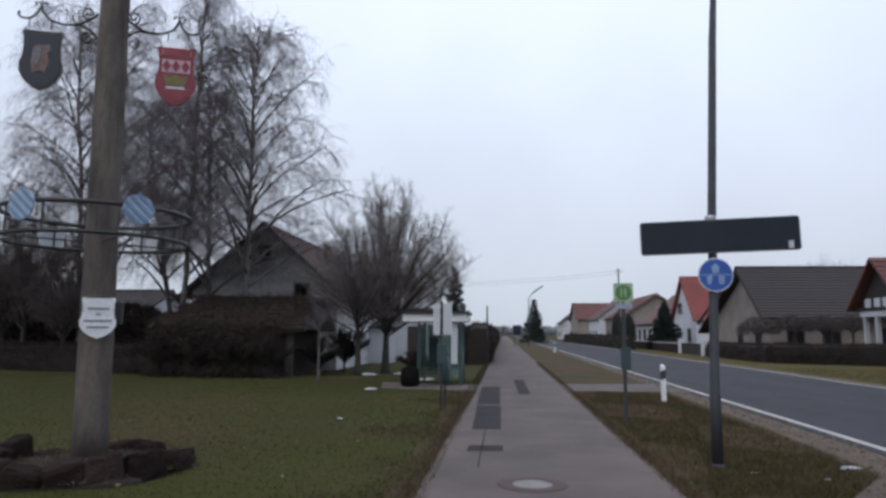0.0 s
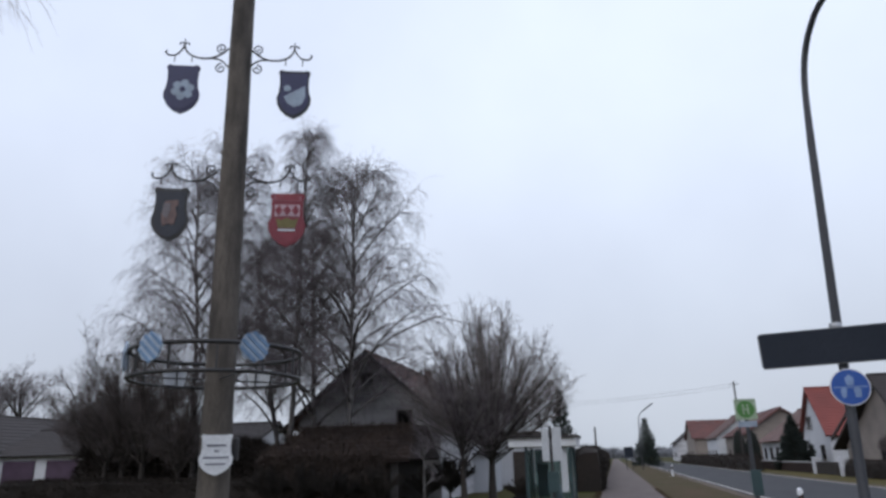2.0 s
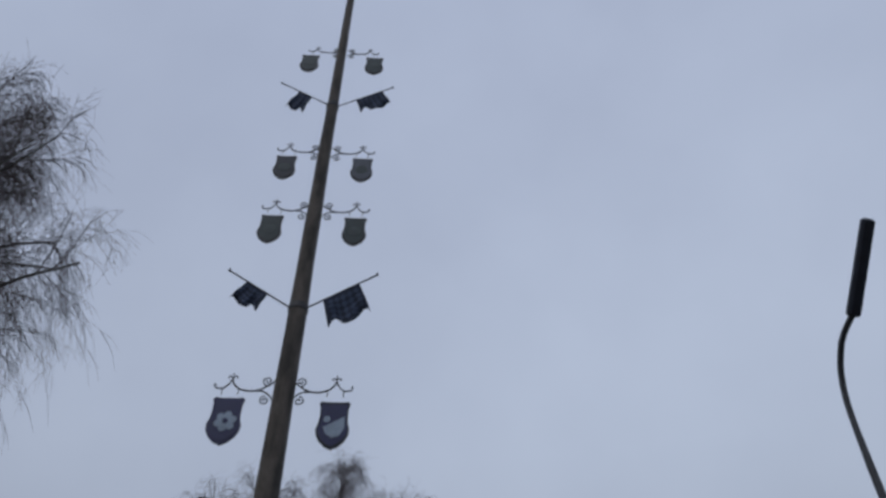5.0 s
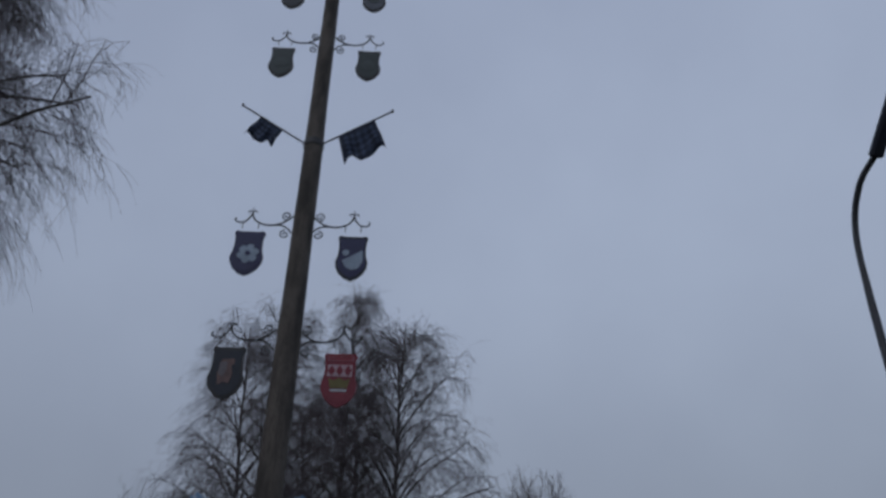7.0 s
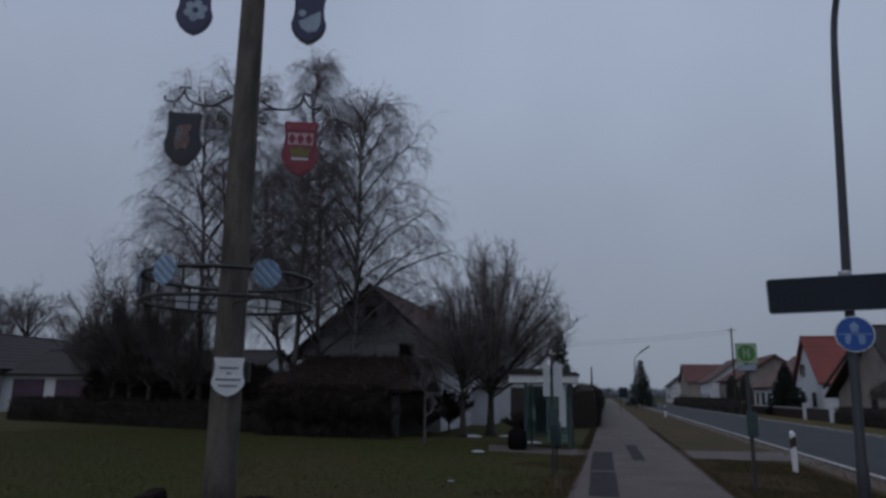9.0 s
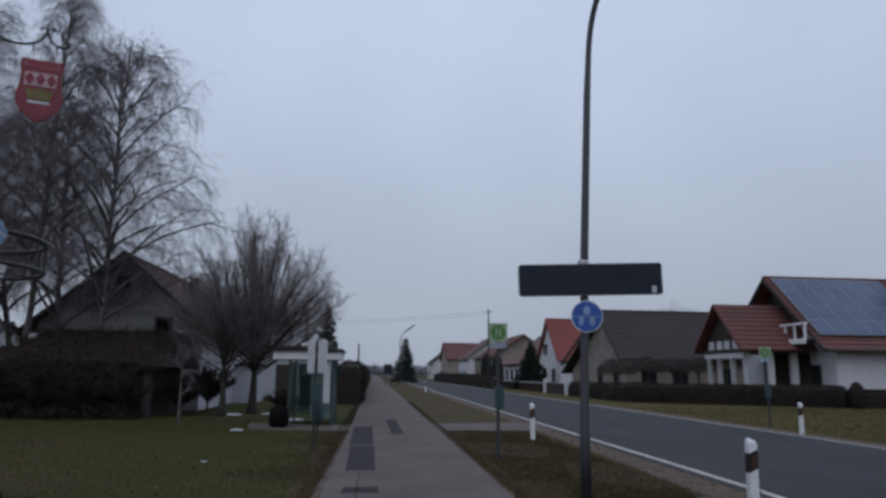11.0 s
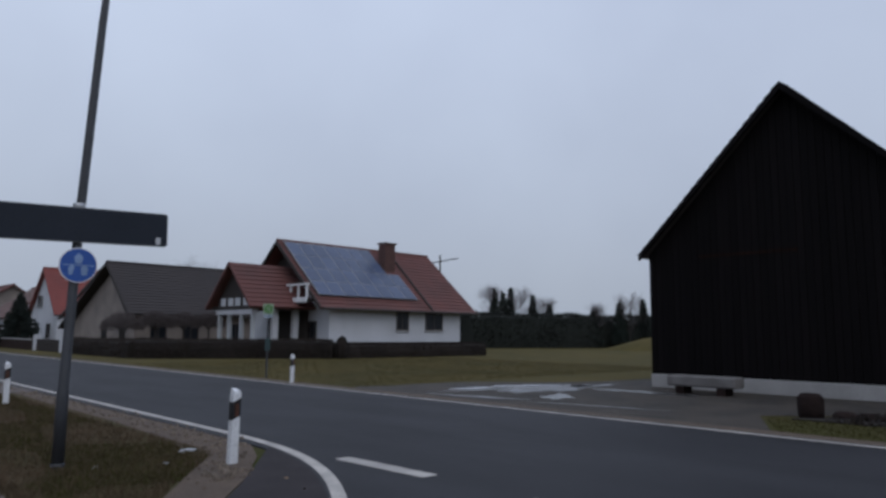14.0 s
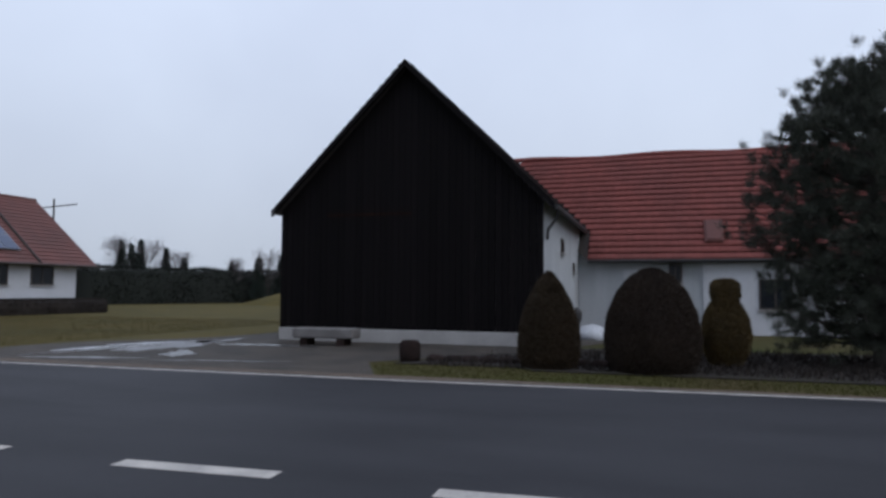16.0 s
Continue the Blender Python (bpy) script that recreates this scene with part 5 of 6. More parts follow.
# ---- delineator posts ----
def delineator(turn):
    d = thing("delineator_post", "white plastic roadside delineator with black band", "delineator post", group="delineator posts")
    o = [(-0.06, -0.05), (0.06, -0.05), (0.035, 0.045), (0.0, 0.06), (-0.035, 0.045)]
    b = Mesher().prism(o, "z", -0.05, 0.86)
    b.add([(x, y, 0.86) for x, y in o] + [(x * 0.8, y * 0.8, 0.90 + (0.03 if y > 0 else 0)) for x, y in o], [(i, (i + 1) % 5, 5 + (i + 1) % 5, 5 + i) for i in range(5)] + [(5, 6, 7, 8, 9)])
    part("post", b, M_WHITE, d)
    o2 = [(x * 1.04, y * 1.04) for x, y in o]
    b = Mesher()
    b.add([(x, y, 0.54 + 0.05 * (x > 0)) for x, y in o2] + [(x, y, 0.76 + 0.05 * (x > 0)) for x, y in o2], [(i, (i + 1) % 5, 5 + (i + 1) % 5, 5 + i) for i in range(5)])
    part("black_band", b, M_BLACKP, d)
    part("reflector", Mesher().box(-0.026, -0.060, 0.58, 0.026, -0.0535, 0.74, 0.002), M_AMBER, d, "amber reflector")
    d.matrix_world = turn
    return d


d0 = delineator(pose(4.51, 8.08, 0.0, 0, 1.0, 12))
copy_thing(d0, pose(4.10, 17.81, 0.0, 1, -1, 4))
copy_thing(d0, pose(12.62, 19.85, 0.0, 0, 1, 20))
copy_thing(d0, pose(4.6, 62, 0.0, 0, 1, 2))


# ---- bus stop signs ----
def bus_stop(m, label):
    d = thing("bus_stop_sign", label, "bus stop sign", m)
    part("post", Mesher().tube([(0, 0, 0), (0, 0, 2.35)], 0.036, 10), M_STEEL, d)
    pl = part("plate", Mesher().prism(round_rect(0.185, 0.185, 0.02), "y", -0.05, -0.038), M_YELLOW, d, "square pale yellow green plate")
    pl.location = (0, 0, 2.47)
    part("ring", Mesher().prism(disc_o(0.15, 28), "y", -0.056, -0.0505), M_GREEN, pl, "green disc")
    part("letter_bar", Mesher().box(-0.055, -0.06, -0.09, -0.025, -0.0565, 0.09), M_YELLOW, pl)
    part("letter_bar", Mesher().box(0.025, -0.06, -0.09, 0.055, -0.0565, 0.09), M_YELLOW, pl)
    part("letter_bar", Mesher().box(-0.0245, -0.06, -0.015, 0.0245, -0.0565, 0.015), M_YELLOW, pl)
    part("route_plate", Mesher().box(-0.16, -0.05, 2.16, 0.16, -0.038, 2.26), M_PALEW, d)
    part("timetable_case", Mesher().box(-0.07, -0.075, 0.98, 0.11, -0.037, 1.42, 0.008), M_TEAL, d, "teal timetable case")
    return d


bus_stop(pose(2.50, 13.77, 0, 0, 0, -3), "green and yellow bus stop sign on a teal post")
bus_stop(pose(13.15, 22.4, 0, 0, 0, -40), "distant bus stop sign on a thin post across the road")

# ---- notice board, shelter, bins ----
nbd = thing("notice_board", "white back of a sign board on a dark thin post", "sign", pose(-1.13, 15.26, 0, 0, 0, 2))
part("post", Mesher().tube([(-0.06, 0.03, 0), (-0.06, 0.03, 2.36)], 0.028, 10), M_IRON, nbd)
part("board", Mesher().box(-0.245, -0.012, 1.63, -0.095, 0.0, 2.30, 0.004), M_GREYW, nbd, "pale grey white board")
part("board", Mesher().box(-0.025, -0.012, 1.63, 0.17, 0.0, 2.32, 0.004), M_GREYW, nbd, "pale grey white board")
part("brace", Mesher().box(-0.2, 0.002, 1.9, 0.15, 0.03, 1.95), M_IRON, nbd)
part("case", Mesher().box(-0.16, -0.05, 1.0, 0.07, -0.002, 1.42, 0.01), M_TEAL, nbd)

bsh = thing("bus_shelter", "teal framed glass bus shelter with white fascia", "bus shelter", pose(0, 0, 0))
for x, y in ((-2.55, 22.3), (-1.2, 22.3), (-2.55, 24.0), (-1.2, 24.0)):
    part("post", Mesher().box(x - 0.04, y - 0.04, 0, x + 0.04, y + 0.04, 2.05), M_TEAL, bsh)
part("fascia", Mesher().box(-3.05, 22.0, 2.02, -0.98, 24.3, 2.28, 0.02), M_WHITE, bsh, "white roof fascia")
part("roof", Mesher().box(-3.1, 21.9, 2.281, -0.93, 24.4, 2.36), M_TILED, bsh)
M_PANE = bpy.data.materials.new("tinted_pane")
M_PANE.use_nodes = True
pb = M_PANE.node_tree.nodes["Principled BSDF"]
pb.inputs["Base Color"].default_value, pb.inputs["Roughness"].default_value, pb.inputs["Transmission Weight"].default_value = (0.45, 0.62, 0.60, 1), 0.08, 0.85
for x0, y0, x1, y1 in ((-2.49, 23.99, -1.26, 24.01), (-1.21, 22.36, -1.19, 23.94), (-2.56, 22.36, -2.54, 23.94), (-1.9, 22.29, -1.25, 22.31)):
    part("pane", Mesher().box(x0, y0, 0.25, x1, y1, 1.95), M_PANE, bsh, "tinted glass pane")
part("panel", Mesher().box(-2.4, 23.93, 0.5, -1.5, 23.985, 1.5), M_TEAL, bsh)
part("side_panel", Mesher().box(-1.5, 22.2, 0.7, -1.3, 22.24, 1.98), M_GREYW, bsh, "pale grey upright panel")
part("bench", Mesher().box(-2.4, 23.4, 0.42, -1.3, 23.8, 0.48, 0.01), M_TEAL, bsh)
for x, y, z0, rad, hh in ((-2.75, 21.7, 0.02, 0.30, 0.62), (-1.15, 15.6, 0.55, 0.13, 0.62)):
    bn = thing("litter_bin", "low black rounded bin beside the shelter" if z0 < 0.1 else "narrow dark litter bin on a thin post", "bin", pose(x, y, 0))
    if z0 > 0.1:
        part("post", Mesher().tube([(0, 0.16, 0), (0, 0.16, 1.2)], 0.025, 8), M_IRON, bn)
    part("body", Mesher().lathe([(rad * 0.7, z0), (rad * 0.95, z0 + 0.1 * hh), (rad, z0 + 0.5 * hh), (rad * 0.9, z0 + 0.85 * hh), (rad * 0.4, z0 + hh)], 0, 0, 16), M_HOLE if z0 < 0.1 else M_TEAL, bn, smooth=True)

# ---- low stone and timber things by the barn ----
tr_ = thing("stone_trough", "long grey stone trough on two blocks beside the barn", "trough", pose(0, 0, 0))
b = Mesher().box(19.0, 8.05, 0.22, 19.6, 10.05, 0.52, 0.04)
part("basin", b, mat("dark_trough_stone", (0.17, 0.16, 0.155), 0.9, (0.09, 0.085, 0.08), 2, 30, 0.4), tr_, "grey stone basin")
for y in (8.35, 9.55):
    part("block", Mesher().box(19.05, y, 0.0, 19.55, y + 0.25, 0.218), M_STONE, tr_)
stn = Mesher().lathe([(0.22, 0.0), (0.25, 0.15), (0.24, 0.42), (0.17, 0.5), (0.05, 0.51)], 0, 0, 12)
stn.v = [(15.55 + x * (1 + 0.2 * noise.noise((x * 6, y * 6, z * 5))), 5.02 + y * (1 + 0.2 * noise.noise((x * 6, 3 + y * 6, z * 5))), z) for x, y, z in stn.v]
solid("boundary_stone", stn, M_STONE, "upright weathered boulder at the garden edge", "stone", smooth=True)
for k in range(14):
    y = 4.5 - 0.42 * k
    b = Mesher().lathe([(0.16, 0.0), (0.17, 0.08), (0.1, 0.15), (0.02, 0.16)], 0, 0, 9)
    b.v = [(15.9 + x * (1 + 0.5 * noise.noise((x * 6, y_ * 6, k))), y + y_ * 1.5 * (1 + 0.3 * noise.noise((x * 6 + 5, y_ * 6, k))), z) for x, y_, z in b.v]
    solid("edging_stone", b, M_STONE, "small dark edging stone of the garden bed", "stone", group="garden bed edging", smooth=True)
solid("garden_bed", Mesher().prism([(15.0, 5.2), (15.2, 2.5), (14.6, 2.0), (14.55, -14), (22, -14), (20.5, 1.8), (17.5, 4.0)], "z", -0.02, 0.03), M_SOIL, "dark soil garden bed with old mulch", "garden bed", "structure")
r_b = np.random.default_rng(91)
bx_, by_ = r_b.uniform(14.9, 20.5, 16000), r_b.uniform(-13.5, 4.6, 16000)
ok_b = (by_ < 20.5 - 1.0 * bx_) & (np.hypot(bx_ - 15.4, by_ + 0.34) > 0.8)
gv, gf = blades(np.stack([bx_, by_, np.full(16000, 0.02)], 1)[ok_b], unit(r_b.normal(0, 0.6, (16000, 3)) + [0, 0, 0.8])[ok_b], r_b.uniform(0.06, 0.28, int(ok_b.sum())), 0.035, r_b)
tagged(fast_mesh("ground_cover", gv, gf, M_HEDGE), "low dark dead ground cover in the garden bed", "plants", kind="stuff")
sn = Mesher().lathe([(0.75, 0), (0.6, 0.22), (0.35, 0.42), (0.1, 0.5)], 0, 0, 16)
sn.v = [(25.4 + x * (1 + 0.4 * noise.noise((x, y, 1))), 1.75 + y * (1 + 0.4 * noise.noise((x, y, 3))), z) for x, y, z in sn.v]
solid("snow_heap", sn, M_SNOW, "heap of leftover white snow by the wall", "snow", smooth=True)
lt = thing("garden_lantern", "small dark garden lantern beside the snow heap", "lantern", pose(24.6, 2.2, 0))
part("post", Mesher().tube([(0, 0, 0), (0, 0, 0.6)], 0.09, 8), M_STONE, lt)
part("cage", Mesher().lathe([(0.10, 0.6), (0.16, 0.7), (0.16, 0.95), (0.03, 1.12)], 0, 0, 8), M_IRON, lt)

bk = Mesher()
for i in range(25):
    for j in range(9):
        u, w = i / 24, j / 8
        bx, by = 66 + 24 * u, 44.5 - 16 * w - 0.12 * (24 * u)
        bk.v.append((bx, by, 2.0 * math.sin(math.pi * u) ** 0.8 * min(1.0, w * 7.0) * (1 + 0.12 * noise.noise((bx * 0.3, by * 0.3, 2))) - 0.03))
bk.f = [(i * 9 + j, i * 9 + 9 + j, i * 9 + 10 + j, i * 9 + j + 1) for i in range(24) for j in range(8)]
solid("grass_bank", bk, M_MEADOW, "low yellowed grass bank behind the barn", "grass bank", "structure", smooth=True)

# ---- masts and wires ----
for x, y, h, lab in ((13.4, 81.5, 9.2, "thin wooden utility pole beside the road"), (-1.6, 75.0, 4.6, "thin far pole beside the path"), (50.9, 53.1, 10.0, "wooden power pole with slanting crossarm")):
    u = thing("utility_pole", lab, "utility pole", pose(x, y, 0))
    part("pole", Mesher().tube([(0, 0, 0), (0, 0, h)], [0.12, 0.08], 8), M_DARKW, u)
    if x > 30:
        part("crossarm", Mesher().tube([(-0.7, 0.5, h - 0.9), (1.5, -1.2, h - 0.35)], 0.06, 6), M_DARKW, u)
    elif x > 0:
        part("crossarm", Mesher().tube([(-0.5, 0, h - 0.3), (0.5, 0, h - 0.3)], 0.04, 6), M_DARKW, u)
for dz_ in (0.0, 0.35):
    cat = [(13.4 - 46 * t, 81.5 + 26 * t, 8.6 + dz_ - 1.1 * 4 * t * (1 - t) + 1.0 * t) for t in [k / 12 for k in range(13)]]
    solid("overhead_wire", Mesher().tube(cat, 0.012, 4), M_IRON, "thin sagging overhead wire", "wire")
fl = thing("street_lamp", "far slim street lamp with rising arm", "street lamp", pose(3.4, 92, 0))
part("post", Mesher().tube([(0, 0, 0), (0, 0, 5.6), (0.1, 0, 6.4), (0.6, 0, 7.0)], [0.07, 0.06, 0.05, 0.05], 8), M_STEEL, fl)
part("lamp_head", Mesher().tube([(0.6, 0, 7.0), (1.9, 0, 7.9)], [0.09, 0.09], 8), M_LAMPH, fl)
fs_ = thing("road_sign", "far dark square road sign on two posts", "sign", pose(1.85, 90, 0))
part("board", Mesher().box(-0.5, -0.03, 1.5, 0.5, 0.03, 2.7, 0.01), M_SIGNBK, fs_)
for x in (-0.35, 0.35):
    part("post", Mesher().tube([(x, 0.06, 0), (x, 0.06, 2.6)], 0.04, 8), M_STEEL, fs_)


# ---- trees ----
def limb(rng_, start, way, length, bend, n=7, wob=0.06):
    """A limb that starts along way and bends towards bend."""
    pts, p, d = [Vector(start)], Vector(start), Vector(way).normalized()
    for k in range(n - 1):
        d = (d + Vector(bend) / n + Vector(rng_.normal(0, wob, 3))).normalized()
        p = p + d * length / (n - 1)
        pts.append(p.copy())
    return pts


def bare_tree(name, label, x, y, height, radius, style, seed, twig_m=None, bark_m=None, twigs=14, low=0.22, trunk_r=None, lean=(0, 0), twig_r=0.006, limbs=None):
    """A leafless tree: trunk and limbs, branches, and a crown of fine twigs. style: weeping, upswept or round."""
    r = np.random.default_rng(seed)
    t = thing(name, label, "tree", pose(x, y, 0))
    twig_m, bark_m = twig_m or M_TWIG, bark_m or M_BARK
    tr = trunk_r or height * 0.011
    b = Mesher()
    branches, shrink = [], []
    top = height * (0.96 if style == "weeping" else 0.55 if style == "round" else 0.34)
    spine = [(lean[0] * (z / height) ** 1.3 + 0.10 * noise.noise((z * 0.3, seed, 1)) * min(z, 3) / 2, lean[1] * (z / height) + 0.10 * noise.noise((z * 0.3, seed, 9)) * min(z, 3) / 2, z) for z in np.linspace(0, top, 14)]
    b.tube(spine, [tr * (1.35 if k == 0 else 1.0) * (1 - 0.86 * k / 13) + 0.012 for k in range(14)], 9)
    count = limbs or {"weeping": 34, "round": 16, "upswept": 13}[style]
    for i in range(count):
        f = (i + r.random() * 0.7) / count
        z = height * (low + (0.93 - low) * f) if style != "upswept" else height * (0.16 + 0.17 * f)
        z = min(z, top * 0.985)
        k = z / top * 13
        s0 = Vector(spine[int(min(k, 12))]).lerp(Vector(spine[int(min(k, 12)) + 1]), k - int(min(k, 12)))
        a = i * 2.399 + r.normal(0, 0.3)
        if style == "weeping":
            ln = radius * (1.12 - 0.92 * f ** 1.25) * r.uniform(0.7, 1.2) + 0.3
            pts = limb(r, s0, (math.cos(a), math.sin(a), 1.3 + 0.7 * f), ln * 1.2, (0.15 * math.cos(a), 0.15 * math.sin(a), -0.7))
            rad = tr * 0.38 * (1 - 0.6 * f) + 0.012
        elif style == "round":
            ln = height * 0.42 * r.uniform(0.8, 1.2) * (1 - 0.3 * f)
            pts = limb(r, s0, (math.cos(a), math.sin(a), 0.6 + 0.9 * f), min(ln, radius * 1.2), (0, 0, 0.5))
            rad = tr * 0.42 * (1 - 0.5 * f) + 0.012
        else:
            tilt = 0.06 + 1.9 * ((i * 0.7549) % 1.0)
            way = Vector((tilt * math.cos(a), tilt * math.sin(a), 1.0)).normalized()
            # reach the shell of an egg-shaped crown
            ln = 0.1
            while ln < height and ((s0.x + way.x * ln) / radius) ** 2 + ((s0.y + way.y * ln) / radius) ** 2 + ((s0.z + way.z * ln - 0.56 * height) / (0.44 * height)) ** 2 < 1.0:
                ln += 0.05
            pts = limb(r, s0, way, max(ln, 0.2 * height) * r.uniform(0.62, 0.84), (0, 0, 0.03), 8, 0.04)
            rad = tr * 0.17 * (1 - 0.3 * f) + 0.008
        n = len(pts)
        b.tube(pts, [rad * (1 - 0.8 * q / (n - 1)) + 0.006 for q in range(n)], 6)
        for j in range(8):
            q = 1.2 + (n - 2.2) * (j + r.random()) / 8
            base = pts[int(q)].lerp(pts[min(int(q) + 1, n - 1)], q - int(q))
            d = (pts[min(int(q) + 1, n - 1)] - pts[int(q)]).normalized()
            sd_ = Vector(r.normal(0, 1, 3)).cross(d).normalized()
            up = {"weeping": (0, 0, -0.6), "round": (0, 0, 0.25), "upswept": (0, 0, 0.45)}[style]
            ln2 = {"weeping": radius * 0.42, "round": height * 0.16, "upswept": height * 0.15}[style] * r.uniform(0.6, 1.2) * (1 - 0.35 * q / n)
            shrink.append(1.1 - 0.5 * f if style == "weeping" else 1.0)
            branches.append(np.array(limb(r, base, d * (1.1 if style == "upswept" else 0.75) + sd_ * (0.55 if style == "upswept" else 0.7) + Vector((0, 0, 0.15)), ln2, up, 6, 0.1)))
    part("trunk", b, bark_m, t, "rough trunk and limbs", smooth=True)
    br = np.stack(branches)
    nb_, kb = br.shape[:2]
    v1, q1 = tubes(br, np.linspace(0.016, 0.006, kb)[None, :] * np.ones((nb_, 1)) * (height / 14) ** 0.5, 4)
    # twigs along the branches
    m = nb_ * twigs
    wi = np.repeat(np.arange(nb_), twigs)
    u = 0.15 + 0.85 * r.random(m)
    kk = np.minimum((u * (kb - 1)).astype(int), kb - 2)
    fr = (u * (kb - 1) - kk)[:, None]
    p0 = br[wi, kk] * (1 - fr) + br[wi, kk + 1] * fr
    d0 = unit(br[wi, kk + 1] - br[wi, kk])
    d = unit(d0 * 0.8 + unit(r.normal(size=(m, 3))) * 0.75)
    pull = {"weeping": -0.95, "round": 0.12, "upswept": 0.16}[style]
    ln = r.uniform(0.5, 1.2, m) * {"weeping": 0.088 * height, "round": 0.085 * height, "upswept": 0.070 * height}[style]
    ln = ln * np.array(shrink)[wi]
    kt = 5
    pts = np.zeros((m, kt, 3))
    pts[:, 0] = p0
    for k in range(1, kt):
        d = unit(d + np.array([0, 0, pull]) * 0.45 + r.normal(0, 0.13, (m, 3)))
        pts[:, k] = pts[:, k - 1] + d * (ln / (kt - 1))[:, None]
    v2, q2 = tubes(pts, np.linspace(1.0, 0.35, kt)[None, :] * r.uniform(0.7, 1.2, (m, 1)) * twig_r, 3)
    # side shoots on the twigs
    m2 = m * 2
    si = np.repeat(np.arange(m), 2)
    kk = r.integers(1, kt - 1, m2)
    p0 = pts[si, kk]
    d = unit(unit(pts[si, kk + 1] - pts[si, kk]) + unit(r.normal(size=(m2, 3))) * 0.7 + np.array([0, 0, pull * 0.4]))
    l3 = (ln[si] * r.uniform(0.3, 0.6, m2))[:, None]
    p1 = p0 + d * l3 * 0.5
    p2 = p1 + unit(d + np.array([0, 0, pull * 0.4])) * l3 * 0.5
    v3, q3 = tubes(np.stack([p0, p1, p2], 1), np.array([[0.8, 0.6, 0.3]]) * twig_r * np.ones((m2, 1)), 3)
    vs = np.concatenate([v1, v2, v3])
    qs = np.concatenate([q1, q2 + len(v1), q3 + len(v1) + len(v2)])
    fast_mesh("crown", vs, qs, twig_m, t, "fine bare twigs", "stuff")
    return t


# birches behind the maypole
for i, (x, y, h, rad, lean) in enumerate(((-13.2, 28.0, 17.9, 2.6, (0.4, 0)), (-10.8, 28.6, 15.6, 4.0, (0.2, 0)), (-18.6, 29.5, 17.4, 4.0, (-1.2, 0)), (-16.2, 27.6, 16.6, 3.3, (-0.2, 0)), (-12.6, 29.4, 13.6, 3.0, (-0.6, 0)), (-15.0, 31.0, 13.0, 3.0, (-2.2, 0)))):
    bare_tree("birch_tree", "tall bare birch with fine drooping twigs", x, y, h, rad, "weeping", 11 + i, twigs=17, lean=lean, trunk_r=0.13, twig_r=0.0050, limbs=44 if i == 1 else 30)
# darker shrubs and small trees to their left
for i, (x, y, h, rad) in enumerate(((-24.0, 30.5, 9.4, 3.4), (-20.6, 28.6, 10.2, 2.6), (-26.6, 32.5, 8.0, 2.6), (-18.2, 27.8, 7.0, 2.2), (-22.2, 29.4, 8.6, 2.8))):
    bare_tree("bare_tree", "dark bare broadleaf tree with dense branches", x, y, h, rad, "upswept", 41 + i, M_TWIGD, M_BARKD, twigs=11, twig_r=0.007, trunk_r=0.14, limbs=34)
bare_tree("round_tree", "bare round crowned tree with upswept pale twigs", -4.75, 28.9, 8.6, 3.9, "upswept", 61, M_TWIGL, M_BARKD, twigs=16, trunk_r=0.18, twig_r=0.0062, limbs=84)
bare_tree("round_tree", "bare tree with upswept branches in front of the house", -5.6, 27.4, 7.2, 2.9, "upswept", 62, M_TWIG, M_BARKD, twigs=10, trunk_r=0.14, twig_r=0.007, limbs=24)
bare_tree("birch_tree", "large bare birch with long hanging twigs", -16.2, 7.5, 19.5, 4.5, "weeping", 71, twigs=24, low=0.42, trunk_r=0.22, twig_r=0.0062, limbs=48)
bare_tree("sapling", "young bare sapling with pale trunk on the lawn", -5.9, 22.6, 3.3, 0.35, "round", 81, M_TWIG, M_BARK, twigs=3, trunk_r=0.034, limbs=4, twig_r=0.003)
for i, (x, y, h, rad) in enumerate(((-60, 62, 12.6, 5.5), (-67, 66, 13, 5.5), (-52, 70, 10, 4.5))):
    bare_tree("far_tree", "bare broadleaf tree behind the garages", x, y, h, rad, "round", 91 + i, M_TWIG, M_BARKD, twigs=9, twig_r=0.016, trunk_r=0.22)
for i, (x, y, h, rad) in enumerate(((68.4, 61.6, 10.6, 1.0), (70.8, 58.9, 8.9, 2.0), (72.9, 56.4, 7.5, 1.6), (79.0, 47.5, 7.6, 2.0), (76.8, 50.9, 7.2, 0.9), (33.6, 74.4, 10.0, 3.4))):
    bare_tree("far_tree", "bare garden tree behind the hedge", x, y, h, rad, "round", 101 + i, M_TWIG, M_BARKD, twigs=6, twig_r=0.007, trunk_r=0.08)


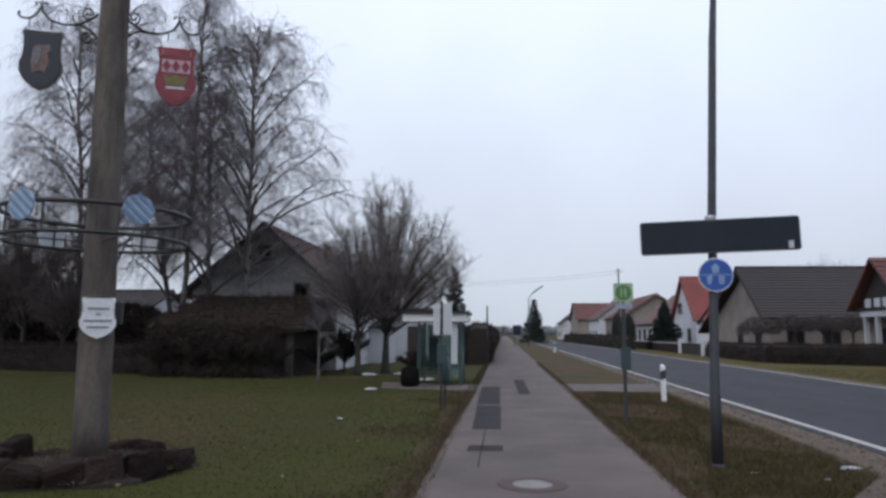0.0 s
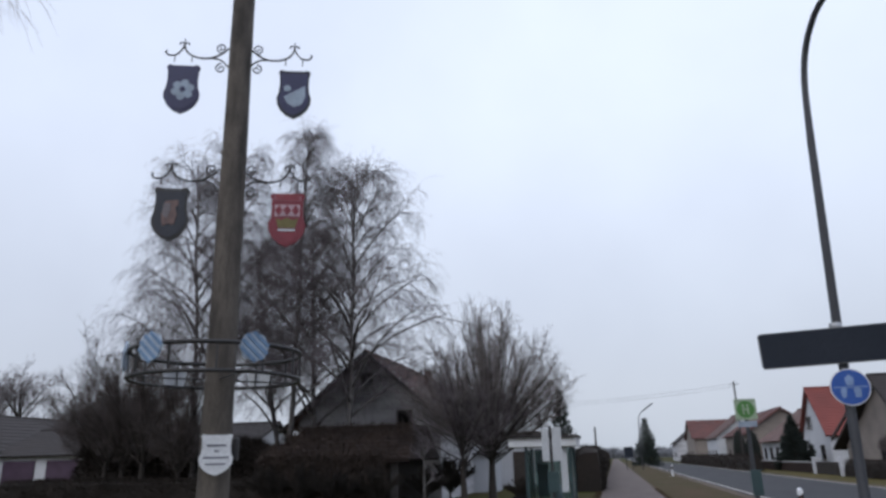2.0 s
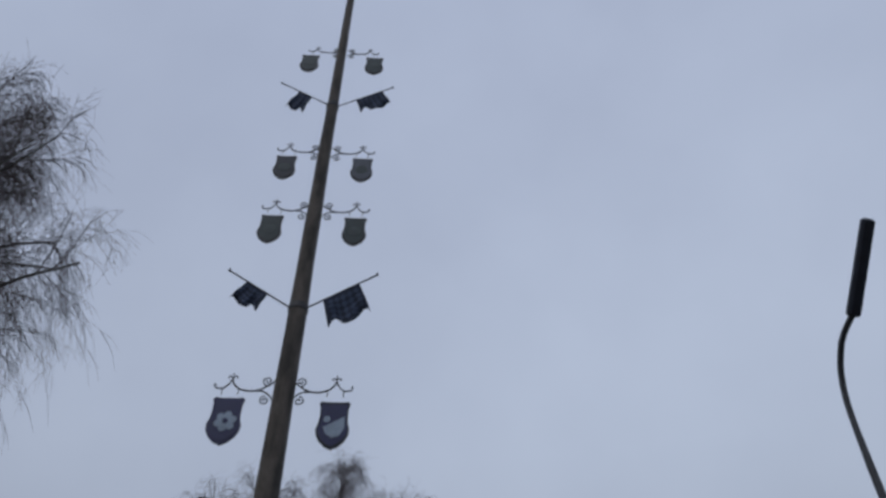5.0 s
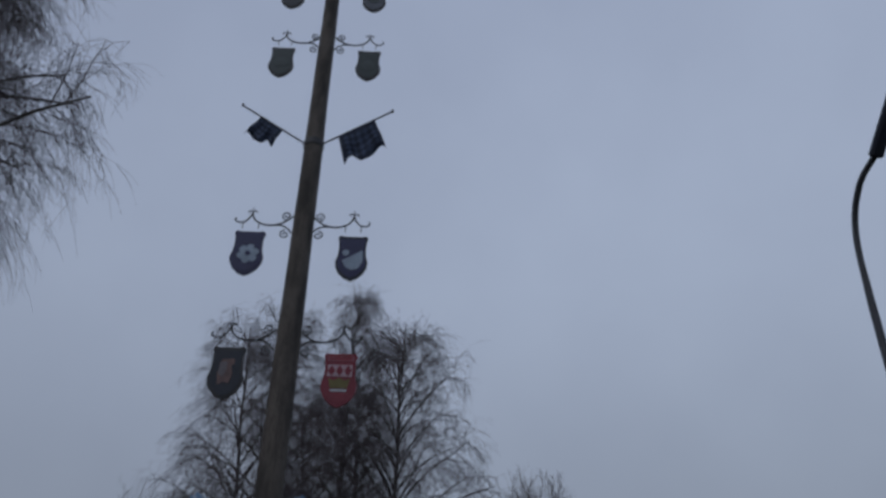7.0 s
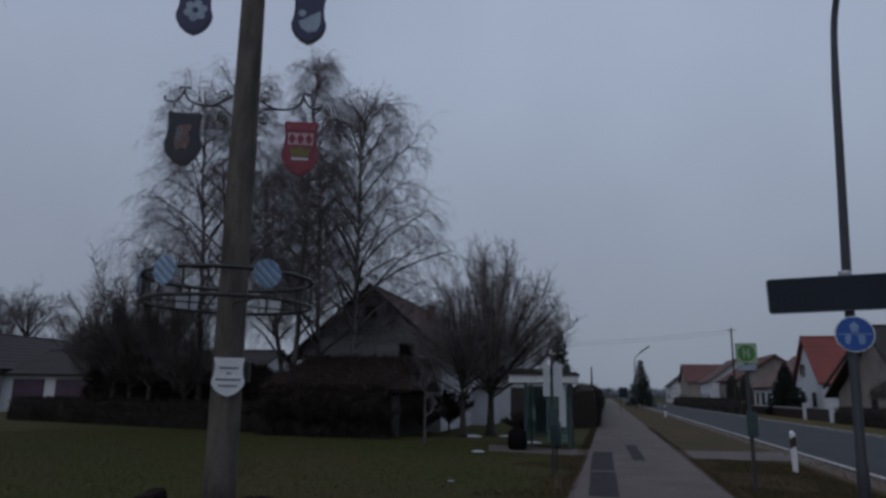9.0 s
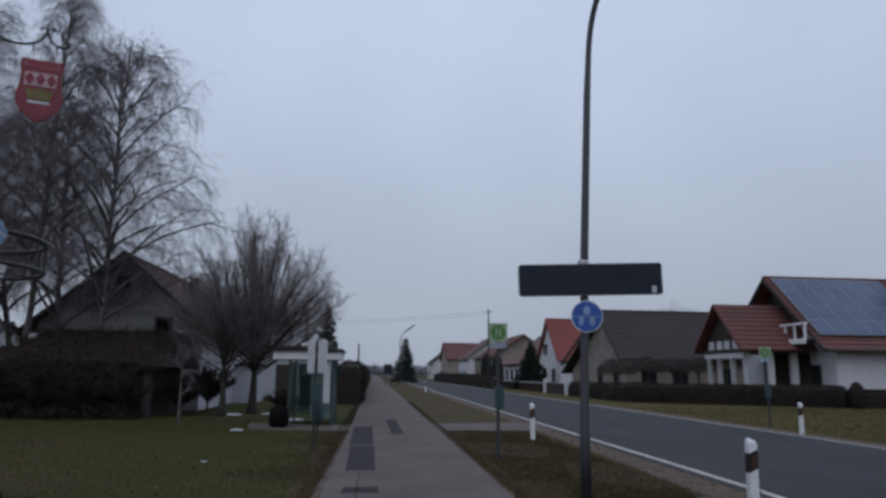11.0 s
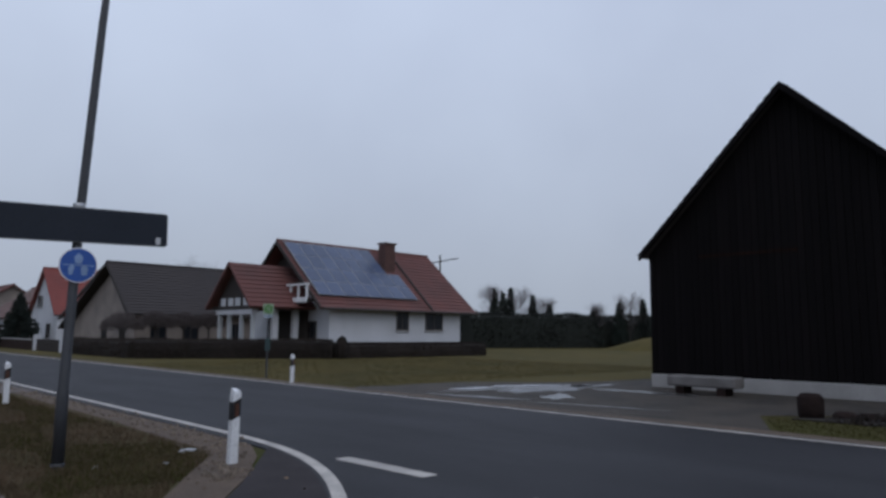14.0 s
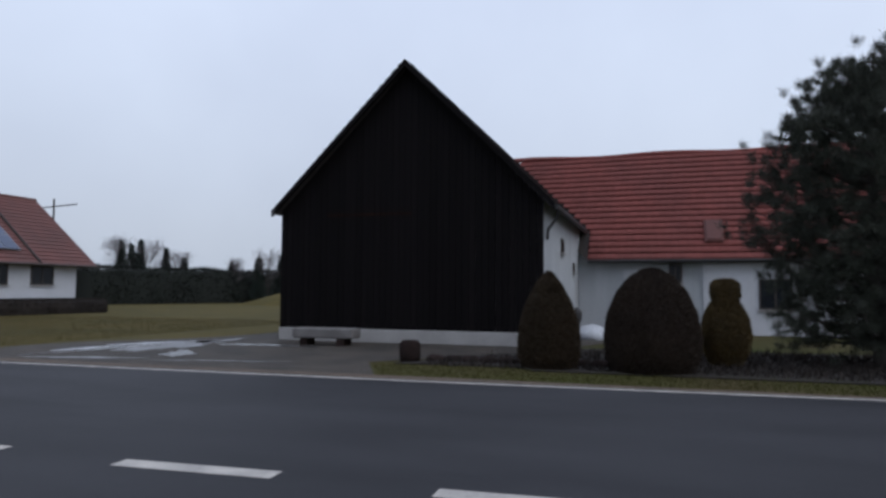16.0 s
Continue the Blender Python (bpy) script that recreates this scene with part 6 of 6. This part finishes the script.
def umbrella_tree(x, y, z0, z1, rad, seed):
    """A small garden tree clipped to a flat dome: trunk, forked limbs, a shell of short twigs."""
    r = np.random.default_rng(seed)
    t = thing("fruit_tree", "small bare fruit tree clipped to a flat dome", "tree", pose(x, y, 0), group="clipped trees at the farmhouse")
    b = Mesher().tube([(0, 0, 0), (0.04, 0.02, z0 * 0.6), (0, 0, z0 + 0.1)], [0.11, 0.08, 0.07], 8)
    for k in range(9):
        a = k * 0.698 + r.normal(0, 0.15)
        e = rad * r.uniform(0.7, 0.95)
        b.tube([(0, 0, z0), (0.5 * e * math.cos(a), 0.5 * e * math.sin(a), z0 + 0.35 * (z1 - z0)), (e * math.cos(a), e * math.sin(a), z0 + 0.42 * (z1 - z0))], [0.05, 0.035, 0.012], 5)
    part("trunk", b, M_BARKD, t, "forked dark trunk")
    n = 3000
    a, u, w = r.random(n) * 2 * np.pi, np.sqrt(r.random(n)), r.random(n)
    top = z0 + (z1 - z0) * np.sqrt(np.maximum(0, 1 - (0.98 * u) ** 2))
    at = np.stack([rad * u * np.cos(a), rad * u * np.sin(a), z0 + 0.05 + (top - z0) * (1 - 0.75 * w ** 1.5)], 1)
    v, f = blades(at, unit(np.stack([np.cos(a) * u, np.sin(a) * u, np.full(n, 0.35)], 1) + r.normal(0, 0.6, (n, 3))), r.uniform(0.15, 0.45, n), 0.03, r)
    fast_mesh("crown", v, f, M_TWIGD, t, "dense short brown twigs", "stuff")


for i, (x, z0, z1, rad) in enumerate(((18.4, 1.5, 2.85, 1.35), (20.75, 1.75, 3.05, 1.2), (22.9, 1.75, 3.0, 1.1), (24.9, 1.8, 3.05, 1.1))):
    umbrella_tree(x, 52.0, z0, z1, rad, 121 + i)


def conifer(name, label, x, y, height, radius, seed, material, n=5000, ln=0.16, wd=0.03, droop=-0.25, power=1.0):
    """An evergreen with tiers of branches and needle sprays."""
    r = np.random.default_rng(seed)
    t = thing(name, label, "tree", pose(x, y, 0))
    part("trunk", Mesher().tube([(0, 0, 0), (0.03, 0, height * 0.5), (0, 0, height * 0.97)], [height * 0.02, height * 0.013, 0.01], 8), M_BARKD, t)
    nb2 = int(height * 16)
    f = (np.arange(nb2) + r.random(nb2)) / nb2
    a = np.arange(nb2) * 2.399 + r.normal(0, 0.3, nb2)
    L = radius * (1 - f) ** power * r.uniform(0.75, 1.15, nb2) + 0.08
    z0 = height * (0.05 + 0.94 * f)
    k = 5
    s = np.linspace(0, 1, k)[None, :]
    lines = np.stack([np.cos(a)[:, None] * L[:, None] * s, np.sin(a)[:, None] * L[:, None] * s, z0[:, None] + L[:, None] * (droop * s + 0.25 * s ** 2 * (0.5 - droop))], 2)
    v1, q1 = tubes(lines, np.linspace(0.03, 0.006, k)[None, :] * np.ones((nb2, 1)), 3)
    fast_mesh("branch_tiers", v1, q1, M_BARKD, t, kind="stuff")
    w = L / L.sum()
    i = r.choice(nb2, n, p=w)
    u = r.random(n) ** 0.6
    c = np.stack([np.cos(a[i]) * L[i] * u, np.sin(a[i]) * L[i] * u, z0[i] + L[i] * (droop * u + 0.25 * u ** 2 * (0.5 - droop))], 1)
    per = 9
    at = np.repeat(c, per, 0) + r.normal(0, 0.05, (n * per, 3))
    out = np.repeat(np.stack([np.cos(a[i]), np.sin(a[i]), np.full(n, 0.1)], 1), per, 0)
    v2, f2 = blades(at, unit(out * 0.7 + r.normal(0, 0.7, (n * per, 3))), r.uniform(0.6, 1.2, n * per) * ln, wd, r)
    fast_mesh("needles", v2, f2, material, t, "dark green needles", "stuff")
    return t


conifer("spruce_tree", "slender dark spruce beyond the bus shelter", -2.55, 38.5, 5.4, 1.25, 201, M_SPRUCE, 1300, 0.2, 0.045)
conifer("spruce_tree", "far dark spruce beside the road", 5.2 + 0.1, 119, 7.7, 2.3, 202, M_SPRUCE, 800, 0.5, 0.10)
conifer("spruce_tree", "dark garden spruce in front of the white house", 17.3, 76.2, 5.2, 2.3, 203, M_SPRUCE, 2500, 0.3, 0.07)
for i, (x, y, h) in enumerate(((68.6, 61.2, 7.5), (69.4, 60.5, 7.2), (70.1, 59.8, 7.7), (71.9, 57.5, 6.8), (73.3, 55.8, 5.5), (78.3, 48.5, 6.0), (79.8, 46.0, 6.2), (76.6, 51.2, 5.0))):
    conifer("thuja_tree", "dark columnar evergreen behind the hedge", x, y, h, 0.95, 210 + i, M_SPRUCE, 900, 0.34, 0.09, 0.35, 0.75)

# large pine at the garden corner
pine = thing("pine_tree", "large bushy dark green pine in the garden", "tree", pose(17.8, -5.15, 0))
r = np.random.default_rng(301)
b = Mesher().tube([(0, 0, 0), (0.1, 0.05, 2.5), (0, 0.1, 5), (0, 0, 7)], [0.2, 0.15, 0.09, 0.03], 9)
cl = []
for i in range(150):
    z = 0.4 + 6.1 * (i + r.random()) / 150
    a = i * 2.399
    R = 2.6 * math.sin(math.pi * min(1, (z + 1.4) / 8.6)) ** 0.55 * r.uniform(0.72, 1.1)
    if z > 5.4:
        R *= max(0.66, (7.6 - z) / 2.2)
    e = Vector((math.cos(a) * R, math.sin(a) * R, z + r.uniform(0.1, 0.55)))
    b.tube([(0, 0.05, z * 0.95), (e.x * 0.5, e.y * 0.5, z), tuple(e)], [0.045, 0.03, 0.012], 5)
    for j in range(19):
        u = 1 - 0.62 * r.random() ** 1.4
        q = Vector((e.x * u, e.y * u, z + (e.z - z) * u)) + Vector(r.normal(0, 0.22, 3))
        cl.append(q)
part("trunk", b, M_BARKD, pine)
c = np.array([tuple(q) for q in cl])
per = 85
at = np.repeat(c, per, 0)
v, f = blades(at + r.normal(0, 0.05, at.shape), unit(r.normal(0, 0.75, at.shape) + unit(np.repeat(c - [0, 0, 3.0], per, 0)) * 0.55 + [0, 0, 0.5]), r.uniform(0.10, 0.21, len(at)), 0.012, r)
fast_mesh("needles", v, f, M_PINE, pine, "dense dark pine needles", "stuff")


def clipped(name, label, x, y, profile, material, seed, n=9000, leaf=0.05):
    """A clipped evergreen: an uneven dark body with short shoots all over it. profile: (radius, z)."""
    r = np.random.default_rng(seed)
    t = thing(name, label, "topiary", pose(x, y, 0))
    b = Mesher().lathe([(a * 0.94, z) for a, z in profile], 0, 0, 28)
    b.v = [(p[0] * (1 + 0.07 * noise.noise((p[0] * 3 + seed, p[1] * 3, p[2] * 3))), p[1] * (1 + 0.07 * noise.noise((p[0] * 3, p[1] * 3 + seed, p[2] * 3))), p[2]) for p in b.v]
    part("body", b, material, t, smooth=True)
    pr = np.array(profile)
    seg = np.hypot(*np.diff(pr, axis=0).T) * (pr[1:, 0] + pr[:-1, 0] + 0.05)
    i = r.choice(len(seg), n, p=seg / seg.sum())
    u = r.random(n)
    rad, z = pr[i, 0] * (1 - u) + pr[i + 1, 0] * u, pr[i, 1] * (1 - u) + pr[i + 1, 1] * u
    a = r.random(n) * 2 * np.pi
    rad = rad * r.uniform(0.93, 1.0, n)
    at = np.stack([rad * np.cos(a), rad * np.sin(a), z], 1)
    v, f = blades(at, unit(np.stack([np.cos(a), np.sin(a), np.full(n, 0.5)], 1) + r.normal(0, 0.5, (n, 3))), r.uniform(0.5, 1.4, n) * leaf, leaf * 0.3, r)
    fast_mesh("foliage", v, f, material, t, "short clipped shoots", "stuff")
    return t


clipped("cone_topiary", "pointed reddish brown clipped yew cone", 15.35, 1.78, [(0.55, 0.0), (0.64, 0.25), (0.65, 0.6), (0.59, 1.0), (0.45, 1.42), (0.24, 1.8), (0.07, 2.03), (0.01, 2.07)], M_YEW, 1, 42000, 0.055)
clipped("egg_topiary", "broad dark egg shaped clipped yew", 15.4, -0.34, [(0.80, 0.0), (0.93, 0.3), (0.96, 0.7), (0.88, 1.2), (0.68, 1.65), (0.42, 1.95), (0.15, 2.1), (0.02, 2.13)], M_YEWD, 2, 60000, 0.055)
clipped("tiered_topiary", "two tiered golden green clipped yew", 16.5, -1.85, [(0.30, 0.1), (0.44, 0.35), (0.50, 0.7), (0.44, 1.1), (0.30, 1.38), (0.25, 1.45), (0.29, 1.55), (0.28, 1.8), (0.18, 1.9), (0.02, 1.92)], M_GOLD, 3, 26000, 0.06)
clipped("low_shrub", "low dark shrub at the corner of the porch", 26.6, 36.6, [(0.3, 0.0), (0.42, 0.4), (0.38, 0.95), (0.22, 1.3), (0.02, 1.42)], M_HEDGE, 4, 2500, 0.08)
for i, (x, y, h, w) in enumerate(((-6.6, 29.4, 2.0, 1.3), (-7.0, 27.0, 1.6, 1.1), (-3.2, 26.5, 1.1, 0.8), (-8.4, 25.2, 1.7, 1.2), (-9.8, 25.0, 1.5, 1.1), (-11.2, 25.2, 1.8, 1.2), (-12.6, 25.3, 1.7, 1.2))):
    bare_tree("garden_shrub", "dense twiggy brown garden shrub by the old house", x, y, h, w, "upswept", 141 + i, M_HEDGE, M_BARKD, twigs=16, twig_r=0.010, trunk_r=0.05, limbs=34)


def hedge(name, label, p0, p1, width, height, material, seed, n=9000, leaf=0.1, wave=0.12):
    """A hedge from p0 to p1: an uneven body covered in shoots."""
    r = np.random.default_rng(seed)
    a, c = Vector((*p0, 0)), Vector((*p1, 0))
    L = (c - a).length
    ux = (c - a) / L
    uy = Vector((-ux.y, ux.x, 0))
    t = thing(name, label, "hedge", pose(*a))
    k = max(8, int(L / 0.8))
    vs, fs = [], []
    sec = [(-0.5, 0.0), (-0.52, 0.5), (-0.42, 0.93), (-0.15, 1.0), (0.15, 1.0), (0.42, 0.93), (0.52, 0.5), (0.5, 0.0)]
    for i in range(k + 1):
        s = L * i / k
        for u, w in sec:
            hh = 1 + wave * noise.noise((s * 0.5 + seed, w * 2, u))
            p = ux * s + uy * (u * width * (1 + 0.2 * noise.noise((s * 0.8, w, seed + u)))) + Vector((0, 0, w * height * hh))
            vs.append(tuple(p))
    for i in range(k):
        for j in range(7):
            o = i * 8 + j
            fs.append((o, o + 8, o + 9, o + 1))
    fs += [tuple(range(8)), tuple(reversed(range(k * 8, k * 8 + 8)))]
    part("body", Mesher().add(vs, fs), material, t)
    s = r.random(n) * L
    w = r.random(n)
    side = np.where(r.random(n) < 0.5, -1.0, 1.0)
    top = r.random(n) < 0.4
    u = np.where(top, r.uniform(-0.42, 0.42, n), side * 0.5)
    zz = np.where(top, 1.0, w) * height * (1 + wave * 0.35 * np.sin(s * 0.9 + seed) * np.sin(s * 0.37 + 2 * seed))
    at = s[:, None] * np.array(ux) + (u * width)[:, None] * np.array(uy) + zz[:, None] * np.array([0, 0, 1.0])
    way = unit(np.where(top, 0.0, side)[:, None] * np.array(uy) + np.where(top, 1.0, 0.3)[:, None] * np.array([0, 0, 1.0]) + r.normal(0, 0.55, (n, 3)))
    v, f = blades(at, way, r.uniform(0.4, 1.4, n) * leaf * 1.6, leaf * 0.35, r)
    fast_mesh("foliage", v, f, material, t, "dense short shoots", "stuff")
    return t


hedge("path_hedge", "dense brown hedge beside the path", (-1.25, 37.5), (-1.6, 60.0), 1.2, 1.9, M_HEDGE, 400, 9000, 0.2, 0.35)
hedge("garden_hedge", "low dark winter hedge before the solar house", (16.3, 43.4), (26.4, 37.4), 1.2, 1.08, M_HEDGE, 401, 9000, 0.12)
hedge("garden_hedge", "low dark winter hedge before the white wall", (26.4, 37.4), (40.3, 37.2), 1.0, 0.85, M_HEDGE, 402, 8000, 0.12)
hedge("garden_hedge", "long low hedge along the farmhouse garden", (16.3, 43.6), (16.2, 55.6), 1.1, 1.0, M_HEDGE, 403, 6000, 0.12)
hedge("tall_hedge", "tall dark evergreen hedge at the end of the meadow", (47.0, 61.5), (104.0, 43.0), 2.4, 3.9, M_HEDGEG, 404, 18000, 0.32)
hedge("tall_hedge", "dark evergreen hedge beside the solar house", (40.8, 39.8), (46.0, 61.0), 1.9, 3.0, M_HEDGEG, 405, 6000, 0.2)
hedge("boundary_hedge", "dark clipped hedge behind the lawn", (-30.0, 31.0), (-13.2, 26.6), 1.0, 1.05, M_HEDGE, 406, 14000, 0.12)
hedge("boundary_hedge", "dense dark shrubs behind the hedge", (-27.0, 33.0), (-14.2, 29.6), 1.6, 2.3, M_HEDGE, 407, 12000, 0.22, 0.5)
r_h = np.random.default_rng(408)
hu = r_h.random(9000)
ht = (0.55 + 0.35 * np.sin(hu * 9 + 1) * np.sin(hu * 4)) * np.sin(np.pi * np.clip(hu, 0.03, 0.97)) ** 0.4
hp = np.stack([-13.0 + 5.0 * hu, 25.3 + r_h.normal(0, 0.28, 9000), ht * r_h.random(9000) ** 1.3], 1)
hv, hf = blades(hp, unit(r_h.normal(0, 0.8, (9000, 3)) + [0, 0, 0.5]), r_h.uniform(0.12, 0.5, 9000), 0.035, r_h)
tagged(fast_mesh("brushwood", hv, hf, M_CREEP), "dark heap of brushwood before the old shed", "brushwood", kind="stuff")
hedge("roadside_hedge", "low dark hedge along the far houses", (13.6, 76.0), (13.4, 150.0), 1.0, 1.3, M_HEDGE, 409, 6000, 0.25)
hedge("roadside_hedge", "brown hedge beside the path", (-1.6, 62.0), (-2.0, 170.0), 1.4, 2.0, M_HEDGE, 410, 6000, 0.3, 0.3)
sw_ = thing("garden_wall", "low grey stone garden wall along the road", "wall", pose(0, 0, 0))
part("wall", Mesher().box(13.2, 53.6, 0, 13.5, 74.0, 0.95, 0.03), M_STONE, sw_)
part("coping", Mesher().box(13.15, 53.6, 0.952, 13.55, 74.0, 1.02, 0.01), M_CONC, sw_)
for y in (47.2, 53.2):
    part("pillar", Mesher().box(13.1, y, 0, 13.5, y + 0.35, 1.35, 0.02), M_RENDER, sw_)
carry(sw_)
gt = part("gate", Mesher().box(13.25, 47.7, 0.08, 13.31, 53.1, 0.98), M_DARKW, sw_, "dark timber gate")
for k in range(18):
    part("slat", Mesher().box(13.2, 47.75 + 0.3 * k, 0.05, 13.245, 47.95 + 0.3 * k, 1.05), M_DARKW, gt)
for i, (x, y, h, w) in enumerate(((13.9, 86.5, 4.2, 0.85), (13.9, 78.5, 3.9, 0.8))):
    x, y, h = out(x, y, h)
    clipped("column_thuja", "dark columnar evergreen by the garden wall", x, y, [(0.8 * w, 0.0), (w, 0.25 * h), (0.95 * w, 0.6 * h), (0.6 * w, 0.88 * h), (0.05, h)], M_HEDGEG, 40 + i, 2500, 0.14)
# belt of trees that closes the view, distance haze put into its pale colour
for i, (xa, ya, xb, yb, h) in enumerate(((-260, 360, 40, 520, 5), (40, 530, 300, 350, 5), (-290, 40, -250, 360, 5), (290, 340, 310, -60, 4.5), (310, -70, -60, -260, 6), (-70, -260, -290, 40, 6))):
    hedge("far_woods", "far belt of bare woodland with haze in its pale colour", (xa, ya), (xb, yb), 14, h, mat("hazed_far_wood", (0.16, 0.165, 0.18), 1.0, (0.12, 0.125, 0.135), 0.05, 0.4, 0.0), 420 + i, 7000, 1.6, 0.5)

# ---- tiles of the wing roof, last ----
E0, E1 = Vector((WX - 0.5, 0, 2.95)), Vector((34.5, 0, 8.12))
run = (E1 - E0).length
sl = (E1 - E0).normalized()
nm = Vector((-sl.z, 0, sl.x))
TW, TL, ROWS = 0.30, 0.36, 19
step = run / ROWS
tb = Mesher()
prof = [(0.0, 0.002), (0.06, 0.014), (0.13, 0.016), (0.19, 0.006), (0.25, 0.0), (0.305, 0.004)]
for u, w in prof:
    for s_, d in ((0.0, 0.095), (0.0, 0.03), (TL * 1.02, 0.015)):
        p = sl * s_ + nm * (w + d)
        tb.v.append((p.x, -u, p.z))
for i in range(len(prof) - 1):
    o = 3 * i
    tb.f += [(o, o + 2, o + 5, o + 3), (o + 1, o, o + 3, o + 4)]
tile_me = bpy.data.meshes.new("tile")
tile_me.from_pydata(tb.v, [], tb.f)
tile_me.materials.append(M_TILE)
tile_me.polygons.foreach_set("use_smooth", [True] * len(tile_me.polygons))
rest = Mesher()
count = 0
for k in range(ROWS):
    p = E0 + sl * (step * k)
    # the barn roof cuts the wing's slope along a valley
    y_hi = 2.3 if p.z < 4.2 else min(7.0, 2.4 + (p.z - 4.2) * 1.0)
    for c in range(84):
        y = y_hi - TW * c
        if y < -18.2:
            break
        sag = -0.05 * math.sin((y + 18) * 0.31) * k / ROWS
        if count < 300 and c < 17:
            ob = new("tile", tile_me)
            ob.parent = wing
            ob.location = (p.x, y, p.z + sag)
            count += 1
        else:
            rest.add([(v_[0] + p.x, v_[1] + y, v_[2] + p.z + sag) for v_ in tb.v], tb.f)
part("roof_tiles", rest, M_TILE, wing, "rows of red clay tiles", smooth=True, kind="stuff")
